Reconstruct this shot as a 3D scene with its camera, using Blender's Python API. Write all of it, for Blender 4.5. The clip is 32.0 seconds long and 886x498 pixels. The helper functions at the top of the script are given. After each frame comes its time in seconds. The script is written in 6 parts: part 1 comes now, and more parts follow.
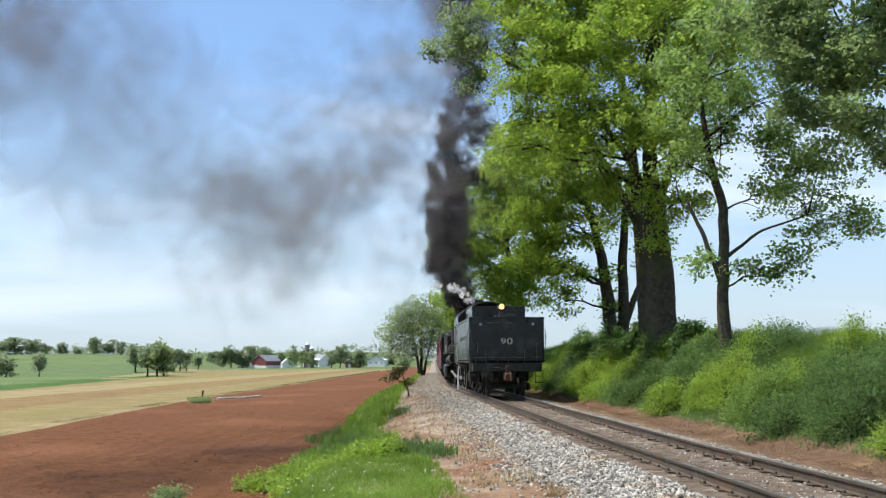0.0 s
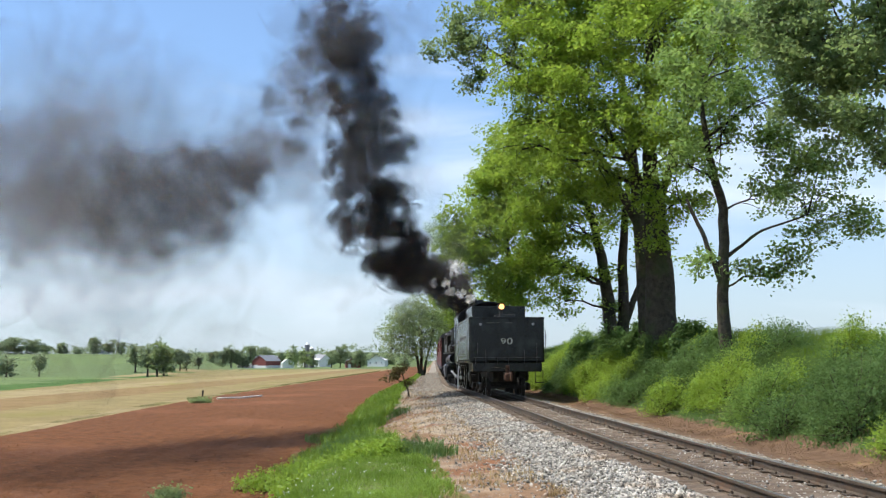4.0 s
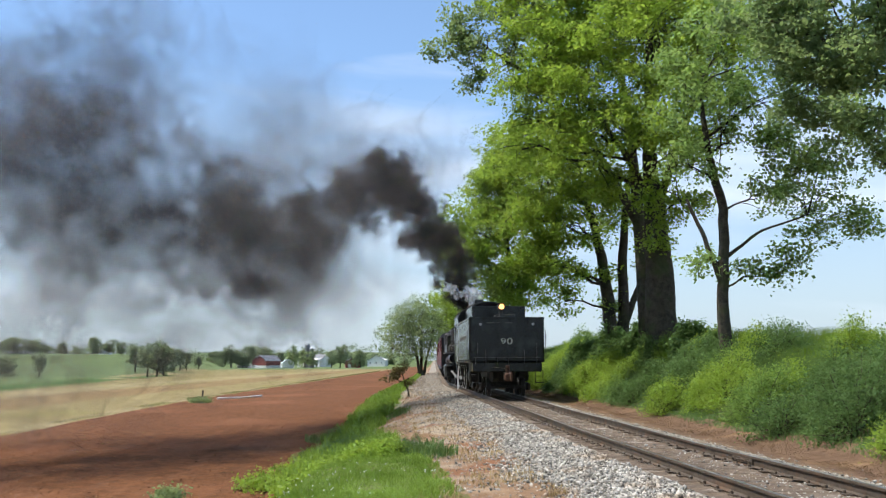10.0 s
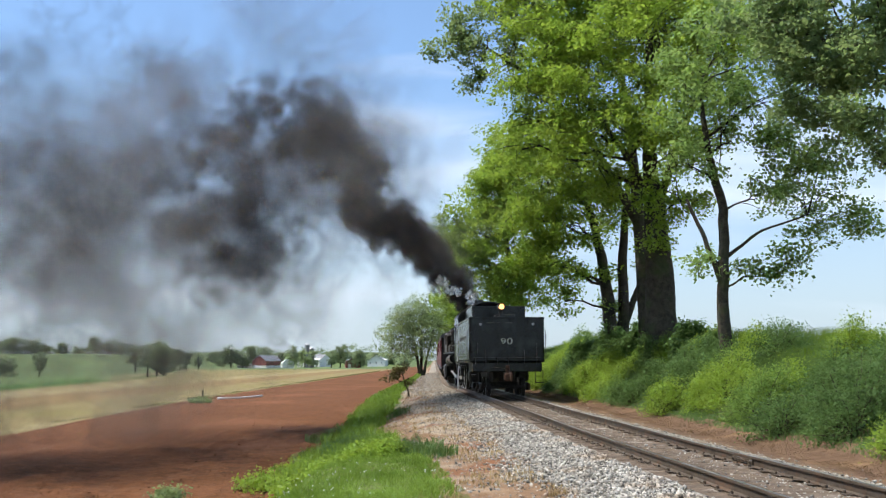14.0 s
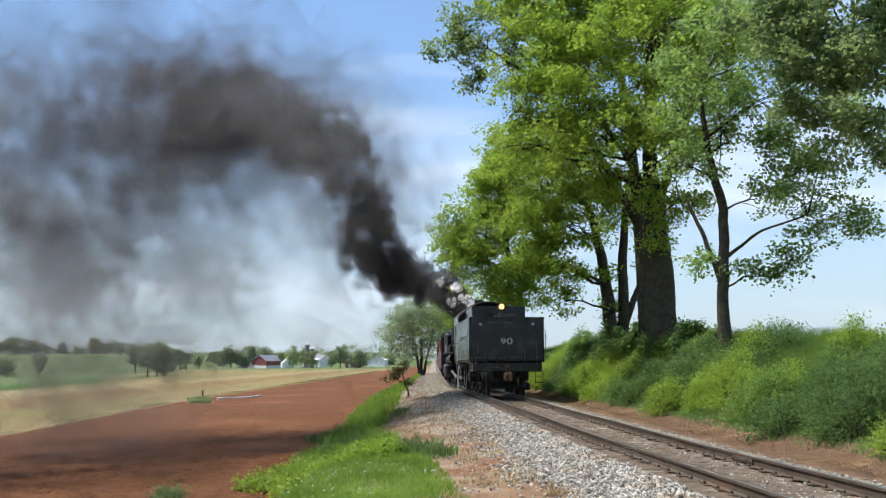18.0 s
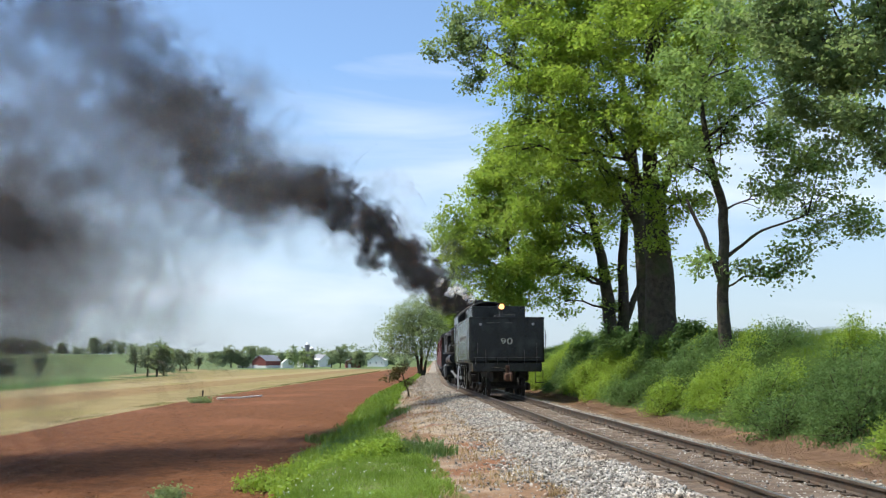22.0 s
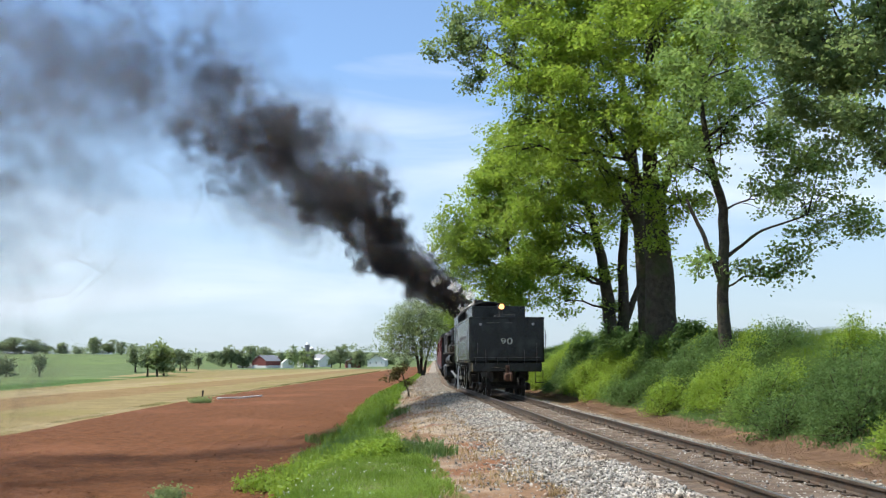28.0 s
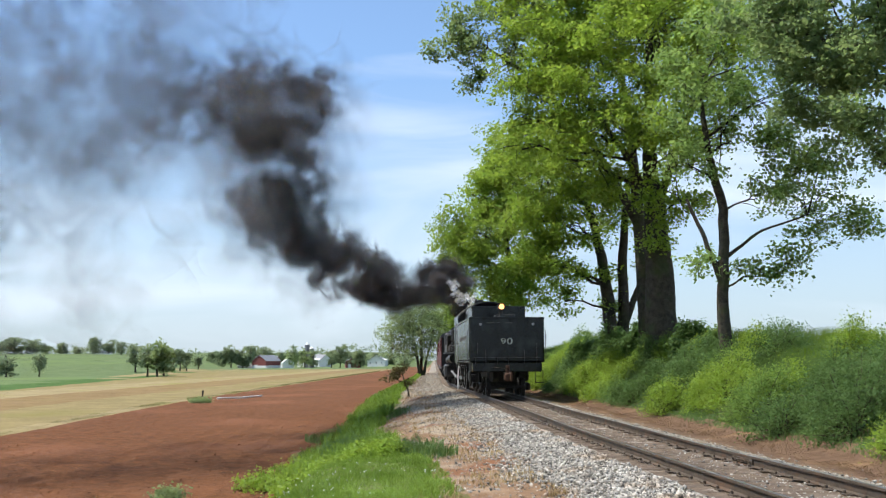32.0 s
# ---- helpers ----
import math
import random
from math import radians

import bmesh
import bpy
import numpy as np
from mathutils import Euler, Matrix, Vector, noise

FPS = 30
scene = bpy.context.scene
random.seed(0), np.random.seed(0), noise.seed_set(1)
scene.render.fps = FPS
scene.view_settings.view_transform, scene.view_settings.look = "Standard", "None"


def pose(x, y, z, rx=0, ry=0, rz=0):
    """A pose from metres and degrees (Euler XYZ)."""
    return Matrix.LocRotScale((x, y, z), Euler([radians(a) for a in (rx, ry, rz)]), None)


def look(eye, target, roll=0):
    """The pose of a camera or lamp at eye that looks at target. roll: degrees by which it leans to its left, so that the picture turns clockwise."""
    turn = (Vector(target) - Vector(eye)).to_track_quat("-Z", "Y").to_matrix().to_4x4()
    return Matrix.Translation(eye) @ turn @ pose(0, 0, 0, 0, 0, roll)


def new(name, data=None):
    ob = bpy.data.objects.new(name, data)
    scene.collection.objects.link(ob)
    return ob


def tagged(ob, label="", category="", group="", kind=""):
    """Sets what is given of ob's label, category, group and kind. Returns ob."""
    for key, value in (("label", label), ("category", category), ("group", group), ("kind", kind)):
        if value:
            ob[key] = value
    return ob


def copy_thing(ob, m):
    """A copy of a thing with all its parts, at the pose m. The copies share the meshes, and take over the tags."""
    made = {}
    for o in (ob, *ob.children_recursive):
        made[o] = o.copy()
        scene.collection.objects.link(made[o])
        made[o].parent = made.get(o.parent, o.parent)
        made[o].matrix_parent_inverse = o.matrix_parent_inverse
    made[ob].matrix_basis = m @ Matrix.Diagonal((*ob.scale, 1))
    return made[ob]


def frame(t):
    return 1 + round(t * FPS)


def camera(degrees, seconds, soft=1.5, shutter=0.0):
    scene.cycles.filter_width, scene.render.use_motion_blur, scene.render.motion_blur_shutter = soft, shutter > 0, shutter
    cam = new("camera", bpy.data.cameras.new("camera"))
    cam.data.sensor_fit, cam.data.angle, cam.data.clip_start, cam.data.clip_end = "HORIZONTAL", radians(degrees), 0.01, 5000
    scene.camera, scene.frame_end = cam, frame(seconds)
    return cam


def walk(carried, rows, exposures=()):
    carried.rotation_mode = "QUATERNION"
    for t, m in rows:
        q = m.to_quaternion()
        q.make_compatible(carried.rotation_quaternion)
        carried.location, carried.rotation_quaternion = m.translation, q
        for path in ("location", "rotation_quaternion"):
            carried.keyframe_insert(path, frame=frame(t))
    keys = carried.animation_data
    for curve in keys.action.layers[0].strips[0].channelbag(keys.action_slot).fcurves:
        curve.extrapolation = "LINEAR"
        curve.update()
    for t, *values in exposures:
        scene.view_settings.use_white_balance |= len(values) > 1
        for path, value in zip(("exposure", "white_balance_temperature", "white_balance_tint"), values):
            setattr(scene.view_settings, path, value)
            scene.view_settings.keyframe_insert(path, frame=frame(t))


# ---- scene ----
cam = camera(50.0, 32.0, soft=1.25)
EYE = Vector((0.0, 0.0, 1.626))
AIM = pose(EYE.x, EYE.y, EYE.z, 96.66, 0, 0) @ pose(0, 0, 0, 0, 0, -0.26)
walk(cam, [(0.0, AIM), (32.0, AIM)], exposures=[(0.0, 0.5), (32.0, 0.5)])

scene.cycles.transparent_max_bounces = 160

# ---- light ----
SUN_ELEV, SUN_AZ = radians(62), radians(-93)      # azimuth from +y, towards +x
world = bpy.data.worlds.new("sky")
scene.world = world
world.use_nodes = True
wn, wl = world.node_tree.nodes, world.node_tree.links
wn.clear()
w_out, w_bg = wn.new("ShaderNodeOutputWorld"), wn.new("ShaderNodeBackground")
w_sky = wn.new("ShaderNodeTexSky")
w_sky.sky_type, w_sky.sun_disc = "NISHITA", False
w_sky.sun_elevation, w_sky.sun_rotation = SUN_ELEV, SUN_AZ
w_sky.air_density, w_sky.dust_density, w_sky.ozone_density = 1.0, 0.3, 2.5
w_tc, w_map = wn.new("ShaderNodeTexCoord"), wn.new("ShaderNodeMapping")
w_map.inputs["Scale"].default_value = (1.0, 1.0, 5.0)
w_map.inputs["Location"].default_value = (0.3, 0.1, 0.45)
w_noise = wn.new("ShaderNodeTexNoise")
w_noise.inputs["Scale"].default_value, w_noise.inputs["Detail"].default_value = 2.2, 7.0
w_noise.inputs["Distortion"].default_value = 0.5
w_ramp = wn.new("ShaderNodeMapRange")
w_ramp.inputs["From Min"].default_value, w_ramp.inputs["From Max"].default_value = 0.47, 0.72
w_ramp.inputs["To Max"].default_value = 0.7
w_sep = wn.new("ShaderNodeSeparateXYZ")
w_low = wn.new("ShaderNodeMapRange")
w_low.inputs["From Min"].default_value, w_low.inputs["From Max"].default_value = 0.0, 0.3
w_low.inputs["To Min"].default_value, w_low.inputs["To Max"].default_value = 0.9, 0.15
w_mix = wn.new("ShaderNodeMixRGB")
w_cloud = wn.new("ShaderNodeMixRGB")
w_cloud.inputs["Color2"].default_value = (5.4, 6.0, 6.8, 1)
w_mix.inputs["Color2"].default_value = (3.25, 3.82, 4.45, 1)
wl.new(w_tc.outputs["Generated"], w_map.inputs["Vector"])
wl.new(w_map.outputs["Vector"], w_noise.inputs["Vector"])
wl.new(w_noise.outputs["Fac"], w_ramp.inputs["Value"])
wl.new(w_tc.outputs["Generated"], w_sep.inputs["Vector"])
wl.new(w_sep.outputs["Z"], w_low.inputs["Value"])
wl.new(w_low.outputs["Result"], w_mix.inputs["Fac"])
wl.new(w_ramp.outputs["Result"], w_cloud.inputs["Fac"])
w_tint = wn.new("ShaderNodeMixRGB")
w_tint.blend_type, w_tint.inputs["Fac"].default_value = "MULTIPLY", 1.0
w_tint.inputs["Color2"].default_value = (0.85, 1.02, 1.15, 1)
wl.new(w_sky.outputs["Color"], w_tint.inputs["Color1"])
wl.new(w_tint.outputs["Color"], w_mix.inputs["Color1"])
wl.new(w_mix.outputs["Color"], w_cloud.inputs["Color1"])
wl.new(w_cloud.outputs["Color"], w_bg.inputs["Color"])
w_bg.inputs["Strength"].default_value = 0.13
wl.new(w_bg.outputs["Background"], w_out.inputs["Surface"])

sun = new("sun", bpy.data.lights.new("sun", "SUN"))
sun.data.energy, sun.data.angle, sun.data.color = 4.6, radians(0.6), (1.0, 0.95, 0.86)
to_sun = Vector((math.sin(SUN_AZ) * math.cos(SUN_ELEV), math.cos(SUN_AZ) * math.cos(SUN_ELEV), math.sin(SUN_ELEV)))
sun.matrix_world = look(to_sun * 200, (0, 0, 0))


# ---- materials ----
def surface(name, dark, light, rough=0.8, metal=0.0, scale=8.0, fine=60.0, bump=0.15, stain=None, stain_scale=1.3,
            stain_at=(0.52, 0.72), coords="Object", bump_dist=0.02, random_hue=0.0, spec=0.3):
    """Two tones by grain and blotches, an optional stain colour, and fine relief."""
    m = bpy.data.materials.new(name)
    m.use_nodes = True
    n, k = m.node_tree.nodes, m.node_tree.links
    b = n["Principled BSDF"]
    b.inputs["Roughness"].default_value, b.inputs["Metallic"].default_value = rough, metal
    b.inputs["Specular IOR Level"].default_value = spec
    tc = n.new("ShaderNodeTexCoord")
    n1, n2, n3 = (n.new("ShaderNodeTexNoise") for _ in range(3))
    for q, s, d in ((n1, scale, 5.0), (n2, fine, 3.0), (n3, stain_scale, 6.0)):
        q.inputs["Scale"].default_value, q.inputs["Detail"].default_value = s, d
        k.new(tc.outputs[coords], q.inputs["Vector"])
    mid = n.new("ShaderNodeMath")
    mid.operation = "MULTIPLY_ADD"
    mid.inputs[1].default_value = 0.55
    k.new(n1.outputs["Fac"], mid.inputs[0])
    half = n.new("ShaderNodeMath")
    half.operation = "MULTIPLY"
    half.inputs[1].default_value = 0.45
    k.new(n2.outputs["Fac"], half.inputs[0])
    k.new(half.outputs[0], mid.inputs[2])
    span = n.new("ShaderNodeMapRange")
    span.inputs["From Min"].default_value, span.inputs["From Max"].default_value = 0.32, 0.68
    k.new(mid.outputs[0], span.inputs["Value"])
    mix = n.new("ShaderNodeMixRGB")
    mix.inputs["Color1"].default_value, mix.inputs["Color2"].default_value = (*dark, 1), (*light, 1)
    k.new(span.outputs["Result"], mix.inputs["Fac"])
    colour = mix.outputs["Color"]
    if stain:
        r = n.new("ShaderNodeMapRange")
        r.inputs["From Min"].default_value, r.inputs["From Max"].default_value = stain_at
        k.new(n3.outputs["Fac"], r.inputs["Value"])
        s = n.new("ShaderNodeMixRGB")
        s.inputs["Color2"].default_value = (*stain, 1)
        k.new(r.outputs["Result"], s.inputs["Fac"])
        k.new(colour, s.inputs["Color1"])
        colour = s.outputs["Color"]
    if random_hue:
        g, v, hsv = n.new("ShaderNodeNewGeometry"), n.new("ShaderNodeMapRange"), n.new("ShaderNodeHueSaturation")
        v.inputs["To Min"].default_value, v.inputs["To Max"].default_value = 1 - random_hue, 1 + random_hue
        k.new(g.outputs["Random Per Island"], v.inputs["Value"])
        k.new(v.outputs["Result"], hsv.inputs["Value"])
        k.new(colour, hsv.inputs["Color"])
        colour = hsv.outputs["Color"]
    k.new(colour, b.inputs["Base Color"])
    if bump:
        bp = n.new("ShaderNodeBump")
        bp.inputs["Strength"].default_value, bp.inputs["Distance"].default_value = bump, bump_dist
        k.new(mid.outputs[0], bp.inputs["Height"])
        k.new(bp.outputs["Normal"], b.inputs["Normal"])
    return m


def foliage(name, dark, light, back, shine=0.45, glow=0.45):
    """Thin leaves: two tones from leaf to leaf, light passing through."""
    m = bpy.data.materials.new(name)
    m.use_nodes = True
    n, k = m.node_tree.nodes, m.node_tree.links
    b = n["Principled BSDF"]
    b.inputs["Roughness"].default_value, b.inputs["Specular IOR Level"].default_value = shine, 0.2
    g, tc, no = n.new("ShaderNodeNewGeometry"), n.new("ShaderNodeTexCoord"), n.new("ShaderNodeTexNoise")
    no.inputs["Scale"].default_value, no.inputs["Detail"].default_value = 0.45, 4.0
    k.new(tc.outputs["Object"], no.inputs["Vector"])
    add = n.new("ShaderNodeMath")
    add.operation = "MULTIPLY_ADD"
    add.inputs[1].default_value = 0.45
    k.new(g.outputs["Random Per Island"], add.inputs[0])
    r = n.new("ShaderNodeMapRange")
    r.inputs["From Min"].default_value, r.inputs["From Max"].default_value = 0.35, 0.65
    r.inputs["To Max"].default_value = 0.6
    k.new(no.outputs["Fac"], r.inputs["Value"])
    k.new(r.outputs["Result"], add.inputs[2])
    mix = n.new("ShaderNodeMixRGB")
    mix.inputs["Color1"].default_value, mix.inputs["Color2"].default_value = (*dark, 1), (*light, 1)
    k.new(add.outputs[0], mix.inputs["Fac"])
    k.new(mix.outputs["Color"], b.inputs["Base Color"])
    tr = n.new("ShaderNodeBsdfTranslucent")
    tint = n.new("ShaderNodeMixRGB")
    tint.blend_type = "MIX"
    tint.inputs["Fac"].default_value = 0.5
    tint.inputs["Color2"].default_value = (*back, 1)
    k.new(mix.outputs["Color"], tint.inputs["Color1"])
    k.new(tint.outputs["Color"], tr.inputs["Color"])
    sh = n.new("ShaderNodeMixShader")
    sh.inputs["Fac"].default_value = glow
    k.new(b.outputs[0], sh.inputs[1])
    k.new(tr.outputs[0], sh.inputs[2])
    k.new(sh.outputs[0], n["Material Output"].inputs["Surface"])
    return m


def glowing(name, colour, strength):
    m = bpy.data.materials.new(name)
    m.use_nodes = True
    b = m.node_tree.nodes["Principled BSDF"]
    b.inputs["Base Color"].default_value = (*colour, 1)
    b.inputs["Emission Color"].default_value, b.inputs["Emission Strength"].default_value = (*colour, 1), strength
    return m


def smoky(name, colour, opacity, grain=1.1, through_light=0.35, tear=(0.28, 0.62), thins=None):
    """A soft wisp: it thins out towards its rim and, with thins (opening from, to, thinning from, to, share left), by its distance from the stack."""
    m = bpy.data.materials.new(name)
    m.use_nodes = True
    n, k = m.node_tree.nodes, m.node_tree.links
    n.clear()
    out, mixs, clear = n.new("ShaderNodeOutputMaterial"), n.new("ShaderNodeMixShader"), n.new("ShaderNodeBsdfTransparent")
    dif, tra, both = n.new("ShaderNodeBsdfDiffuse"), n.new("ShaderNodeBsdfTranslucent"), n.new("ShaderNodeMixShader")
    both.inputs["Fac"].default_value = through_light
    dif.inputs["Color"].default_value = tra.inputs["Color"].default_value = (*colour, 1)
    k.new(dif.outputs[0], both.inputs[1])
    k.new(tra.outputs[0], both.inputs[2])
    uv, sep = n.new("ShaderNodeUVMap"), n.new("ShaderNodeSeparateXYZ")
    k.new(uv.outputs["UV"], sep.inputs["Vector"])
    tc, info, addv, no = n.new("ShaderNodeTexCoord"), n.new("ShaderNodeObjectInfo"), n.new("ShaderNodeVectorMath"), n.new("ShaderNodeTexNoise")
    k.new(tc.outputs["Object"], addv.inputs[0])
    k.new(info.outputs["Random"], addv.inputs[1])
    k.new(addv.outputs[0], no.inputs["Vector"])
    no.inputs["Scale"].default_value, no.inputs["Detail"].default_value, no.inputs["Roughness"].default_value = grain, 5.0, 0.6
    r = n.new("ShaderNodeMapRange")
    r.inputs["From Min"].default_value, r.inputs["From Max"].default_value = tear
    k.new(no.outputs["Fac"], r.inputs["Value"])
    fall = n.new("ShaderNodeMapRange")
    fall.interpolation_type = "SMOOTHSTEP"
    fall.inputs["From Min"].default_value, fall.inputs["From Max"].default_value = 1.0, 0.1
    k.new(sep.outputs["X"], fall.inputs["Value"])
    mul, mul2 = n.new("ShaderNodeMath"), n.new("ShaderNodeMath")
    mul.operation = mul2.operation = "MULTIPLY"
    k.new(r.outputs["Result"], mul.inputs[0])
    k.new(fall.outputs["Result"], mul.inputs[1])
    k.new(mul.outputs[0], mul2.inputs[0])
    mul2.inputs[1].default_value = opacity
    if thins:
        near0, near1, far0, far1, left = thins
        geo, away, far, near, both_m = n.new("ShaderNodeNewGeometry"), n.new("ShaderNodeVectorMath"), n.new("ShaderNodeMapRange"), n.new("ShaderNodeMapRange"), n.new("ShaderNodeMath")
        away.operation, both_m.operation = "DISTANCE", "MULTIPLY"
        away.inputs[1].default_value = (1.9, 61.0, 4.5)
        k.new(geo.outputs["Position"], away.inputs[0])
        for q, a, b, u, v in ((far, far0, far1, opacity, opacity * left), (near, near0, near1, 0.0, 1.0)):
            q.inputs["From Min"].default_value, q.inputs["From Max"].default_value = a, b
            q.inputs["To Min"].default_value, q.inputs["To Max"].default_value = u, v
            k.new(away.outputs["Value"], q.inputs["Value"])
        k.new(far.outputs["Result"], both_m.inputs[0])
        k.new(near.outputs["Result"], both_m.inputs[1])
        k.new(both_m.outputs[0], mul2.inputs[1])
    k.new(mul2.outputs[0], mixs.inputs["Fac"])
    k.new(clear.outputs[0], mixs.inputs[1])
    k.new(both.outputs[0], mixs.inputs[2])
    k.new(mixs.outputs[0], out.inputs["Surface"])
    return m


SOIL = surface("ploughed_soil", (0.08, 0.034, 0.015), (0.192, 0.084, 0.038), 0.95, scale=2.6, fine=13, bump=1.0, bump_dist=0.12, stain=(0.205, 0.091, 0.048), stain_scale=0.12, spec=0.1)
STUBBLE = surface("straw_stubble", (0.165, 0.128, 0.056), (0.27, 0.215, 0.1), 0.95, scale=0.5, fine=5, bump=0.6, bump_dist=0.1, stain=(0.19, 0.165, 0.055), stain_scale=0.07, spec=0.1)
BROWNSTRAW = surface("brown_stubble", (0.155, 0.102, 0.045), (0.25, 0.17, 0.08), 0.95, scale=0.4, fine=5, bump=0.5, bump_dist=0.1, stain=(0.2, 0.15, 0.06), stain_scale=0.1, spec=0.1)
STRAW = surface("tan_stubble", (0.2, 0.16, 0.08), (0.32, 0.255, 0.135), 0.95, scale=0.5, fine=5, bump=0.5, bump_dist=0.1, stain=(0.22, 0.2, 0.06), stain_scale=0.1, spec=0.1)
PASTURE = surface("green_pasture", (0.075, 0.11, 0.04), (0.14, 0.18, 0.08), 0.95, scale=0.25, fine=3, bump=0.5, bump_dist=0.1, stain=(0.14, 0.2, 0.06), stain_scale=0.02, spec=0.1)
CROP = surface("young_green_crop", (0.04, 0.085, 0.018), (0.08, 0.14, 0.035), 0.95, scale=0.4, fine=5, bump=0.5, bump_dist=0.1, spec=0.1)
VERGE = surface("verge_earth", (0.07, 0.11, 0.025), (0.15, 0.17, 0.055), 0.95, scale=3, fine=25, bump=0.7, bump_dist=0.05, stain=(0.15, 0.09, 0.05), stain_scale=0.5, spec=0.1)
DIRT = surface("gravelly_dirt", (0.19, 0.14, 0.095), (0.38, 0.31, 0.22), 0.95, scale=4, fine=38, bump=0.8, bump_dist=0.03, stain=(0.19, 0.09, 0.045), stain_scale=0.42, stain_at=(0.48, 0.6), spec=0.15)
GRAVEL = surface("grey_ballast_bed", (0.13, 0.112, 0.09), (0.38, 0.345, 0.29), 0.95, scale=9, fine=30, bump=1.0, bump_dist=0.05, stain=(0.24, 0.16, 0.1), stain_scale=0.6, spec=0.15)
REDDIRT = surface("red_brown_dirt", (0.13, 0.075, 0.042), (0.27, 0.17, 0.1), 0.95, scale=4, fine=38, bump=0.8, bump_dist=0.03, stain=(0.3, 0.22, 0.15), stain_scale=0.9, stain_at=(0.52, 0.7), spec=0.15)
BEDSOIL = surface("oily_track_bed", (0.075, 0.052, 0.036), (0.19, 0.145, 0.108), 0.95, scale=6, fine=34, bump=0.9, bump_dist=0.03, stain=(0.33, 0.29, 0.25), stain_scale=1.1, stain_at=(0.55, 0.7), spec=0.15)
BANK = surface("bank_earth", (0.028, 0.055, 0.012), (0.06, 0.1, 0.024), 0.95, scale=2, fine=18, bump=0.8, bump_dist=0.05, spec=0.1)
DEADWEED = surface("red_brown_dead_weeds", (0.085, 0.05, 0.032), (0.19, 0.122, 0.078), 0.95, scale=5, fine=40, bump=0.9, bump_dist=0.04, stain=(0.24, 0.15, 0.085), stain_scale=0.8, spec=0.1)
STONE = surface("pale_ballast_stone", (0.1, 0.09, 0.077), (0.52, 0.49, 0.43), 0.9, scale=7, fine=50, bump=0.3, random_hue=0.62, stain=(0.3, 0.22, 0.15), stain_scale=0.8, stain_at=(0.5, 0.7))
CLOD = surface("soil_clod", (0.13, 0.062, 0.03), (0.24, 0.12, 0.06), 0.95, scale=6, fine=40, bump=0.6, random_hue=0.35, spec=0.1)
TIEWOOD = surface("weathered_tie_wood", (0.06, 0.043, 0.031), (0.17, 0.13, 0.095), 0.95, scale=5, fine=60, bump=0.7, stain=(0.4, 0.35, 0.29), stain_scale=1.6, stain_at=(0.54, 0.7))
RAILSTEEL = surface("rusty_rail_steel", (0.055, 0.042, 0.032), (0.14, 0.11, 0.082), 0.65, 0.3, scale=5, fine=50, bump=0.3, stain=(0.15, 0.09, 0.055), stain_scale=3)
RAILHEAD = surface("worn_rail_head", (0.16, 0.14, 0.12), (0.3, 0.27, 0.24), 0.35, 0.85, scale=4, fine=60, bump=0.1, stain=(0.2, 0.14, 0.1), stain_scale=5)
RUST = surface("rusty_iron", (0.06, 0.032, 0.023), (0.16, 0.09, 0.062), 0.85, 0.2, scale=12, fine=80, bump=0.4)
BLACK = surface("sooty_black_paint", (0.012, 0.012, 0.013), (0.03, 0.03, 0.031), 0.5, 0.1, scale=3, fine=40, bump=0.12, stain=(0.055, 0.052, 0.048), stain_scale=1.6, spec=0.5)
TANKBLACK = surface("satin_black_tank_paint", (0.005, 0.006, 0.006), (0.013, 0.014, 0.014), 0.22, 0.1, scale=2, fine=30, bump=0.02, stain=(0.035, 0.04, 0.038), stain_scale=1.1, spec=0.36)
DARKIRON = surface("greasy_dark_iron", (0.012, 0.011, 0.01), (0.045, 0.04, 0.035), 0.6, 0.4, scale=8, fine=60, bump=0.2, stain=(0.09, 0.075, 0.06), stain_scale=3)
STEELRIM = surface("bright_wheel_rim", (0.3, 0.29, 0.28), (0.5, 0.49, 0.47), 0.4, 0.7, scale=8, fine=60, bump=0.1)
COAL = surface("lump_coal", (0.006, 0.006, 0.006), (0.03, 0.03, 0.03), 0.4, 0.0, scale=8, fine=30, bump=0.8, bump_dist=0.06)
COACHRED = surface("dark_red_coach_paint", (0.06, 0.008, 0.008), (0.1, 0.014, 0.013), 0.5, scale=1.5, fine=30, bump=0.05, stain=(0.12, 0.02, 0.018), stain_scale=0.8, spec=0.5)
ROOFGREY = surface("grey_coach_roof", (0.08, 0.08, 0.08), (0.15, 0.145, 0.14), 0.8, scale=2, fine=20, bump=0.1)
WHITEPAINT = surface("white_paint", (0.68, 0.67, 0.64), (0.82, 0.81, 0.79), 0.7, scale=2, fine=30, bump=0.05)
FADED = surface("faded_lettering", (0.06, 0.06, 0.055), (0.13, 0.125, 0.115), 0.6, scale=6, fine=40, bump=0.0)
NUMBER = surface("pale_gold_number_paint", (0.38, 0.36, 0.29), (0.52, 0.5, 0.42), 0.6, scale=12, fine=80, bump=0.0)
BARNRED = surface("barn_red_boards", (0.2, 0.06, 0.055), (0.28, 0.095, 0.085), 0.85, scale=0.8, fine=9, bump=0.1)
ROOFMETAL = surface("grey_metal_roof", (0.2, 0.2, 0.21), (0.34, 0.34, 0.35), 0.5, 0.4, scale=0.6, fine=6, bump=0.05)
ROOFWHITE = surface("white_metal_roof", (0.6, 0.6, 0.6), (0.78, 0.78, 0.78), 0.5, scale=0.6, fine=6, bump=0.05)
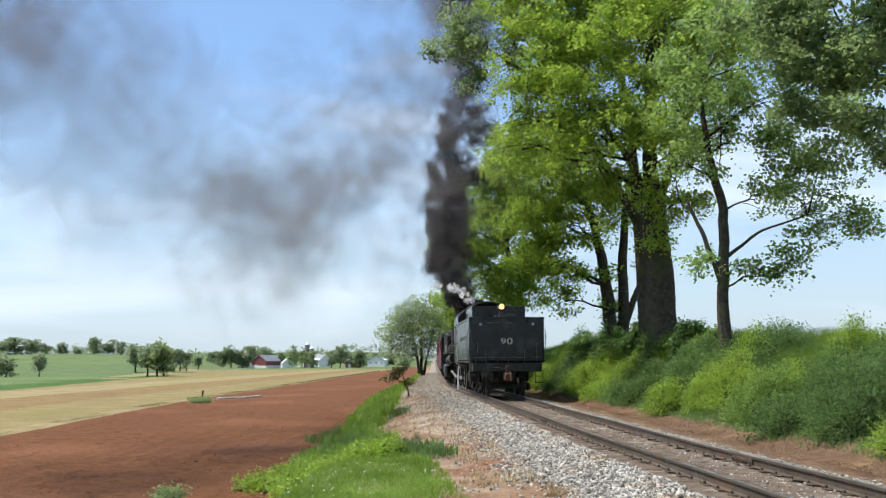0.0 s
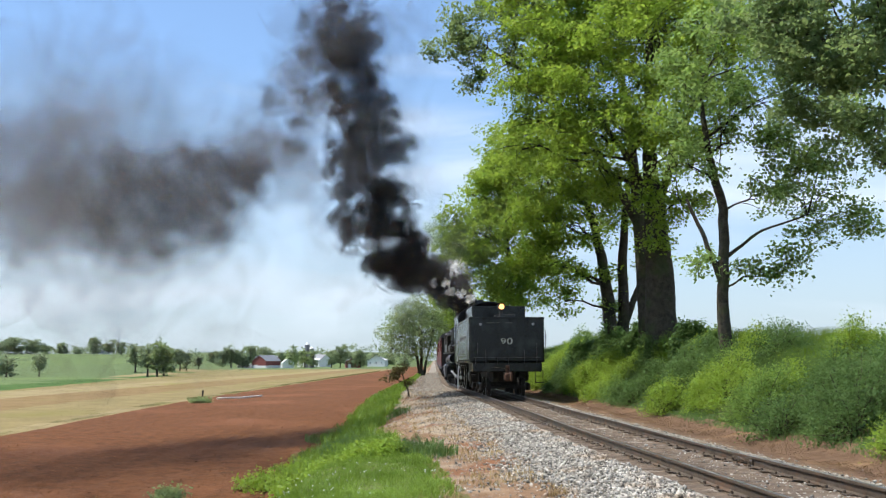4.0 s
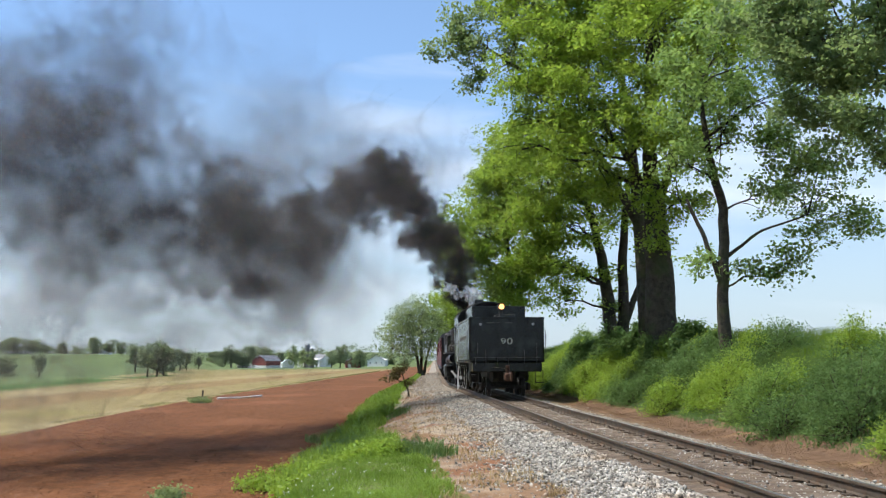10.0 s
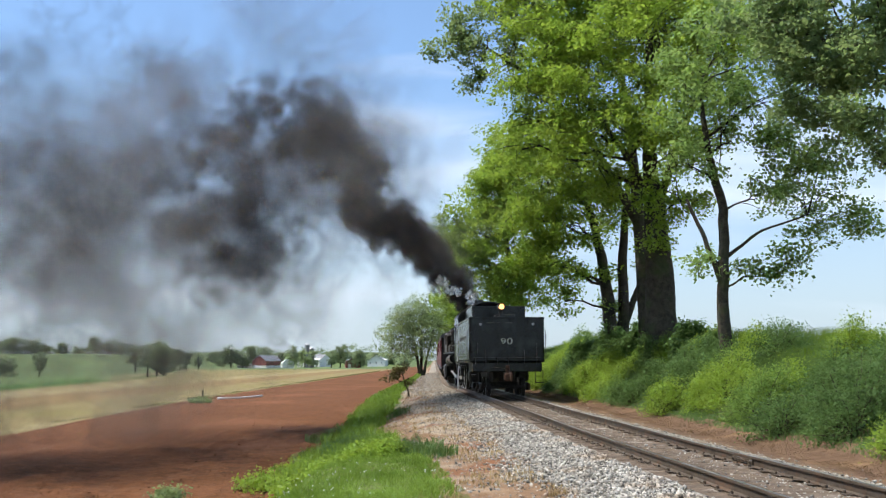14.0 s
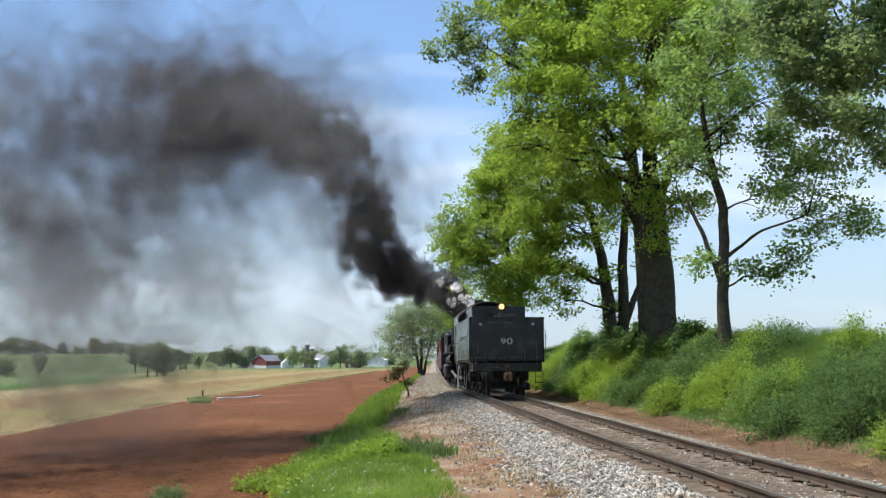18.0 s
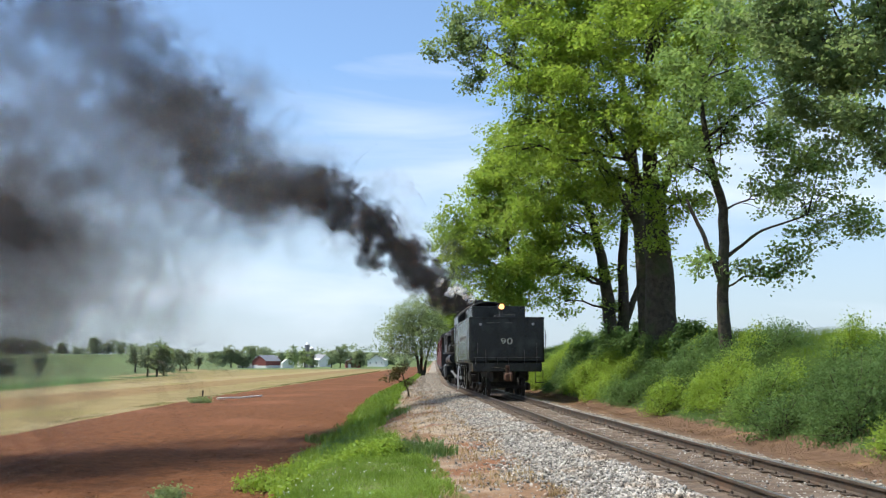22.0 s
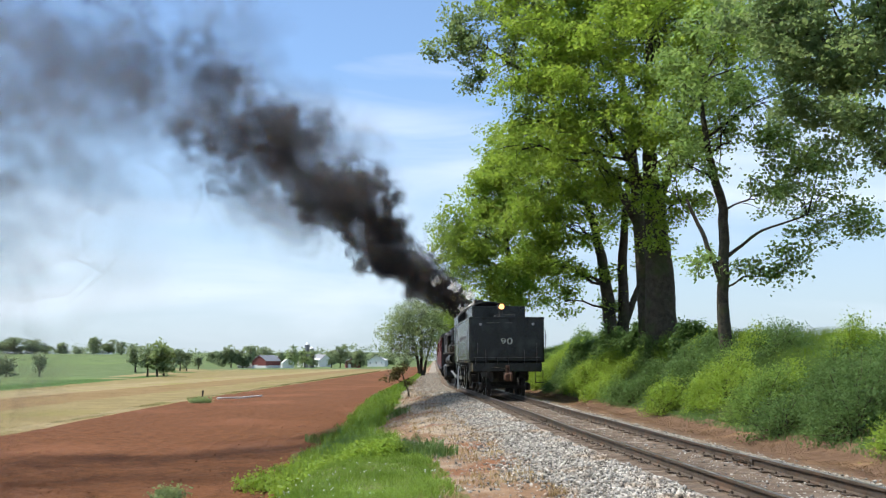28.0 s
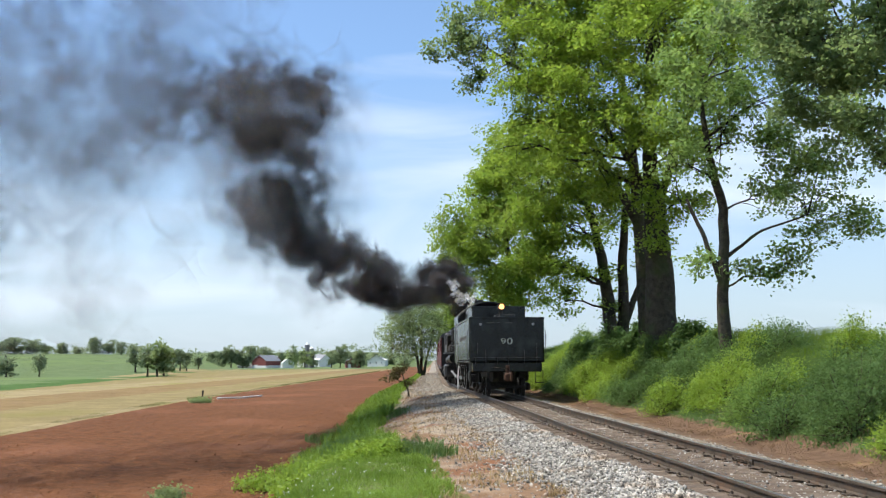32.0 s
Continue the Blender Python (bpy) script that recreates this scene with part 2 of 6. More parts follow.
SILO = surface("concrete_silo", (0.13, 0.135, 0.14), (0.22, 0.225, 0.23), 0.8, scale=0.8, fine=8, bump=0.1)
DARKGLASS = surface("dark_window_glass", (0.02, 0.022, 0.025), (0.05, 0.055, 0.06), 0.12, scale=1, fine=10, bump=0.0, spec=0.6)
BARK = surface("grey_brown_bark", (0.033, 0.028, 0.021), (0.11, 0.095, 0.072), 0.95, scale=5, fine=28, bump=1.0, bump_dist=0.06, stain=(0.06, 0.08, 0.03), stain_scale=1.2, spec=0.15)
TWIG = surface("dark_twig_bark", (0.03, 0.025, 0.02), (0.09, 0.075, 0.058), 0.95, scale=6, fine=40, bump=0.4, spec=0.15)
DEADWOOD = surface("grey_dead_wood", (0.16, 0.13, 0.1), (0.36, 0.31, 0.25), 0.9, scale=4, fine=40, bump=0.5)
LEAF = foliage("maple_leaf", (0.11, 0.19, 0.03), (0.32, 0.445, 0.06), (0.45, 0.6, 0.08), 0.45, 0.55)
LEAF_DEEP = foliage("deep_green_leaf", (0.045, 0.095, 0.03), (0.15, 0.245, 0.075), (0.2, 0.31, 0.08), 0.65)
LEAF_GREY = foliage("grey_green_leaf", (0.14, 0.2, 0.08), (0.29, 0.37, 0.16), (0.4, 0.48, 0.18))
# distance haze is put into this leaf colour: paler and greyer than near leaves
LEAF_FAR_HAZED = foliage("far_leaf_painted_haze", (0.15, 0.19, 0.11), (0.27, 0.33, 0.18), (0.34, 0.42, 0.22), 0.6, 0.5)
LEAF_LIME = foliage("lime_leaf", (0.12, 0.2, 0.03), (0.31, 0.45, 0.065), (0.45, 0.58, 0.07))
LEAF_BOUGH = foliage("bough_leaf", (0.12, 0.185, 0.075), (0.25, 0.34, 0.14), (0.36, 0.46, 0.16), 0.4, 0.55)
LEAF_SLIM = foliage("dull_maple_leaf", (0.11, 0.19, 0.06), (0.28, 0.41, 0.12), (0.4, 0.54, 0.14), 0.5, 0.55)
LEAF_MID = foliage("herb_leaf", (0.07, 0.145, 0.035), (0.23, 0.35, 0.085), (0.33, 0.46, 0.08), 0.6, 0.45)
LEAF_BROWN = foliage("brown_green_leaf", (0.05, 0.045, 0.02), (0.11, 0.1, 0.035), (0.16, 0.14, 0.04))
GRASS = foliage("verge_grass_blade", (0.085, 0.16, 0.02), (0.23, 0.35, 0.055), (0.34, 0.46, 0.06), 0.4, 0.4)
GRASS_DEEP = foliage("bank_grass_blade", (0.05, 0.1, 0.035), (0.18, 0.28, 0.1), (0.24, 0.34, 0.07), 0.4, 0.4)
GRASS_DRY = foliage("dry_grass_blade", (0.2, 0.13, 0.06), (0.45, 0.34, 0.17), (0.4, 0.3, 0.15), 0.7, 0.2)
GRASS_MARGIN = foliage("margin_grass_blade", (0.14, 0.13, 0.05), (0.25, 0.23, 0.1), (0.26, 0.26, 0.1), 0.7, 0.3)
GRASS_RED = foliage("dead_red_weed_stalk", (0.13, 0.082, 0.052), (0.34, 0.25, 0.16), (0.22, 0.14, 0.07), 0.8, 0.2)
PETAL = surface("white_clover_petal", (0.7, 0.72, 0.66), (0.85, 0.86, 0.8), 0.8, bump=0)
SMOKE = smoky("coal_smoke", (0.078, 0.071, 0.07), 0.72, 0.75, tear=(0.4, 0.58), thins=(-1, 0, 12, 32, 0.16))
SMOKE_WIDE = smoky("spreading_smoke", (0.175, 0.164, 0.164), 0.12, 0.5, tear=(0.36, 0.6), thins=(13, 23, 26, 46, 0.6))
SMOKE_THIN = smoky("thin_brown_smoke", (0.24, 0.22, 0.215), 0.08, 0.4)
SMOKE_HAZE = smoky("smoke_haze", (0.26, 0.24, 0.235), 0.1, 0.5, thins=(2, 9, 30, 60, 0.6))
STEAM = smoky("white_steam", (0.96, 0.96, 0.96), 0.85, 1.3, 0.25)
SMOKE_LOW = smoky("low_field_smoke", (0.22, 0.205, 0.2), 0.1, 0.16, tear=(0.1, 0.7), thins=(8, 16, 60, 90, 0.6))
LAMP = glowing("lit_headlight_lens", (1.0, 0.42, 0.12), 2.6)


# ---- building helpers ----
def link_mesh(name, verts, faces, material, parent=None, label="", smooth=False, uv=None):
    """One mesh object from arrays; faces all of one corner count, or a plain list."""
    me = bpy.data.meshes.new(name)
    if isinstance(faces, np.ndarray):
        verts = np.asarray(verts, dtype=np.float32)
        c = faces.shape[1]
        me.vertices.add(len(verts))
        me.vertices.foreach_set("co", verts.ravel())
        me.loops.add(faces.size)
        me.loops.foreach_set("vertex_index", faces.astype(np.int32).ravel())
        me.polygons.add(len(faces))
        me.polygons.foreach_set("loop_start", np.arange(0, faces.size, c, dtype=np.int32))
        me.polygons.foreach_set("loop_total", np.full(len(faces), c, dtype=np.int32))
        me.update(calc_edges=True)
    else:
        me.from_pydata([tuple(v) for v in verts], [], faces)
    if smooth:
        me.polygons.foreach_set("use_smooth", np.ones(len(me.polygons), dtype=bool))
    if uv is not None:
        layer = me.uv_layers.new(name="UVMap")
        idx = np.empty(len(me.loops), dtype=np.int32)
        me.loops.foreach_get("vertex_index", idx)
        layer.data.foreach_set("uv", np.asarray(uv, dtype=np.float32)[idx].ravel())
    for m in material if isinstance(material, (list, tuple)) else (material,):
        me.materials.append(m)
    ob = new(name, me)
    if parent is not None:
        ob.parent = parent
    if label:
        ob["label"] = label
    return ob


def holder(name, m=None):
    ob = new(name)
    ob.empty_display_size = 0.1
    if m is not None:
        ob.matrix_basis = m
    return ob


class Form:
    """Gathers boxes, tubes and panels into one mesh."""

    def __init__(self):
        self.v, self.f = [], []

    def add(self, verts, faces, m=None):
        k = len(self.v)
        self.v += [tuple(m @ Vector(p)) if m is not None else tuple(p) for p in verts]
        self.f += [tuple(i + k for i in f) for f in faces]
        return self

    def box(self, c, size, bevel=0.012, m=None):
        h = [s / 2 for s in size]
        b = min(bevel, *(x * 0.45 for x in h))
        ids, pts = {}, []
        for sx in (-1, 1):
            for sy in (-1, 1):
                for sz in (-1, 1):
                    s = (sx, sy, sz)
                    for a in range(3):
                        ids[s, a] = len(pts)
                        pts.append([s[i] * (h[i] - (0 if i == a else b)) for i in range(3)])
        faces = []
        for a in range(3):
            p, q = (a + 1) % 3, (a + 2) % 3
            for s in (-1, 1):
                loop = []
                for sp, sq in ((-1, -1), (1, -1), (1, 1), (-1, 1)):
                    key = [0, 0, 0]
                    key[a], key[p], key[q] = s, sp, sq
                    loop.append(ids[tuple(key), a])
                faces.append(loop if s > 0 else loop[::-1])
            for sp in (-1, 1):
                for sq in (-1, 1):
                    k0, k1 = [0, 0, 0], [0, 0, 0]
                    k0[a], k0[p], k0[q] = -1, sp, sq
                    k1[a], k1[p], k1[q] = 1, sp, sq
                    loop = [ids[tuple(k0), p], ids[tuple(k1), p], ids[tuple(k1), q], ids[tuple(k0), q]]
                    faces.append(loop if sp * sq < 0 else loop[::-1])
        for sx in (-1, 1):
            for sy in (-1, 1):
                for sz in (-1, 1):
                    loop = [ids[(sx, sy, sz), a] for a in range(3)]
                    faces.append(loop if sx * sy * sz > 0 else loop[::-1])
        pts = [[p[i] + c[i] for i in range(3)] for p in pts]
        return self.add(pts, faces, m)

    def tube(self, path, radii, n=10, caps=True):
        path = [Vector(p) for p in path]
        if not isinstance(radii, (list, tuple)):
            radii = [radii] * len(path)
        pts, faces = [], []
        side = None
        for i, p in enumerate(path):
            d = (path[min(i + 1, len(path) - 1)] - path[max(i - 1, 0)]).normalized()
            if side is None:
                side = d.orthogonal().normalized()
            side = (side - d * side.dot(d)).normalized()
            up = d.cross(side)
            for j in range(n):
                a = 2 * math.pi * j / n
                pts.append(p + (side * math.cos(a) + up * math.sin(a)) * radii[i])
        for i in range(len(path) - 1):
            for j in range(n):
                faces.append((i * n + j, i * n + (j + 1) % n, (i + 1) * n + (j + 1) % n, (i + 1) * n + j))
        if caps:
            faces += [tuple(range(n))[::-1], tuple(range((len(path) - 1) * n, len(path) * n))]
        return self.add(pts, faces)

    def ring(self, c, axis, r_out, r_in, width, n=24):
        """A wheel rim or collar: a band of rectangular section round an axis."""
        c, axis = Vector(c), Vector(axis).normalized()
        u = axis.orthogonal().normalized()
        w = axis.cross(u)
        pts, faces = [], []
        for j in range(n):
            a = 2 * math.pi * j / n
            d = u * math.cos(a) + w * math.sin(a)
            pts += [c + d * r_out - axis * width / 2, c + d * r_out + axis * width / 2, c + d * r_in + axis * width / 2, c + d * r_in - axis * width / 2]
        for j in range(n):
            k, q = j * 4, ((j + 1) % n) * 4
            for e in range(4):
                faces.append((k + e, q + e, q + (e + 1) % 4, k + (e + 1) % 4))
        return self.add(pts, faces)

    def sweep(self, outline, y0, y1, caps=True):
        """An outline in x and z, drawn out along y."""
        n = len(outline)
        pts = [(x, y0, z) for x, z in outline] + [(x, y1, z) for x, z in outline]
        faces = [(i, (i + 1) % n, n + (i + 1) % n, n + i) for i in range(n)]
        if caps:
            faces += [tuple(range(n))[::-1], tuple(range(n, 2 * n))]
        return self.add(pts, faces)

    def part(self, name, material, parent=None, label="", smooth=False):
        ob = link_mesh(name, self.v, self.f, material, parent, label, smooth)
        if smooth:
            ob.data.set_sharp_from_angle(angle=radians(40))
        return ob


rng = np.random.default_rng(7)


def smooth_step(a, b, x):
    t = np.clip((np.asarray(x, dtype=float) - a) / (b - a), 0, 1)
    return t * t * (3 - 2 * t)


# ---- the lie of the land ----
def track_x(y):
    """The track's middle line."""
    y = np.asarray(y, dtype=float)
    n = np.minimum(y, 43.0)
    x = 6.089 - 0.12916 * n + 0.0018883 * n ** 2 - 0.00001617 * n ** 3
    g = np.clip(y - 62.0, 0, 14.0)
    return x - 0.062 * np.clip(y - 43.0, 0, 33.0) + 0.0525 * g ** 2 / 28.0 - 0.0095 * np.maximum(y - 76.0, 0)


def track_turn(y):
    return -math.degrees(math.atan(float(track_x(y + 0.5) - track_x(y - 0.5))))


def edge_in(y):
    """Where the dirt shoulder gives way to grass, left of the track's middle."""
    return np.interp(y, (10, 18, 23, 29, 36, 50, 70, 130), (-4.4, -4.25, -4.75, -5.5, -5.6, -4.6, -3.8, -3.5))


def edge_out(y):
    """Where the grass gives way to ploughed soil."""
    return np.interp(y, (10, 20, 33, 45, 68, 110), (-8.1, -7.5, -6.9, -6.7, -6.3, -5.8))


def lumps(x, y, scale, seed=0.0):
    """Cheap smooth unevenness from crossed waves, within about one."""
    a = np.sin(x / scale * 1.9 + seed) * np.cos(y / scale * 1.3 + 2 * seed)
    b = np.sin((x + y) / scale * 2.7 + 3 * seed) * np.sin((x - 0.7 * y) / scale * 3.9 + seed)
    return 0.6 * a + 0.4 * b


def ground_z(x, y):
    x, y = np.asarray(x, dtype=float), np.asarray(y, dtype=float)
    s = x - track_x(y)
    near = 1 - smooth_step(17, 26, y)
    foot_in, foot_out = -3.5 - 3.2 * near, edge_out(y)
    field = -1.2 - 0.0030 * np.maximum(y - 45, 0) * (1 - smooth_step(500, 900, y)) - 1.4 * smooth_step(500, 900, y)
    lean = x / np.maximum(y, 1.0)
    field = field + 7.4 * smooth_step(190, 450, y) * smooth_step(-0.21, -0.34, lean) * (1 - smooth_step(600, 1000, y))
    field = field + 12.4 * smooth_step(600, 1000, y) * smooth_step(0.0, -0.06, lean)
    bed = -0.20 - 0.16 * smooth_step(-1.5, -3.4, s) - 0.10 * smooth_step(-3.2, -4.4, s) * near
    left = bed + (field - bed) * smooth_step(foot_in, foot_out, s)
    top = 1.6 + 0.022 * np.clip(y - 22, 0, 30) + 0.035 * np.clip(s - 7, 0, 40) + 0.012 * np.maximum(s - 47, 0) - 0.8 * smooth_step(60, 140, y) * smooth_step(100, 20, s)
    right = -0.2 - 0.08 * smooth_step(1.5, 2.4, s) + (top + 0.28) * smooth_step(2.5, 7.6, s)
    z = np.where(s < 0, left, right)
    z = z + (0.01 + 0.022 * lumps(x, y, 0.45, 3.0) + 0.014 * lumps(x, y, 0.17, 6.0)) * smooth_step(1.7, 1.3, np.abs(s))
    rough = 0.035 * lumps(x, y, 1.7, 1.0) + 0.02 * lumps(x, y, 0.6, 2.0)
    z = z + rough * smooth_step(1.8, 3.2, np.abs(s))
    soil = smooth_step(foot_out + 0.2, foot_out - 0.6, s) * smooth_step(-19.5, -18.0, s)
    return z + soil * (0.022 * np.sin(s * 2 * math.pi / 0.75 + 0.4 * lumps(x, y, 3.0)) * (1 - smooth_step(30, 60, y)))


def build_ground():
    ys = np.unique(np.concatenate([np.linspace(-60, 8, 30), np.linspace(8, 30, 130), np.linspace(30, 70, 80), np.linspace(70, 160, 60), np.linspace(160, 500, 60), np.geomspace(500, 4200, 40)]))
    ss = np.unique(np.round(np.concatenate([-np.geomspace(60, 3500, 45)[::-1], np.linspace(-60, -20, 60), np.linspace(-19.5, -9, 60), np.linspace(-9, -1.6, 62), np.linspace(-1.55, 1.55, 45), np.linspace(1.6, 9, 62), np.linspace(9.2, 30, 50), np.geomspace(30, 3500, 35)]), 4))
    S, Y = np.meshgrid(ss, ys)
    X = S + track_x(Y)
    Z = ground_z(X, Y)
    nx, ny = len(ss), len(ys)
    i = np.arange((ny - 1) * (nx - 1))
    r, c = i // (nx - 1), i % (nx - 1)
    a = r * nx + c
    faces = np.stack([a, a + 1, a + nx + 1, a + nx], axis=1)
    ob = link_mesh("ground", np.stack([X.ravel(), Y.ravel(), Z.ravel()], axis=1), faces,
                   [SOIL, STUBBLE, STRAW, PASTURE, CROP, VERGE, DIRT, GRAVEL, BEDSOIL, BANK, DEADWEED, BROWNSTRAW, REDDIRT], smooth=True)
    sc, yc = ss[c] / 2 + ss[c + 1] / 2, ys[r] / 2 + ys[r + 1] / 2
    xc = sc + track_x(yc)
    wob = 0.35 * lumps(xc, yc, 1.1, 5.0)
    foot = edge_out(yc)
    mat = np.full(len(i), 0)
    mat[sc < -20.2] = 2
    mat[sc < -21.2 + 0.5 * wob] = 1
    mat[(sc < -28) & (sc > -36.5)] = 11
    mat[(sc < -36.5) & (sc > -45)] = 2
    crop, pasture = -46 - 0.138 * (yc - 93), -60 - 0.109 * (yc - 125)
    mat[sc < crop] = 4
    mat[(sc < pasture + 4) & (yc > 180)] = 2
    mat[sc < pasture] = 3
    mat[(sc < crop) & (yc > 330)] = 3
    mat[(yc > 430) & (sc < -18)] = 3
    mat[yc > 620] = 3
    mat[(sc > foot + wob) & (sc < 0)] = 5
    mat[(sc > edge_in(yc) + 0.6 * wob) & (sc < 0)] = 6
    bare = (yc < 16.0 + 1.5 * wob) & (sc < -2.7 + 0.8 * wob) | (yc > 19) & (yc < 34) & (sc < edge_in(yc) + 1.1 + wob)
    mat[bare & (mat == 6)] = 12
    mat[(sc > -2.7 + 0.5 * wob) & (sc < 0)] = 7
    mat[np.abs(sc) < 1.5] = 8
    mat[sc > 1.5] = 7
    mat[sc > 1.9 + 0.4 * wob] = 10
    mat[sc > 3.6 + 0.5 * wob] = 9
    mat[sc > 9.5] = 1
    ob.data.polygons.foreach_set("material_index", mat.astype(np.int32))
    tagged(ob, "rolling farmland with red ploughed soil, stubble strips and green pasture", "ground", kind="structure")


build_ground()


# ---- the railway track ----
def rail_profile():
    return [(-0.07, -0.172), (0.07, -0.172), (0.07, -0.162), (0.012, -0.145), (0.010, -0.05), (0.036, -0.038), (0.037, -0.006), (0.031, 0.0), (-0.031, 0.0), (-0.037, -0.006), (-0.036, -0.038), (-0.010, -0.05), (-0.012, -0.145), (-0.07, -0.162)]


def build_track():
    track = holder("railway_track", pose(0, 0, 0))
    tagged(track, "single railway track with rusty rails on weathered wooden ties", "railway track")
    ys = np.concatenate([np.arange(4, 60, 0.75), np.arange(60, 330, 3.0)])
    dx = np.gradient(track_x(ys), ys)
    for side in (-1, 1):
        prof = rail_profile()
        n = len(prof)
        verts, faces = [], []
        for y, d in zip(ys, dx):
            L = math.hypot(1, d)
            sag = 0.006 * math.sin(y * 2 * math.pi / 11.9 + side)
            for px, pz in prof:
                o = side * 0.7525 + px
                verts.append((float(track_x(y)) + o / L, y - o * d / L, pz + sag))
        for i in range(len(ys) - 1):
            for j in range(n):
                faces.append((i * n + j, i * n + (j + 1) % n, (i + 1) * n + (j + 1) % n, (i + 1) * n + j))
        ob = link_mesh("rail", verts, faces, [RAILSTEEL, RAILHEAD], track)
        ob.data.polygons.foreach_set("material_index", np.array([1 if j % n in (7,) else 0 for j in range(len(faces))], dtype=np.int32))

    # ties: a split, slightly skewed timber each
    shapes = []
    for k in range(5):
        f = Form().box((0, 0, 0), (2.5 + 0.06 * k, 0.215 + 0.008 * (k % 3), 0.16), 0.02)
        v = [(x, y + 0.012 * math.sin(x * 3 + k), z + 0.012 * math.sin(x * 5 + 2 * k + y * 9)) for x, y, z in f.v]
        me = bpy.data.meshes.new("tie")
        me.from_pydata(v, [], f.f)
        me.materials.append(TIEWOOD)
        shapes.append(me)
    plate = Form().box((0, 0, 0), (0.3, 0.19, 0.024), 0.006)
    plate.box((-0.1, 0.06, 0.03), (0.035, 0.035, 0.05), 0.008).box((0.1, -0.06, 0.03), (0.035, 0.035, 0.05), 0.008)
    plate_me = bpy.data.meshes.new("tie_plate")
    plate_me.from_pydata(plate.v, [], plate.f)
    plate_me.materials.append(RAILSTEEL)
    y, i = 6.0, 0
    while y < 66:
        t = new("tie", shapes[i % 5])
        t.parent = track
        x = float(track_x(y))
        t.matrix_basis = pose(x + 0.05 * math.sin(i * 2.3), y, -0.262 + 0.01 * math.sin(i * 1.7), 0, 0, track_turn(y) + 1.3 * math.sin(i * 3.1))
        if y < 45:
            for side in (-1, 1):
                p = new("tie_plate", plate_me)
                p.parent = track
                p.matrix_basis = pose(x + side * 0.7525, y, -0.174, 0, 0, track_turn(y))
        y += 0.53 + 0.025 * math.sin(i * 1.3)
        i += 1
    # joint bars with bolts
    for side, yj in ((1, 16.6), (-1, 27.5), (1, 35.0)):
        x = float(track_x(yj)) + side * 0.7525
        bar = Form()
        for e in (-1, 1):
            bar.box((e * 0.03, 0, -0.095), (0.028, 0.9, 0.085), 0.008)
        j = bar.part("joint_bar", RAILSTEEL, track, "rusty joint bar")
        j.matrix_basis = pose(x, yj, 0, 0, 0, track_turn(yj))
        for q in range(6):
            b = Form().tube([(-0.075, 0, 0), (0.075, 0, 0)], 0.02, 6)
            b = b.part("bolt", RAILSTEEL, j)
            b.matrix_basis = pose(0, -0.36 + 0.144 * q, -0.095)


build_track()


def scatter_stones(name, count, place, sizes, material, parent=None, seed=1, flat=0.7, label="", cat=""):
    """Many small eight-faced chips in one mesh. place(rng, n) gives x, y and how far they lie above the ground."""
    r = np.random.default_rng(seed)
    x, y, up = place(r, count)
    z = ground_z(x, y) + up
    size = r.uniform(*sizes, len(x)) * r.choice([0.7, 1.0, 1.35], len(x))
    base = np.array([(1, 0, 0), (-1, 0, 0), (0, 1, 0), (0, -1, 0), (0, 0, 1), (0, 0, -1)], dtype=float)
    f = np.array([(0, 2, 4), (2, 1, 4), (1, 3, 4), (3, 0, 4), (2, 0, 5), (1, 2, 5), (3, 1, 5), (0, 3, 5)])
    v = base[None] * r.uniform(0.6, 1.25, (len(x), 6, 1)) + r.normal(0, 0.22, (len(x), 6, 3))
    v[:, :, 2] *= flat
    a = r.uniform(0, 6.283, len(x))
    ca, sa = np.cos(a)[:, None], np.sin(a)[:, None]
    v = np.stack([v[:, :, 0] * ca - v[:, :, 1] * sa, v[:, :, 0] * sa + v[:, :, 1] * ca, v[:, :, 2]], axis=2)
    tilt = r.uniform(-0.6, 0.6, len(x))[:, None]
    v = np.stack([v[:, :, 0] * np.cos(tilt) + v[:, :, 2] * np.sin(tilt), v[:, :, 1], v[:, :, 2] * np.cos(tilt) - v[:, :, 0] * np.sin(tilt)], axis=2)
    v = v * (size / 2)[:, None, None] + np.stack([x, y, z], axis=1)[:, None]
    faces = (f[None] + (np.arange(len(x)) * 6)[:, None, None]).reshape(-1, 3)
    ob = link_mesh(name, v.reshape(-1, 3), faces, material, parent)
    if label:
        tagged(ob, label, cat, kind="stuff")
    return ob


def place_left_ballast(r, n):
    y = 10.5 + 60 * r.uniform(0, 1, n) ** 2.0
    s = -1.25 - np.abs(r.normal(0, 1.3, n))
    bare = smooth_step(-2.7, -3.1, s + 0.3 * lumps(s, y, 0.8, 4.0)) * smooth_step(16.5, 14.5, y)
    sparse = 0.75 * smooth_step(-2.5, -3.6, s + 0.5 * lumps(s, y, 1.3, 8.0)) * smooth_step(60, 40, y)
    keep = (s > -4.6) & (r.uniform(0, 1, n) > np.maximum(0.96 * bare, sparse))
    y, s = y[keep], s[keep]
    return s + track_x(y), y, r.uniform(-0.01, 0.03, len(y))


def place_inner_ballast(r, n):
    y = 9 + 45 * r.uniform(0, 1, n) ** 1.8
    s = r.uniform(-0.68, 0.68, n)
    return s + track_x(y), y, r.uniform(-0.01, 0.02, n)


def place_right_ballast(r, n):
    y = 9 + 40 * r.uniform(0, 1, n) ** 1.8
    s = 0.9 + np.abs(r.normal(0, 0.5, n))
    return s + track_x(y), y, r.uniform(-0.01, 0.03, n)


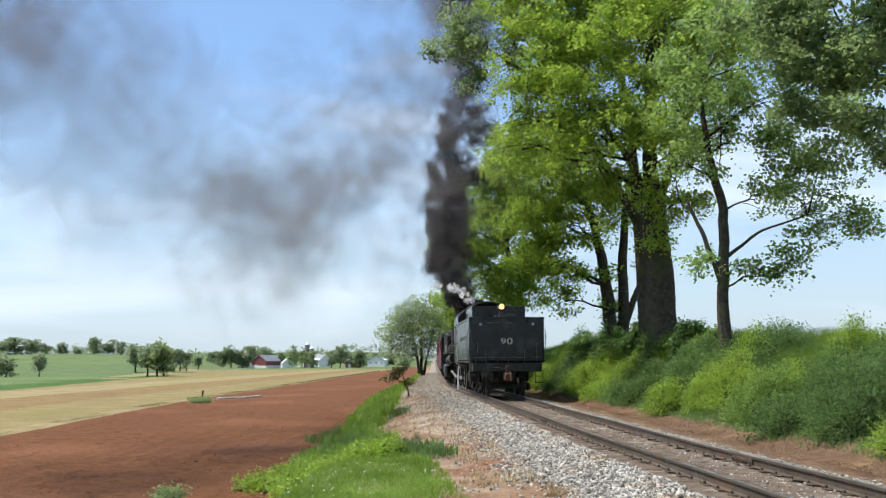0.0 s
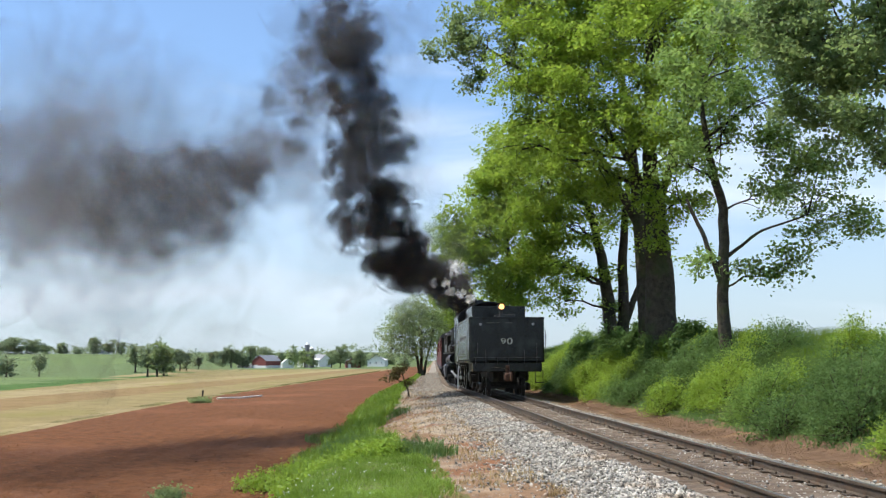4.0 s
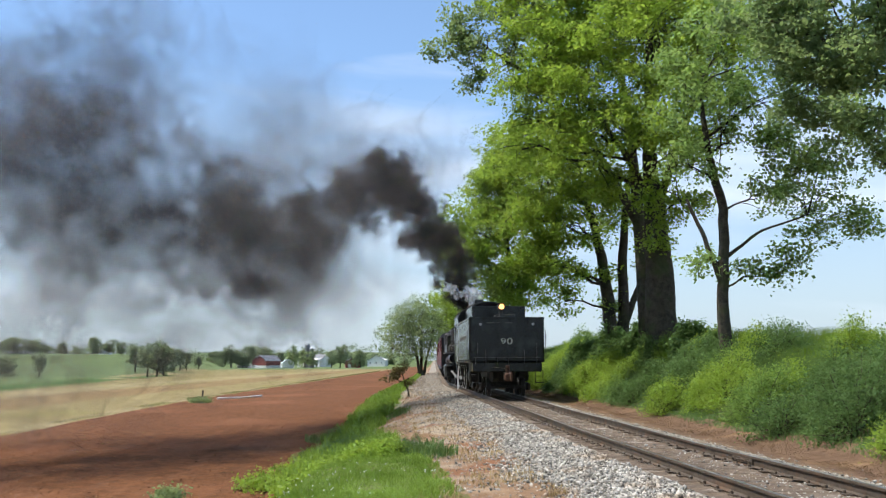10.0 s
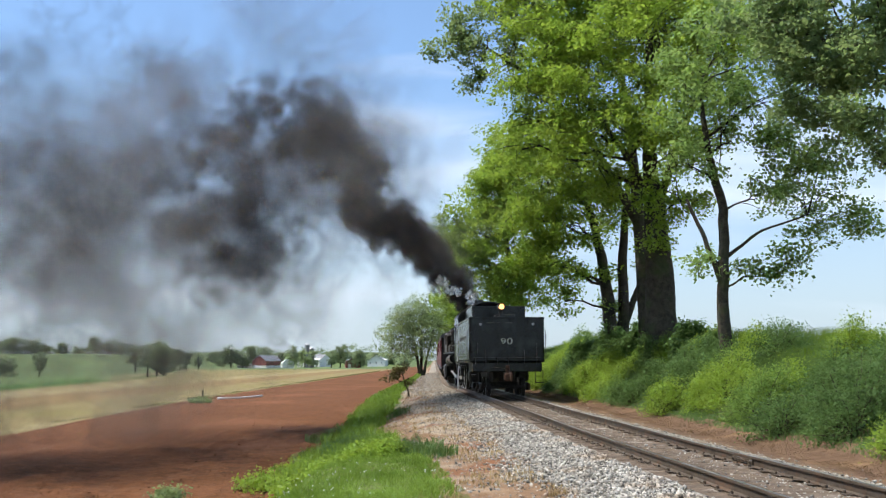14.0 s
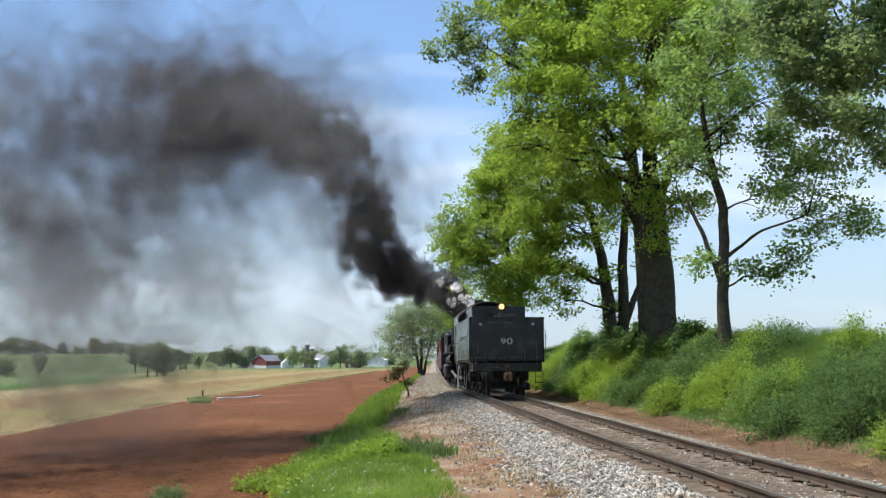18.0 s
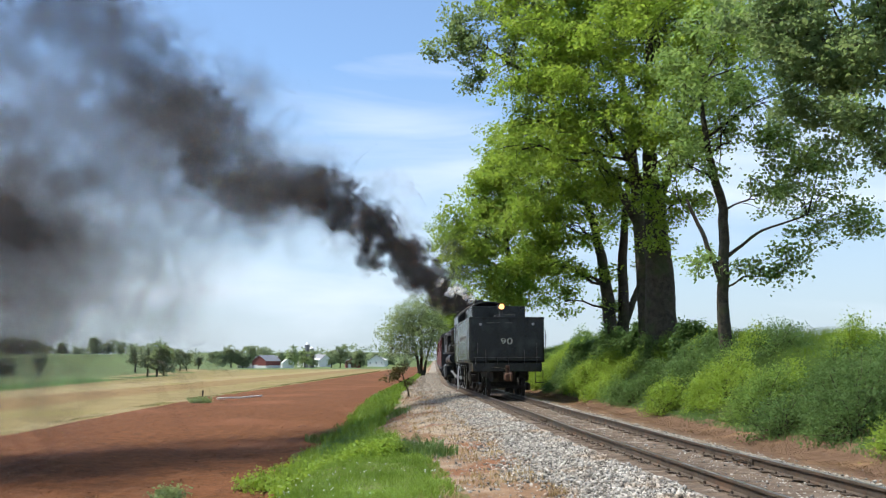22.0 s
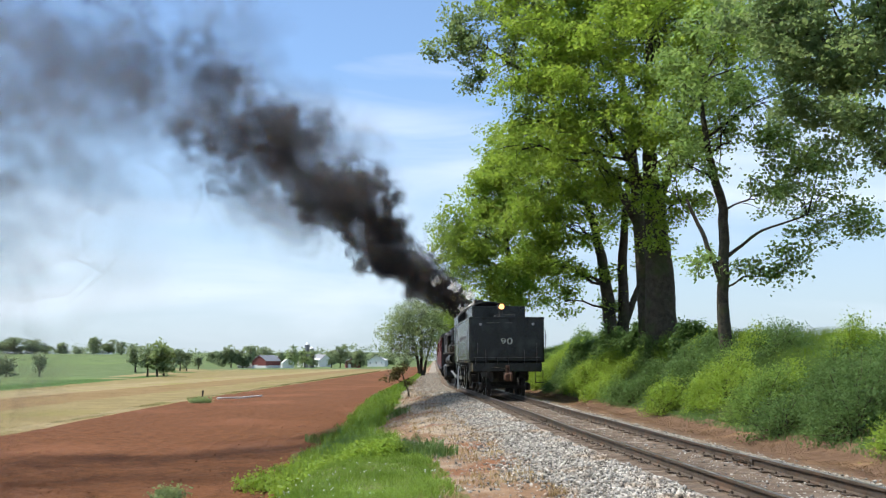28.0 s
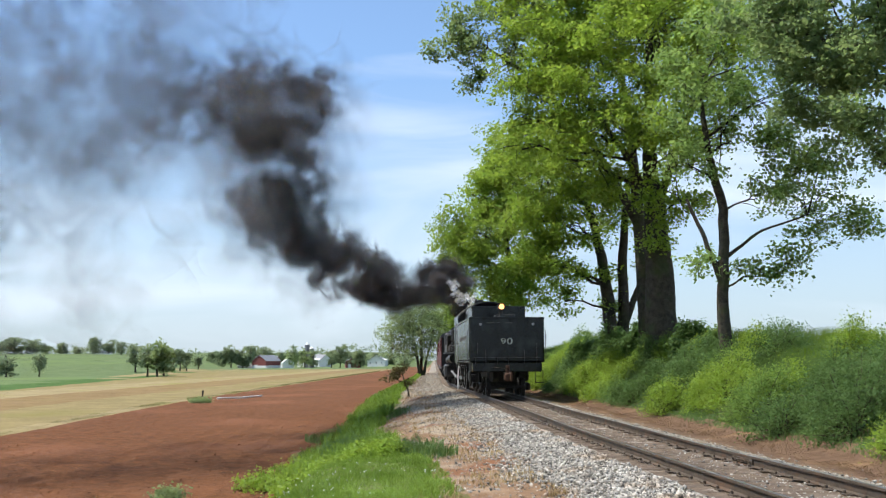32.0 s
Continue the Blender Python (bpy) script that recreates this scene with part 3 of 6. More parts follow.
def place_dirt_pebbles(r, n):
    y = 10.5 + 40 * r.uniform(0, 1, n) ** 1.8
    s = edge_in(y) + (-2.2 - edge_in(y)) * r.uniform(0, 1, n)
    keep = r.uniform(0, 1, n) > 0.7 * smooth_step(16.2, 15.0, y) * smooth_step(-2.5, -2.9, s)
    y, s = y[keep], s[keep]
    return s + track_x(y), y, r.uniform(-0.01, 0.005, len(y))


scatter_stones("ballast_stones", 40000, place_left_ballast, (0.03, 0.075), STONE, seed=2, flat=0.85, label="pale grey crushed ballast stones beside the rails", cat="ballast")
def place_far_ballast(r, n):
    y = 55 + 85 * r.uniform(0, 1, n) ** 1.3
    s = -1.3 - np.abs(r.normal(0, 1.1, n))
    return s + track_x(y), y, r.uniform(-0.01, 0.05, n)


scatter_stones("far_ballast_stones", 9000, place_far_ballast, (0.07, 0.15), GRAVEL, seed=12, label="grey-brown ballast stones beside the far coaches", cat="ballast")
scatter_stones("track_ballast_stones", 2600, place_inner_ballast, (0.025, 0.055), STONE, seed=3, label="dirty ballast stones between the rails", cat="ballast")
scatter_stones("ballast_stones_by_bank", 5000, place_right_ballast, (0.03, 0.07), STONE, seed=4, label="pale ballast stones along the bank side rail", cat="ballast")
scatter_stones("pebbles", 15000, place_dirt_pebbles, (0.015, 0.045), STONE, seed=5, label="small pebbles on the dirt shoulder", cat="pebbles")


def place_clods(r, n):
    y = 16 + 40 * r.uniform(0, 1, n) ** 1.7
    x = r.uniform(-17, -3.0, n)
    keep = (x - track_x(y) < edge_out(y) - 0.1)
    return x[keep], y[keep], r.uniform(-0.02, 0.02, int(keep.sum()))


scatter_stones("soil_clods", 11000, place_clods, (0.025, 0.075), CLOD, seed=6, flat=0.4, label="clods of red ploughed soil", cat="soil")


# ---- plants ----
def leaf_arrays(r, centres, per, spread, size, droop=0.35, flat=0.75):
    """Folded, pointed leaves scattered round each centre."""
    n = len(centres) * per
    c = np.repeat(centres, per, axis=0) + r.normal(0, 1, (n, 3)) * np.array([spread, spread, spread * flat])
    a = r.uniform(0, 2 * math.pi, n)
    pitch = r.normal(-droop, 0.55, n)
    roll = r.normal(0, 0.6, n)
    d = np.stack([np.cos(a) * np.cos(pitch), np.sin(a) * np.cos(pitch), np.sin(pitch)], axis=1)
    side = np.stack([-np.sin(a), np.cos(a), np.zeros(n)], axis=1)
    up = np.cross(d, side)
    side = side * np.cos(roll)[:, None] + up * np.sin(roll)[:, None]
    up = np.cross(d, side)
    L = (size * r.uniform(0.65, 1.35, n))[:, None]
    W = L * 0.42
    v = np.stack([c - d * L * 0.5, c + side * W - d * L * 0.05 + up * W * 0.3, c + d * L * 0.5, c - side * W - d * L * 0.05 + up * W * 0.3], axis=1)
    k = (np.arange(n) * 4)[:, None, None]
    f = np.array([[0, 1, 2], [0, 2, 3]])[None] + k
    return v.reshape(-1, 3), f.reshape(-1, 3)


def bent(p, q, sag, r, steps=5):
    """A limb's line from p to q, bowed and a little crooked."""
    p, q = Vector(p), Vector(q)
    out = []
    L = (q - p).length
    for i in range(steps + 1):
        t = i / steps
        w = p.lerp(q, t) + Vector((0, 0, sag * L * math.sin(math.pi * t)))
        if 0 < i < steps:
            w += Vector(r.normal(0, 0.025 * L, 3))
        out.append(w)
    return out


def tree(name, base, trunks, lobes, leaf, seed, leaf_size=0.17, thick=1.0, density=1.0, label="", twig_n=26, bark=None, group="", cat="tree", spread=0.3, origin_fork=0.35, near=True):
    """trunks: lists of (x, y, z, radius) from the root up; lobes: (x, y, z, radius, height ratio, fullness)."""
    r = np.random.default_rng(seed)
    root = holder(name, pose(*base))
    base = Vector(base)
    stems = []
    for line in trunks:
        pts = [Vector(p[:3]) - base for p in line]
        rad = [p[3] for p in line]
        fine_p, fine_r = [], []
        for i in range(len(pts) - 1):
            for k in range(4):
                t = k / 4
                q = pts[i].lerp(pts[i + 1], t) + Vector(r.normal(0, 0.02, 3)) * (1 if i or k else 0)
                fine_p.append(q)
                fine_r.append(rad[i] * (1 - t) + rad[i + 1] * t)
        fine_p.append(pts[-1])
        fine_r.append(rad[-1])
        fine_r[0] *= 1.35
        fine_r[1] *= 1.08
        f = Form().tube(fine_p, fine_r, 14)
        f.v = [tuple(Vector(v) + Vector(noise.noise_vector(Vector(v) * 2.2)) * 0.05 * rad[0]) for v in f.v]
        f.part("trunk", bark or BARK, root, smooth=True)
        stems.append((fine_p, fine_r))
    wood, twigs, vs, fs, k = Form(), Form(), [], [], 0
    for lx, ly, lz, lr, ratio, full in lobes:
        c = Vector((lx, ly, lz)) - base
        best, at = None, None
        for P, R in stems:
            for i in range(int(len(P) * origin_fork), len(P)):
                d = (P[i] - c).length + max(0, P[i].z - c.z + 0.3 * (c - P[i]).length) * 1.6
                if best is None or d < best:
                    best, at = d, (P[i], R[i])
        if near:
            wood = Form()
        start, rs = at
        L = (c - start).length
        r0 = min(rs * 0.5, 0.02 + 0.012 * L + 0.012 * lr) * thick
        line = bent(start, c, 0.05, r, 6)
        wood.tube(line, [r0 * (1 - 0.62 * i / 6) for i in range(7)], 7 if near else 4, caps=near)
        clumps = max(3, int(4.8 * lr * lr * full * density))
        d = r.normal(0, 1, (clumps, 3))
        d /= np.linalg.norm(d, axis=1)[:, None]
        rad = r.uniform(0.2, 1.0, clumps) ** 0.45 * lr * (1 + 0.2 * np.sin(d[:, 0] * 5 + lx) * np.cos(d[:, 2] * 6 + lz))
        mids = np.array(c)[None] + d * rad[:, None] * np.array([1, 1, ratio])
        count = clumps * 6
        tips = np.repeat(mids, 6, axis=0) + r.normal(0, 1, (count, 3)) * np.array([1, 1, 0.55]) * (0.4 * (spread / 0.3))
        subs = []
        for b in range(max(3, int(2.6 * lr)) if near else 2):
            q = tips[r.integers(count)]
            sub = bent(line[r.integers(3, 7)], q, 0.06, r, 4)
            wood.tube(sub, [r0 * 0.34 * (1 - 0.7 * i / 4) for i in range(5)], 5, caps=False)
            subs += sub[1:]
        subs += line[3:]
        if near:
            wood.part("limb", bark or TWIG, root, smooth=True)
        S = np.array([tuple(q) for q in subs])
        for q in tips[::2 if near else 9]:
            o = S[np.argmin(np.linalg.norm(S - q, axis=1))]
            twigs.tube([o, (o + q) / 2 + r.normal(0, 0.05, 3), q], [0.014 * thick, 0.010 * thick, 0.005 * thick], 3, caps=False)
        v, f = leaf_arrays(r, tips, twig_n, spread * 0.75, leaf_size, 0.35, 0.7)
        vs.append(v)
        fs.append(f + k)
        k += len(v)
    if not near:
        wood.part("branchwork", bark or TWIG, root)
    tagged(twigs.part("twig_spray", TWIG, root), kind="stuff")
    link_mesh("crown", np.concatenate(vs), np.concatenate(fs), leaf, root)
    tagged(root, label, cat, group)
    return root


TREES = "trees along the bank"
tree("maple_tree", (9.2, 40, 1.3), [[(9.2, 40, 0.6, 0.8), (9.15, 40, 4.5, 0.62), (9.1, 40, 7.0, 0.5), (8.9, 40.1, 9.5, 0.34), (8.9, 40, 13.0, 0.2), (9.0, 40, 16.0, 0.14)],
                                  [(9.1, 40, 7.5, 0.2), (8.0, 39.8, 10.0, 0.15), (6.2, 39.5, 12.5, 0.1), (4.4, 39.2, 14.2, 0.06)],
                                  [(9.1, 40, 8.0, 0.2), (10.2, 40, 11.0, 0.14), (11.4, 40, 14.0, 0.08)]],
     [(4.6, 40, 15.4, 2.1, 0.8, 1.0), (4.2, 39.6, 12.6, 1.3, 0.8, 0.9), (4.9, 38.8, 11.3, 1.4, 0.7, 0.9), (3.4, 39.6, 11.9, 1.0, 0.9, 0.9), (3.4, 39.6, 10.5, 0.9, 0.9, 0.9), (3.3, 39.8, 13.3, 1.0, 0.8, 0.9), (5.2, 40.2, 13.9, 1.6, 0.8, 1.0), (7.2, 40.5, 11.6, 1.6, 0.8, 0.9),
      (6.3, 39, 13.2, 2.7, 0.8, 1.0), (9.0, 38, 14.6, 3.0, 0.8, 1.0), (8.2, 37.6, 11.0, 2.3, 0.75, 1.0), (6.4, 38.6, 9.6, 1.9, 0.7, 0.8), (11.4, 38.8, 13.4, 2.4, 0.8, 0.9),
      (9.4, 37.4, 8.1, 1.5, 0.9, 1.0), (9.9, 38.2, 10.2, 1.7, 0.8, 0.9), (7.4, 42, 16.6, 3.2, 0.8, 1.0), (11, 41.5, 17.0, 3.0, 0.8, 1.0), (4.5, 41, 18.0, 2.6, 0.8, 0.9), (8.5, 39.5, 19.0, 3.4, 0.8, 1.0),
      (12.8, 40, 15.8, 2.4, 0.8, 0.8), (5.3, 41.5, 10.8, 1.6, 0.7, 0.7), (8.9, 38.6, 6.3, 0.9, 1.1, 0.8)],
     LEAF, 11, 0.132, twig_n=38, label="large spreading maple with fresh yellow-green leaves on the bank", group=TREES)
tree("ash_tree", (9.7, 45, 1.6), [[(9.7, 45, 0.8, 0.42), (9.5, 45, 6.0, 0.34), (9.2, 45, 11.0, 0.24), (8.6, 45, 17.0, 0.1)],
                                [(9.4, 45, 8.0, 0.2), (7.0, 44.6, 12.2, 0.15), (4.4, 44.2, 15.0, 0.1), (2.2, 44, 16.4, 0.05)],
                                [(5.2, 44.4, 14.2, 0.1), (3.6, 44.2, 16.6, 0.07), (2.6, 44, 18.6, 0.04)]],
     [(0.2, 44, 16.4, 0.8, 0.6, 0.9), (0.9, 44, 16.9, 0.7, 0.6, 0.8), (1.3, 44, 16.2, 0.7, 0.5, 0.7), (2.1, 44, 17.3, 1.0, 0.7, 0.7), (1.6, 44, 14.9, 0.42, 0.9, 1.6), (3.0, 44, 16.1, 1.1, 0.6, 0.8), (2.5, 44, 18.2, 1.2, 0.7, 0.8), (3.9, 44, 17.6, 1.4, 0.8, 0.8),
      (0.5, 44, 17.9, 0.7, 0.6, 0.5), (4.6, 44, 19.2, 1.6, 0.8, 0.8), (5.4, 44.4, 16.6, 1.3, 0.8, 0.7), (3.4, 44, 14.8, 0.8, 0.7, 0.8)],
     LEAF_BOUGH, 19, 0.15, twig_n=34, label="tall ash with grey-green drooping leaf sprays on the bank", group=TREES, spread=0.26)
tree("forked_tree", (8.95, 50, 1.6), [[(8.9, 50, 0.9, 0.44), (8.75, 50, 4.0, 0.34), (8.4, 50, 7.0, 0.26), (7.6, 50, 10.5, 0.14), (7.0, 50, 12.5, 0.07)],
                                    [(9.15, 50.1, 0.9, 0.38), (9.5, 50, 4.0, 0.3), (9.5, 50, 7.0, 0.24), (9.9, 50, 11.0, 0.13)],
                                    [(9.4, 50, 3.2, 0.22), (10.2, 50, 5.2, 0.15), (11.0, 50, 6.8, 0.1)]],
     [(5.6, 49.5, 10.8, 2.3, 0.8, 1.0), (5.0, 49, 8.8, 1.9, 0.75, 1.0), (6.6, 49, 8.6, 2.1, 0.75, 0.8), (5.1, 49, 6.5, 1.8, 0.7, 0.9), (7.7, 50, 11.0, 2.4, 0.8, 0.9), (6.3, 49, 4.6, 1.0, 0.6, 0.6),
      (8.4, 50, 6.4, 1.3, 0.5, 0.4), (7.2, 50, 6.0, 1.2, 0.6, 0.5), (9.6, 50, 9.6, 2.0, 0.8, 0.8), (4.4, 49, 6.9, 1.2, 0.7, 0.8), (10.6, 50.5, 7.0, 1.2, 0.6, 0.4), (5.0, 49, 13.0, 2.2, 0.8, 0.9), (8.6, 50, 4.3, 0.8, 0.6, 0.3)],
     LEAF, 12, 0.14, twig_n=38, label="twin-stemmed maple with light green leaves on the bank", group=TREES)
tree("slender_tree", (10.0, 34, 1.4), [[(10.05, 34, 0.7, 0.27), (10.0, 34, 3.6, 0.21), (10.1, 34, 5.4, 0.19), (10.15, 34, 7.0, 0.17), (9.7, 34, 9.0, 0.13), (9.4, 34, 11.5, 0.07)],
                                     [(10.0, 34, 4.4, 0.11), (9.4, 34, 6.0, 0.08), (8.9, 34.2, 7.4, 0.05)],
                                     [(10.1, 34, 5.2, 0.07), (11.5, 34, 6.2, 0.045), (13.2, 34, 6.8, 0.03)],
                                     [(10.02, 34, 4.1, 0.04), (10.8, 34, 4.5, 0.03), (12.2, 34, 4.65, 0.015)]],
     [(11.2, 33.6, 7.3, 1.1, 0.5, 0.6), (12.8, 33.6, 7.2, 1.5, 0.45, 0.9), (14.2, 33.6, 6.6, 1.2, 0.4, 0.8), (15.3, 33.8, 6.2, 0.7, 0.5, 0.9), (11.3, 33.6, 4.75, 0.5, 0.3, 0.9), (12.0, 33.6, 4.6, 0.55, 0.3, 0.9), (12.1, 33.6, 5.3, 0.45, 0.3, 0.8), (13.0, 33.6, 6.2, 0.7, 0.3, 0.6),
      (9.2, 33.6, 5.2, 0.9, 0.45, 0.5), (10.4, 33.5, 9.4, 1.9, 0.8, 0.9), (11.6, 33.5, 10.8, 1.9, 0.8, 0.9), (9.5, 33.5, 11.4, 2.0, 0.8, 1.0), (12.6, 33.6, 8.9, 1.6, 0.6, 1.1), (13.6, 33.6, 10.4, 1.5, 0.6, 0.7), (10.4, 33.6, 13.2, 2.2, 0.8, 1.0), (12.6, 33.6, 12.6, 2.0, 0.8, 0.8),
      (8.9, 33.8, 8.6, 1.3, 0.7, 0.7), (13.9, 33.8, 8.6, 1.3, 0.5, 0.9), (14.6, 33.8, 11.8, 1.5, 0.6, 0.7), (15.0, 33.8, 9.6, 1.2, 0.5, 0.6)],
     LEAF_SLIM, 13, 0.125, twig_n=25, label="slender maple with thin trunk and open light crown", group=TREES, spread=0.26)
tree("overhanging_tree", (14.6, 25, 1.6), [[(14.6, 25, 1.0, 0.38), (14.4, 25, 5.5, 0.3), (13.9, 25, 8.5, 0.22), (13.2, 25, 11.5, 0.1)],
                                         [(14.3, 25, 6.5, 0.16), (12.6, 24.6, 8.3, 0.1), (10.6, 24.2, 9.6, 0.06)]],
     [(10.2, 24, 9.4, 1.5, 0.6, 0.8), (8.9, 24, 9.5, 1.0, 0.5, 0.6), (9.5, 24, 8.5, 1.0, 0.5, 0.6), (10.7, 24, 7.9, 1.1, 0.5, 0.8), (8.6, 24, 10.4, 1.0, 0.6, 0.6), (11.2, 24, 6.7, 0.8, 0.6, 0.7), (11.6, 24, 10.0, 1.7, 0.8, 0.8), (9.0, 24.4, 10.6, 1.3, 0.7, 0.7), (12.6, 24.2, 8.3, 1.5, 0.8, 0.8),
      (13.5, 24.6, 10.2, 1.8, 0.8, 0.8), (15.6, 25, 9.2, 1.8, 0.8, 0.8), (14.2, 25, 12.4, 2.2, 0.8, 0.8), (10.2, 24.2, 11.8, 1.6, 0.8, 0.8), (10.6, 24.2, 8.9, 1.2, 0.7, 0.9), (11.0, 24.3, 10.6, 1.4, 0.8, 0.9), (9.6, 24.3, 10.2, 1.1, 0.7, 0.9)],
     LEAF_BOUGH, 14, 0.12, twig_n=58, label="broad-leaved tree reaching dark boughs over the bank", group=TREES, spread=0.24)
tree("trackside_tree", (5.6, 72, 1.2), [[(5.6, 72, 0.8, 0.34), (5.4, 72, 4.5, 0.28), (5.0, 72, 9.0, 0.2), (4.6, 72, 14.0, 0.1)]],
     [(2.7, 71, 14.0, 2.0, 0.9, 1.0), (0.9, 71, 11.4, 1.6, 0.9, 1.0), (3.4, 70.5, 11.0, 2.8, 0.9, 1.0), (4.6, 71, 15.8, 2.8, 0.9, 1.0), (4.2, 70.5, 7.6, 2.2, 0.8, 1.0), (1.9, 70.6, 8.7, 1.7, 0.8, 1.0), (5.8, 71, 12.5, 2.8, 0.9, 0.9), (6.6, 71, 9.0, 2.4, 0.9, 0.9),
      (4.4, 71, 16.2, 1.6, 0.9, 0.9), (5.9, 71, 18.0, 2.4, 0.9, 0.8), (6.0, 70.6, 6.2, 1.8, 0.8, 0.9), (0.1, 71, 9.9, 1.0, 0.9, 0.9), (0.6, 71, 8.8, 1.0, 0.8, 0.9)],
     LEAF, 15, 0.18, twig_n=46, density=0.85, label="leafy maple leaning over the railway track", group=TREES, spread=0.38)
tree("hedgerow_tree", (-3.1, 120, -0.3), [[(-3.0, 120, -0.5, 0.2), (-3.4, 120, 3.0, 0.13), (-4.6, 120, 7.0, 0.06)], [(-2.8, 120, -0.5, 0.2), (-2.8, 120, 4.0, 0.13), (-2.6, 120, 8.0, 0.06)],
                                        [(-2.6, 120, -0.5, 0.18), (-1.8, 120, 3.0, 0.1), (-1.0, 120, 6.5, 0.05)]],
     [(-3.6, 119, 6.0, 2.4, 1.0, 0.8), (-5.8, 119, 4.6, 1.8, 1.0, 0.9), (-1.4, 119, 5.6, 1.8, 1.0, 0.9), (-3.1, 119, 8.0, 1.8, 0.9, 0.9), (-5.2, 119, 6.8, 1.6, 0.9, 0.9), (-4.4, 119, 3.2, 1.6, 0.9, 0.7), (-2.2, 119, 3.4, 1.4, 0.9, 0.7), (-6.4, 119, 3.0, 1.2, 0.8, 0.5), (-0.6, 119, 7.2, 1.2, 0.8, 0.5), (-1.0, 119, 3.6, 1.0, 0.8, 0.5)],
     LEAF_GREY, 16, 0.2, thick=1.3, density=1.0, label="grey-green many-stemmed tree at the field edge", twig_n=24, spread=0.5)
tree("lineside_tree", (1.6, 150, -0.3), [[(1.6, 150, -0.5, 0.3), (1.5, 150, 6.0, 0.18), (1.4, 150, 10.0, 0.08)]],
     [(0.2, 150, 9.0, 3.0, 0.9, 0.9), (2.5, 150, 7.0, 3.4, 0.9, 0.9), (1.0, 150, 4.5, 2.4, 0.8, 0.8), (3.6, 150, 11.0, 3.0, 0.9, 0.9)],
     LEAF, 17, 0.42, thick=2.2, density=0.7, label="green trees closing the far end of the railway line", twig_n=14, spread=0.7)


def blades(name, x, y, height, width, material, seed, lean=0.35, label="", cat="grass", parent=None, up=0.0):
    """Grass: a bent, tapering blade at each place."""
    r = np.random.default_rng(seed)
    n = len(x)
    z = ground_z(x, y) - 0.02 + up
    h = np.asarray(height) * r.uniform(0.55, 1.15, n)
    a = r.uniform(0, 2 * math.pi, n)
    w = (width * r.uniform(0.6, 1.4, n) / 2)[:, None]
    side = np.stack([np.cos(a), np.sin(a), np.zeros(n)], axis=1) * w
    fwd = np.stack([-np.sin(a), np.cos(a), np.zeros(n)], axis=1) * (h * r.uniform(0.1, 1.0, n) * lean)[:, None]
    p = np.stack([x, y, z], axis=1)
    q = p + fwd * 0.35 + np.array([0, 0, 1]) * (h * 0.6)[:, None]
    t = p + fwd * 1.2 + np.array([0, 0, 1]) * h[:, None]
    v = np.stack([p - side, p + side, q - side * 0.8, q + side * 0.8, t], axis=1)
    f = np.array([[0, 1, 3], [0, 3, 2], [2, 3, 4]])[None] + (np.arange(n) * 5)[:, None, None]
    ob = link_mesh(name, v.reshape(-1, 3), f.reshape(-1, 3), material, parent)
    if label:
        tagged(ob, label, cat, kind="stuff")
    return ob


def strewn(n, s0, s1, y0, y1, seed, bias=1.6):
    r = np.random.default_rng(seed)
    y = y0 + (y1 - y0) * r.uniform(0, 1, n) ** bias
    s = r.uniform(s0, s1, n)
    return s, y, r


# verge by the camera, and the strip that follows the field's edge
s, y, r = strewn(130000, -10.5, -3.9, 11.0, 26.0, 31, 1.2)
ragged = 0.5 * lumps(s, y, 0.9, 3.0)
keep = (s > edge_out(y) - 0.1 + 0.6 * ragged) & (s < edge_in(y) + 0.6 * ragged)
s, y = s[keep], y[keep]
blades("verge_grass", s + track_x(y), y, 0.12 + 0.07 * lumps(s, y, 0.7, 1.0) + 0.05 * lumps(s, y, 2.1, 4.0), 0.009, GRASS, 31, 0.9, "short bright green grass verge beside the ballast")
s, y, r = strewn(60000, -8.6, -3.0, 21, 130, 32, 2.0)
ragged = 0.45 * lumps(s, y, 1.3, 3.0)
keep = (s > edge_out(y) - 0.2 + 0.5 * ragged) & (s < edge_in(y) - 0.2 + ragged)
s, y = s[keep], y[keep]
blades("tall_verge_grass", s + track_x(y), y, 0.42 + 0.2 * lumps(s, y, 1.9, 1.0), 0.02 + 0.0006 * y, GRASS, 32, 0.6, "tall green grass on the slope between track and field")
s, y, r = strewn(14000, -6.2, -2.8, 14, 90, 33, 2.0)
keep = (lumps(s, y, 0.8, 7.0) > 0.1) & (s > edge_in(y) - 0.3)
s, y = s[keep], y[keep]
blades("dry_weeds", s + track_x(y), y, 0.14, 0.014, GRASS_DRY, 33, 0.9, "dry straw-coloured weeds on the ballast shoulder")
s, y, r = strewn(34000, 1.8, 4.2, 9, 60, 34, 1.7)
blades("dead_weeds", s + track_x(y), y, 0.08 + 0.05 * lumps(s, y, 0.8, 2.0), 0.006, GRASS_RED, 34, 2.0, "red-brown dead weeds at the foot of the bank")
s, y, r = strewn(60000, 3.3, 9.4, 10, 80, 35, 1.5)
blades("bank_grass", s + track_x(y), y, (0.4 + 0.2 * lumps(s, y, 1.6, 2.0)) * (0.3 + 0.7 * smooth_step(3.2, 5.0, s)), 0.014, GRASS_DEEP, 35, 0.85, "rank green grass covering the bank")
s, y, r = strewn(22000, 6.6, 11.0, 12, 70, 36, 1.3)
blades("bank_top_grass", s + track_x(y), y, 0.55 + 0.4 * smooth_step(8.0, 9.0, s), 0.013, GRASS, 36, 0.35, "seeding tall grass along the top of the bank")
s, y, r = strewn(9000, -21.2, -20.0, 25, 330, 37, 1.5)
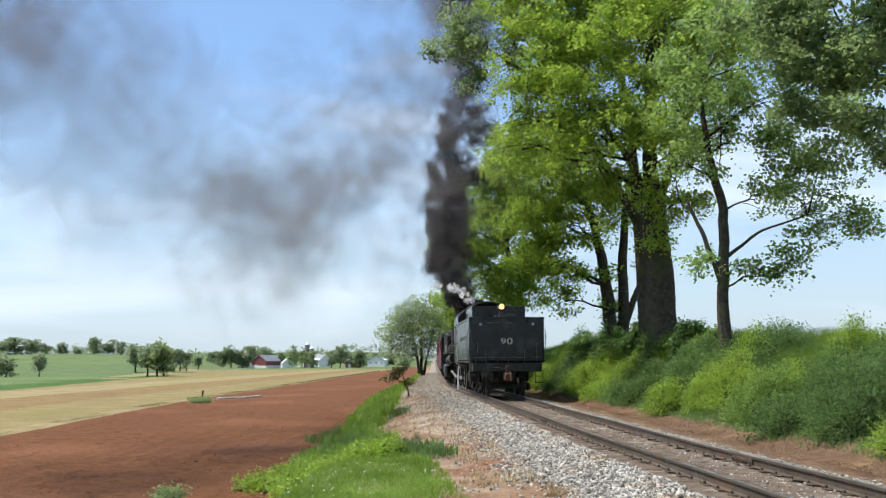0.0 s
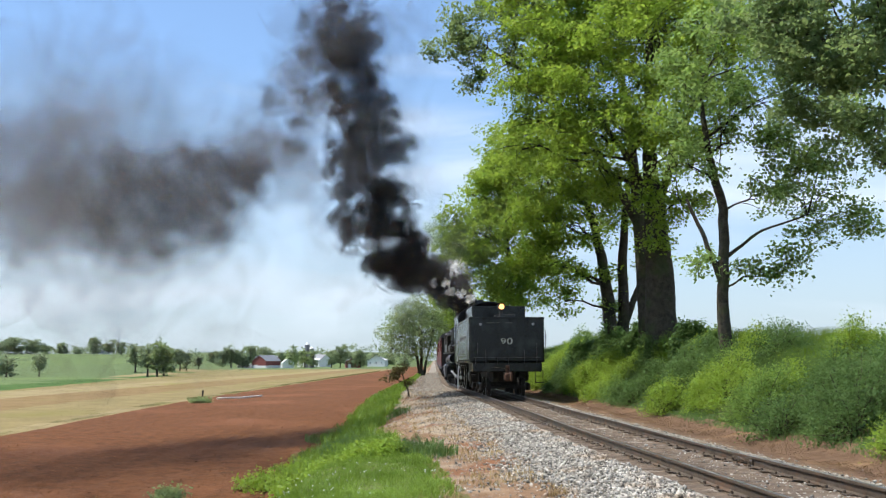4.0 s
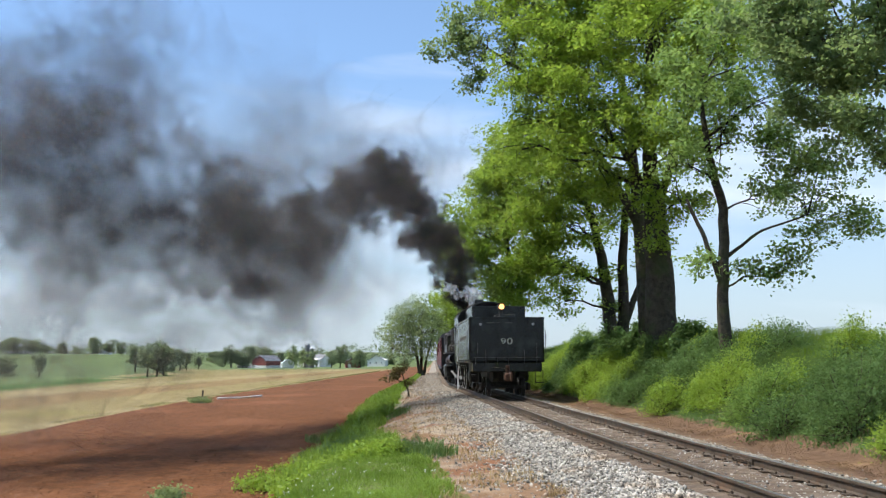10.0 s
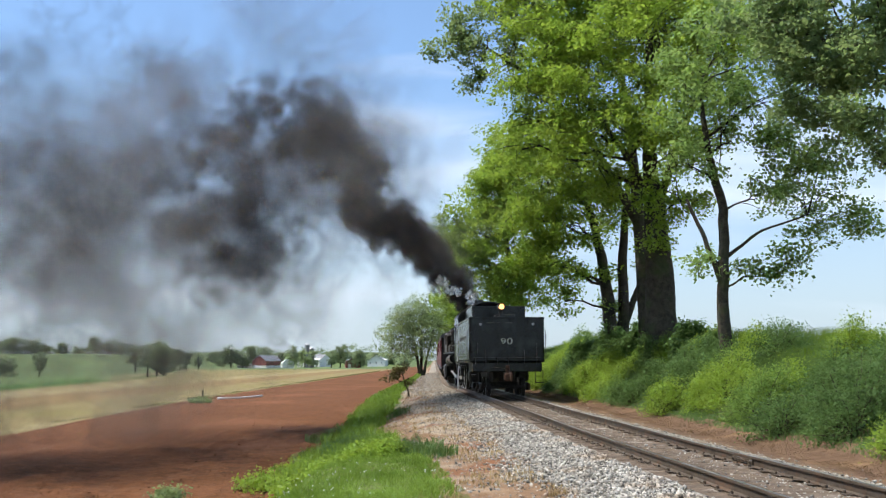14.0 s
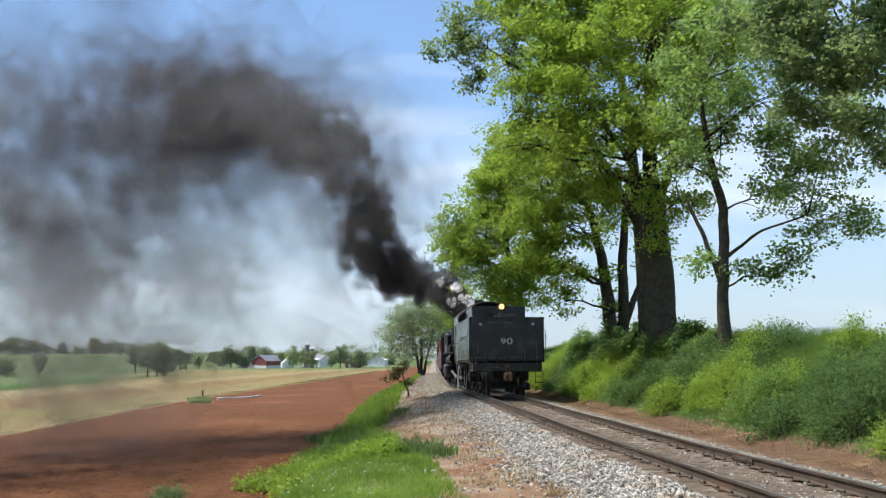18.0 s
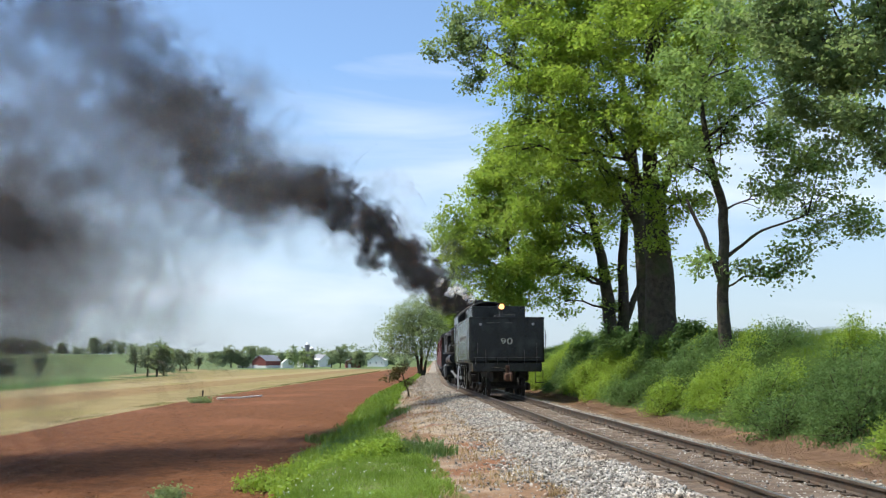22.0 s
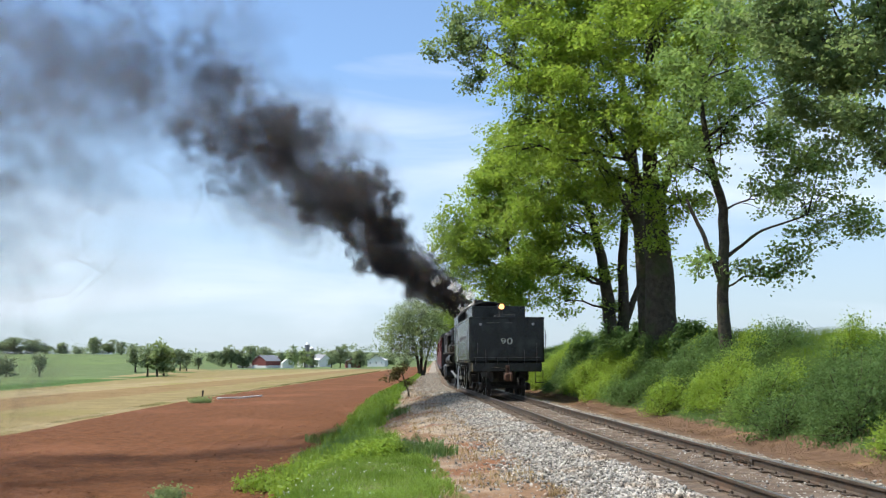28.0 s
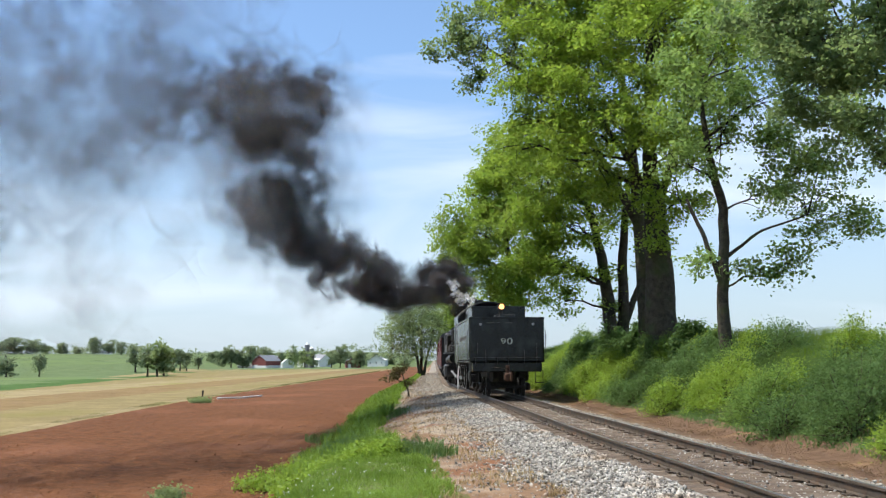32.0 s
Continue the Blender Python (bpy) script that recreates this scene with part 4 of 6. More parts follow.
blades("field_margin_grass", s + track_x(y), y, 0.09 + 0.06 * lumps(s, y, 3.0, 2.0), 0.012 + 0.0006 * y, GRASS_MARGIN, 37, 0.5, "uneven dry margin between ploughed soil and stubble")


def shrub(name, x, y, radius, height, leaf, seed, label, size=0.11, full=1.0, group="shrubs on the bank", cat="shrub"):
    r = np.random.default_rng(seed)
    z = float(ground_z(x, y))
    root = holder(name, pose(x, y, z - 0.05))
    n = int(140 * radius * height * full + 50)
    d = r.normal(0, 1, (n, 3))
    d /= np.linalg.norm(d, axis=1)[:, None]
    d[:, 2] = np.abs(d[:, 2])
    m = r.uniform(0.2, 1, n) ** 0.5 * (1 + 0.28 * np.sin(d[:, 0] * 4 + seed) * np.cos(d[:, 1] * 5))
    tips = d * m[:, None] * np.array([radius, radius, height])
    tips[:, 2] += 0.12
    tips[:, 2] += ground_z(x + tips[:, 0], y + tips[:, 1]) - z
    stems = Form()
    for q in tips[::4]:
        stems.tube([(q[0] * 0.15, q[1] * 0.15, -0.05), (q[0] * 0.5, q[1] * 0.5, q[2] * 0.6), tuple(q)], [0.018, 0.012, 0.005], 3, caps=False)
    tagged(stems.part("stem_spray", TWIG, root), kind="stuff")
    v, f = leaf_arrays(r, tips, 30, 0.13, size, 0.25, 0.8)
    link_mesh("leaves", v, f, leaf, root)
    return tagged(root, label, cat, group)


k = 0
r = np.random.default_rng(40)
for y in np.arange(13.0, 62.0, 1.55):
    for row in range(3):
        s = (4.0, 5.2, 6.4)[row] + r.uniform(-0.6, 0.6)
        yy = y + r.uniform(-0.7, 0.7)
        k += 1
        if r.uniform() < (0.1, 0.3, 0.55)[row]:
            continue
        patch = float(lumps(s, yy, 3.1, 2.0)) + r.normal(0, 0.18)
        kind = 0 if patch > 0.22 else 2 if patch < -0.12 else 1
        shrub("bank_shrub", s + float(track_x(yy)), yy, r.uniform(0.5, 1.0), r.uniform(0.5, 1.25), (LEAF_LIME, LEAF_MID, LEAF_DEEP)[kind], 100 + k,
              ("low yellow-green leafy shrub on the bank", "low fresh green leafy weeds on the bank", "low dark green leafy shrub on the bank")[kind], 0.036 + 0.0007 * yy)
for sx, yy, rad, hh in ((5.6, 47, 1.3, 1.6), (5.2, 52, 1.2, 1.3), (6.4, 37, 0.7, 1.3), (7.0, 43, 0.9, 1.2), (7.4, 46.5, 0.9, 1.5), (6.8, 34.8, 0.6, 0.8)):
    k += 1
    shrub("bank_top_bush", sx + float(track_x(yy)), yy, rad, hh, LEAF_DEEP, 200 + k, "taller dark bush at the top of the bank", 0.13)
for x, y in ((-2.5, 22.5), (-1.6, 21.0), (-2.9, 20.2), (-3.8, 21.4), (-2.1, 24.0), (-3.4, 23.6)):
    k += 1
    shrub("verge_weed", x, y, 0.75, 0.17, LEAF_LIME, 300 + k, "clump of lime-green weeds in the verge", 0.07, 1.6, "weeds in the verge", "weed")
# tall dark tufts standing out of the turf
for x, y, rad, hh, n in ((-0.75, 21.6, 0.75, 0.42, 900), (-0.1, 20.6, 0.4, 0.36, 400), (-1.7, 22.4, 0.5, 0.35, 450), (-3.4, 27.0, 0.9, 0.6, 800), (-3.0, 30.5, 0.8, 0.6, 700), (-3.9, 34.0, 1.0, 0.55, 800), (-1.9, 40.0, 0.5, 0.5, 350)):
    k += 1
    r = np.random.default_rng(600 + k)
    a, q = r.uniform(0, 6.283, n), np.sqrt(r.uniform(0, 1, n)) * rad
    tuft = blades("grass_tuft", x + q * np.cos(a), y + q * np.sin(a), hh * (1.1 - 0.5 * q / rad), 0.014, GRASS_DEEP, 600 + k, 0.5)
    tagged(tuft, "tall dark green grass tuft in the verge", "grass tuft", "grass tufts in the verge")
shrub("furrow_weed", -5.5, 19.4, 0.14, 0.09, LEAF_GREY, 401, "pale green weed tuft in the ploughed soil", 0.06, 1.5, "", "weed")
shrub("margin_weed", -17.0, 67.5, 0.75, 0.14, LEAF_GREY, 402, "low grey-green weeds at the field margin", 0.1, 1.0, "", "weed")

# a brown sapling with a broken bough on the shoulder
sapling = tree("brown_sapling", (-2.1, 54, -0.6), [[(-1.75, 54, -0.9, 0.05), (-2.15, 54, 0.2, 0.035), (-2.35, 54, 1.0, 0.025), (-2.2, 54, 1.6, 0.01)], [(-2.3, 54, 0.4, 0.02), (-3.0, 54, 0.7, 0.015), (-3.3, 54, 0.85, 0.008)]],
               [(-2.5, 54, 0.8, 0.35, 0.9, 9), (-2.2, 54, 1.25, 0.3, 0.9, 9), (-3.0, 54, 0.65, 0.22, 0.5, 8), (-2.0, 54, 0.3, 0.3, 0.8, 6)],
               LEAF_BROWN, 18, 0.1, 0.8, 1.0, "young sapling with brownish leaves and a broken bough", 14, cat="sapling", spread=0.12)

# white clover heads in the verge
s, y, r = strewn(240, -7.6, -4.5, 11.5, 18.5, 41, 1.2)
keep = lumps(s, y, 1.2, 9.0) > -0.1
s, y = s[keep], y[keep]
v, f = leaf_arrays(r, np.stack([s + track_x(y), y, ground_z(s + track_x(y), y) + 0.17], axis=1), 3, 0.006, 0.02)
tagged(link_mesh("clover_flowers", v, f, PETAL), "small white clover flowers among the grass", "flowers", kind="stuff")


# ---- the train ----
def on_track(y):
    return pose(float(track_x(y)), y, 0, 0, 0, track_turn(y))


def wheelset(parent, y, radius, spokes=0, x_face=0.72):
    """Two wheels on an axle, across the track."""
    ws = Form().tube([(-0.85, y, radius), (0.85, y, radius)], 0.08, 10).part("axle", DARKIRON, parent)
    for side in (-1, 1):
        f = Form()
        x = side * (x_face + 0.06)
        f.ring((x, y, radius), (1, 0, 0), radius, radius * 0.84, 0.13, 28)
        f.ring((x - side * 0.075, y, radius), (1, 0, 0), radius + 0.028, radius * 0.9, 0.03, 28)
        w = f.part("wheel", DARKIRON, ws)
        g = Form()
        if spokes:
            for j in range(spokes):
                a = 2 * math.pi * j / spokes
                d = Vector((0, math.cos(a), math.sin(a)))
                c = Vector((x, y, radius))
                g.tube([c + d * radius * 0.16, c + d * radius * 0.87], [0.05, 0.035], 5)
            g.tube([(x - 0.08, y, radius), (x + 0.08, y, radius)], radius * 0.2, 14)
        else:
            g.tube([(x - 0.03, y, radius), (x + 0.03, y, radius)], radius * 0.85, 24)
            g.tube([(x - 0.08, y, radius), (x + 0.08, y, radius)], radius * 0.24, 14)
        g.part("wheel_centre", DARKIRON, ws)
        Form().ring((x + side * 0.067, y, radius), (1, 0, 0), radius * 0.985, radius * 0.9, 0.012, 28).part("rim", STEELRIM, ws, "bright worn wheel rim")
    return ws


def truck(parent, y, radius=0.42, base=1.7):
    for dy in (-base / 2, base / 2):
        wheelset(parent, y + dy, radius)
    for side in (-1, 1):
        f = Form().box((side * 1.02, y, radius + 0.13), (0.1, base + 0.5, 0.1), 0.02)
        f.box((side * 1.02, y, radius - 0.13), (0.08, base * 0.62, 0.07), 0.02)
        f.tube([(side * 1.02, y - base / 2, radius + 0.08), (side * 1.02, y - 0.35, radius - 0.13)], 0.035, 6)
        f.tube([(side * 1.02, y + base / 2, radius + 0.08), (side * 1.02, y + 0.35, radius - 0.13)], 0.035, 6)
        for dy in (-base / 2, base / 2):
            f.box((side * 1.04, y + dy, radius), (0.16, 0.3, 0.28), 0.03)
        f.part("side_frame", DARKIRON, parent)
        sp = Form()
        for dy in (-0.14, 0.14):
            for k in range(5):
                sp.ring((side * 1.02, y + dy, radius - 0.06 + 0.04 * k), (0, 0, 1), 0.07, 0.045, 0.018, 12)
        sp.part("coil_spring", DARKIRON, parent)
    Form().box((0, y, radius + 0.12), (2.0, 0.3, 0.18), 0.02).part("bolster", DARKIRON, parent)


def coupler(parent, y, z=0.88):
    f = Form().box((0, y + 0.25, z), (0.18, 0.6, 0.18), 0.02)
    f.box((0.02, y - 0.1, z), (0.36, 0.24, 0.36), 0.09).box((0.0, y - 0.02, z + 0.3), (0.16, 0.1, 0.4), 0.04)
    f.box((0.12, y - 0.25, z), (0.1, 0.22, 0.27), 0.04).box((-0.1, y - 0.22, z), (0.08, 0.14, 0.24), 0.03)
    f.tube([(0.13, y - 0.25, z - 0.2), (0.13, y - 0.25, z + 0.22)], 0.025, 8)
    c = f.part("coupler", RUST, parent, "rust-red knuckle coupler")
    Form().box((0, y + 0.06, z + 0.02), (0.36, 0.06, 0.34), 0.015).part("coupler_pocket", DARKIRON, parent)
    h = Form()
    h.tube([(0.42, y - 0.02, z - 0.06), (0.44, y - 0.16, z - 0.2), (0.42, y - 0.22, z - 0.42), (0.33, y - 0.2, z - 0.55), (0.25, y - 0.16, z - 0.5)], 0.028, 8)
    h.box((0.24, y - 0.16, z - 0.48), (0.06, 0.06, 0.12), 0.01)
    h.part("air_hose", DARKIRON, c)
    Form().tube([(-0.7, y - 0.07, z + 0.42), (0.0, y - 0.09, z + 0.36), (0.1, y - 0.09, z + 0.2)], 0.014, 6).part("cut_lever", DARKIRON, c)


def lettering(text, size, material, parent, m, name="number"):
    cu = bpy.data.curves.new(name, "FONT")
    cu.body, cu.size, cu.align_x, cu.align_y, cu.extrude = text, size, "CENTER", "CENTER", 0.002
    tmp = bpy.data.objects.new("tmp", cu)
    scene.collection.objects.link(tmp)
    me = bpy.data.meshes.new_from_object(tmp.evaluated_get(bpy.context.evaluated_depsgraph_get()))
    bpy.data.objects.remove(tmp)
    me.name = name
    me.materials.clear()
    me.materials.append(material)
    ob = new(name, me)
    ob.parent, ob.matrix_basis = parent, m
    return ob


def rivets(parent, places, radius=0.014):
    f = Form()
    for p, d in places:
        p, d = Vector(p), Vector(d)
        f.tube([p, p + d * 0.008], [radius, radius * 0.55], 5)
    tagged(f.part("rivet_heads", TANKBLACK, parent), kind="stuff")


def build_tender():
    t = holder("tender", on_track(42.0))
    tagged(t, "black riveted steam locomotive tender with a lit rear headlight", "tender")
    W, Z0, Z1, L = 1.66, 1.5, 3.49, 7.3
    Form().box((0, L / 2, (Z0 + Z1) / 2), (2 * W, L, Z1 - Z0), 0.07).part("tank", TANKBLACK, t)
    # lit flank panels: raised plates with lap seams
    for side in (-1, 1):
        for y0, y1 in ((0.12, 2.4), (2.44, 4.8), (4.84, 7.2)):
            Form().box((side * (W + 0.004), (y0 + y1) / 2, 2.49), (0.012, y1 - y0, 1.82), 0.004).part("side_plate", TANKBLACK, t)
        Form().box((side * (W + 0.012), L / 2, Z1 - 0.05), (0.03, L - 0.05, 0.05), 0.01).part("top_moulding", TANKBLACK, t)
        Form().box((side * (W + 0.012), L / 2, Z0 + 0.04), (0.03, L - 0.05, 0.05), 0.01).part("bottom_moulding", TANKBLACK, t)
    for x0, x1 in ((-1.56, -0.46), (-0.42, 0.88), (0.92, 1.56)):
        Form().box(((x0 + x1) / 2, -0.004, 2.5), (x1 - x0, 0.012, 1.82), 0.004).part("rear_plate", TANKBLACK, t)
    Form().box((0, -0.01, Z1 - 0.03), (2 * W + 0.03, 0.04, 0.07), 0.015).part("top_lip", TANKBLACK, t)
    pts = []
    for i in range(40):
        x = -1.56 + i * 0.08
        pts += [((x, -0.012, Z0 + 0.08), (0, -1, 0)), ((x, -0.012, Z1 - 0.12), (0, -1, 0))]
    for i in range(21):
        z = Z0 + 0.12 + i * 0.086
        pts += [((x, -0.012, z), (0, -1, 0)) for x in (-1.58, -0.5, -0.38, 0.84, 0.96, 1.58)]
        pts += [((-W - 0.012, y, z), (-1, 0, 0)) for y in (0.16, 2.36, 2.48, 4.76, 4.88, 7.16)]
    for i in range(70):
        pts += [((-W - 0.012, 0.2 + i * 0.1, z), (-1, 0, 0)) for z in (Z0 + 0.1, Z1 - 0.12)]
    rivets(t, pts)
    lettering("90", 0.38, NUMBER, t, pose(-0.02, -0.016, 2.42, 90, 0, 0) @ Matrix.Diagonal((1.5, 1.0, 1, 1)))
    # writing too small to read, as a bar
    for x, w in ((-0.62, 0.55), (0.1, 0.3)):
        Form().box((x, -0.013, 3.24), (w, 0.006, 0.03), 0.002).part("stencil_bar", FADED, t, "faded stencilled line too small to read")
    for z, y0, w, h in ((2.62, 3.6, 4.2, 0.2), (2.0, 3.6, 1.9, 0.12)):
        for k in range(int(w / 0.32)):
            Form().box((-W - 0.012, y0 - w / 2 + 0.32 * (k + 0.5), z), (0.006, 0.19, h), 0.002).part("letter_bar", FADED, t, "faded side lettering too worn to read")
    # frame, end sill, steps
    Form().box((0, L / 2, 1.28), (2.2, L - 0.1, 0.36), 0.02).part("underframe", DARKIRON, t)
    Form().box((0, L / 2 + 0.4, 0.88), (1.0, L - 1.6, 0.5), 0.03).part("centre_sill", DARKIRON, t)
    Form().box((0, 0.1, 1.3), (3.05, 0.3, 0.4), 0.03).part("end_sill", TANKBLACK, t)
    for side in (-1, 1):
        st = Form().box((side * 1.42, 0.12, 0.62), (0.36, 0.22, 0.03), 0.008).box((side * 1.42, 0.12, 0.9), (0.36, 0.16, 0.025), 0.008)
        for dx in (-0.17, 0.17):
            st.tube([(side * 1.42 + dx, 0.12, 1.15), (side * 1.42 + dx, 0.12, 0.61)], 0.018, 6)
        st.part("step", DARKIRON, t)
        # poling pocket and grab irons
        g = Form().tube([(side * 1.3, -0.01, 1.72), (side * 1.3, -0.09, 1.76), (side * 1.3, -0.09, 2.3), (side * 1.3, -0.01, 2.34)], 0.016, 6)
        g.part("grab_iron", BLACK, t)
        Form().tube([(side * 1.16, -0.01, 3.18), (side * 1.16, -0.1, 3.18)], [0.06, 0.05], 10).part("marker_bracket", STEELRIM, t)
        Form().tube([(side * 1.66, 0.15, 1.6), (side * 1.74, 0.15, 1.7), (side * 1.74, 0.15, 2.9), (side * 1.66, 0.15, 3.0)], 0.016, 6).part("corner_handrail", BLACK, t)
    rail = Form().tube([(-1.45, -0.11, 1.72), (1.45, -0.11, 1.72)], 0.018, 8)
    rail.part("handrail", BLACK, t)
    for x in (-1.4, -0.95, -0.45, 0.05, 0.75, 1.3):
        Form().tube([(x, -0.11, 1.45), (x, -0.11, 2.05 if x in (-0.95, 0.75, 1.3) else 1.75)], 0.016, 6).part("rail_post", BLACK, t)
    # deck, bunker with coal, filler hatch
    b = Form()
    for side in (-1, 1):
        b.box((side * 1.24, 5.2, 3.82), (0.04, 4.2, 0.66), 0.012)
    b.box((0, 3.1, 3.82), (2.5, 0.04, 0.66), 0.012)
    b.part("coal_bunker", TANKBLACK, t)
    heap = Form()
    r = np.random.default_rng(61)
    for _ in range(240):
        x, yy = r.uniform(-1.15, 1.15), r.uniform(3.3, 7.1)
        z = 3.56 + 0.42 * (1 - (x / 1.5) ** 2) * (1 - ((yy - 5.2) / 2.6) ** 2)
        s = r.uniform(0.12, 0.3)
        heap.box((0, 0, 0), (s, s * r.uniform(0.6, 1), s * r.uniform(0.5, 0.9)), s * 0.2, pose(x, yy, z, *r.uniform(0, 180, 3)))
    heap.box((0, 5.2, 3.58), (2.4, 4.1, 0.2), 0.05)
    heap.part("coal_load", COAL, t, "heap of black lump coal")
    Form().box((0.1, 1.6, 3.58), (0.9, 0.7, 0.18), 0.03).part("water_hatch", BLACK, t)
    # headlight on its bracket
    hl = holder("headlight")
    hl.parent = t
    hl.matrix_basis = pose(-0.2, 0.25, 3.96)
    f = Form().tube([(0, -0.1, 0), (0, -0.04, 0), (0, 0.3, 0), (0, 0.36, 0)], [0.17, 0.18, 0.17, 0.09], 20)
    f.box((0, 0.14, -0.29), (0.16, 0.18, 0.4), 0.02).box((0, 0.14, -0.46), (0.4, 0.3, 0.06), 0.02)
    f.part("housing", BLACK, hl)
    Form().tube([(0, -0.105, 0), (0, -0.12, 0)], [0.12, 0.11], 20).part("lens", LAMP, hl, "lit orange-white headlight lens")
    Form().ring((0, -0.11, 0), (0, 1, 0), 0.18, 0.12, 0.03, 24).part("bezel", DARKIRON, hl)
    for y in (1.75, 5.75):
        truck(t, y)
    coupler(t, -0.12)
    Form().box((-0.85, 0.0, 1.0), (0.1, 0.1, 0.35), 0.02).part("brake_hanger", DARKIRON, t)
    Form().tube([(-1.3, 1.0, 0.95), (-1.3, 6.2, 0.95)], 0.03, 8).part("train_pipe", DARKIRON, t)
    Form().box((1.15, 3.7, 0.85), (0.5, 1.1, 0.5), 0.06).part("tool_box", DARKIRON, t)
    Form().box((-1.15, 3.7, 0.85), (0.5, 1.1, 0.5), 0.06).part("tool_box", DARKIRON, t)


def build_locomotive():
    e = holder("steam_locomotive", on_track(50.1))
    tagged(e, "black ten-coupled steam locomotive standing with smoke at its stack", "locomotive")
    # cab: side walls with window openings, front wall, arched roof
    for side in (-1, 1):
        c = Form()
        x = side * 1.5
        c.box((x, 1.35, 1.95), (0.05, 2.7, 1.0), 0.01).box((x, 1.35, 3.74), (0.05, 2.7, 0.42), 0.01)
        for y0, y1 in ((0.0, 0.34), (1.28, 1.42), (2.36, 2.7)):
            c.box((x, (y0 + y1) / 2, 2.99), (0.05, y1 - y0, 1.08), 0.008)
        c.part("cab_side", TANKBLACK, e)
        for y0, y1 in ((0.34, 1.28), (1.42, 2.36)):
            w = Form()
            for yy in (y0 + 0.03, y1 - 0.03):
                w.box((x, yy, 2.99), (0.035, 0.06, 1.06), 0.006)
            w.box((x, (y0 + y1) / 2, 2.49), (0.035, y1 - y0, 0.06), 0.006).box((x, (y0 + y1) / 2, 3.49), (0.035, y1 - y0, 0.06), 0.006)
            w = w.part("cab_window", BLACK, e)
            Form().box((x * 0.995, (y0 + y1) / 2, 2.99), (0.012, y1 - y0 - 0.1, 0.94), 0.002).part("pane", DARKGLASS, w)
        Form().box((side * 1.62, 1.35, 2.42), (0.16, 1.3, 0.05), 0.015).part("arm_rest", BLACK, e)
        Form().tube([(side * 1.56, 0.03, 1.5), (side * 1.6, 0.0, 1.6), (side * 1.6, 0.0, 3.2), (side * 1.56, 0.03, 3.3)], 0.018, 8).part("cab_handrail", STEELRIM, e)
    Form().tube([(-1.5, -0.1, 1.3), (-1.56, -0.12, 0.8), (-1.56, -0.12, 0.1)], 0.035, 8).part("overflow_pipe", WHITEPAINT, e, "pale painted overflow pipe under the cab")
    arch = [(1.48, 1.45)] + [(1.48 * math.cos(math.pi * (0.1 + 0.8 * i / 12)), 3.52 + 1.02 * math.sin(math.pi * (0.1 + 0.8 * i / 12))) for i in range(13)] + [(-1.48, 1.45)]
    Form().sweep(arch, 2.64, 2.7).part("cab_front", BLACK, e)
    Form().box((0, 1.3, 1.42), (2.9, 2.6, 0.1), 0.02).part("cab_floor", BLACK, e)
    f = Form().tube([(0, 2.3, 2.75), (0, 2.66, 2.75)], 0.86, 26)
    f.part("backhead", BLACK, e)
    arc, inner = [], []
    for i in range(15):
        a = math.pi * (0.16 + 0.68 * i / 14)
        arc.append((1.72 * math.cos(a), 3.16 + 1.46 * math.sin(a)))
        inner.append((1.68 * math.cos(a), 3.12 + 1.46 * math.sin(a)))
    roof = Form().sweep(arc + inner[::-1], -0.55, 2.85)
    roof.part("cab_roof", BLACK, e, smooth=True)
    for y in (-0.5, 1.1, 2.8):
        rib = Form()
        rib.tube([(x, y, z + 0.012) for x, z in arc], 0.022, 6)
        rib.part("roof_rib", BLACK, e)
    Form().box((-0.35, 0.9, 4.72), (0.42, 0.5, 0.2), 0.03).part("roof_hatch", BLACK, e)
    # boiler, firebox, smokebox
    Form().tube([(0, 2.7, 2.75), (0, 5.6, 2.75), (0, 6.2, 2.75), (0, 11.2, 2.72)], [1.02, 1.02, 0.93, 0.86], 32).part("boiler", BLACK, e, smooth=True)
    Form().tube([(0, 11.2, 2.72), (0, 13.0, 2.72)], [0.9, 0.9], 32).part("smokebox", DARKIRON, e, smooth=True)
    Form().tube([(0, 13.0, 2.72), (0, 13.1, 2.72), (0, 13.22, 2.72)], [0.8, 0.74, 0.3], 28).part("smokebox_door", BLACK, e, smooth=True)
    for y in (3.6, 5.4, 7.2, 8.8, 10.4):
        Form().ring((0, y, 2.75), (0, 1, 0), 1.035 if y < 6 else 0.945, 0.85, 0.06, 32).part("boiler_band", DARKIRON, e)
    for y, rr, h in ((5.0, 0.34, 4.25), (7.4, 0.42, 4.35), (9.3, 0.4, 4.3)):
        Form().tube([(0, y, 3.45), (0, y, 3.75), (0, y, h - 0.25), (0, y, h - 0.06), (0, y, h)], [rr * 1.25, rr, rr, rr * 0.75, rr * 0.2], 22).part("dome", BLACK, e, smooth=True)
    Form().tube([(0, 12.1, 3.4), (0, 12.1, 3.7), (0, 12.1, 4.45)], [0.5, 0.34, 0.36], 22, caps=False).part("smokestack", BLACK, e, smooth=True)
    Form().ring((0, 12.1, 4.45), (0, 0, 1), 0.42, 0.3, 0.1, 24).part("stack_rim", BLACK, e)
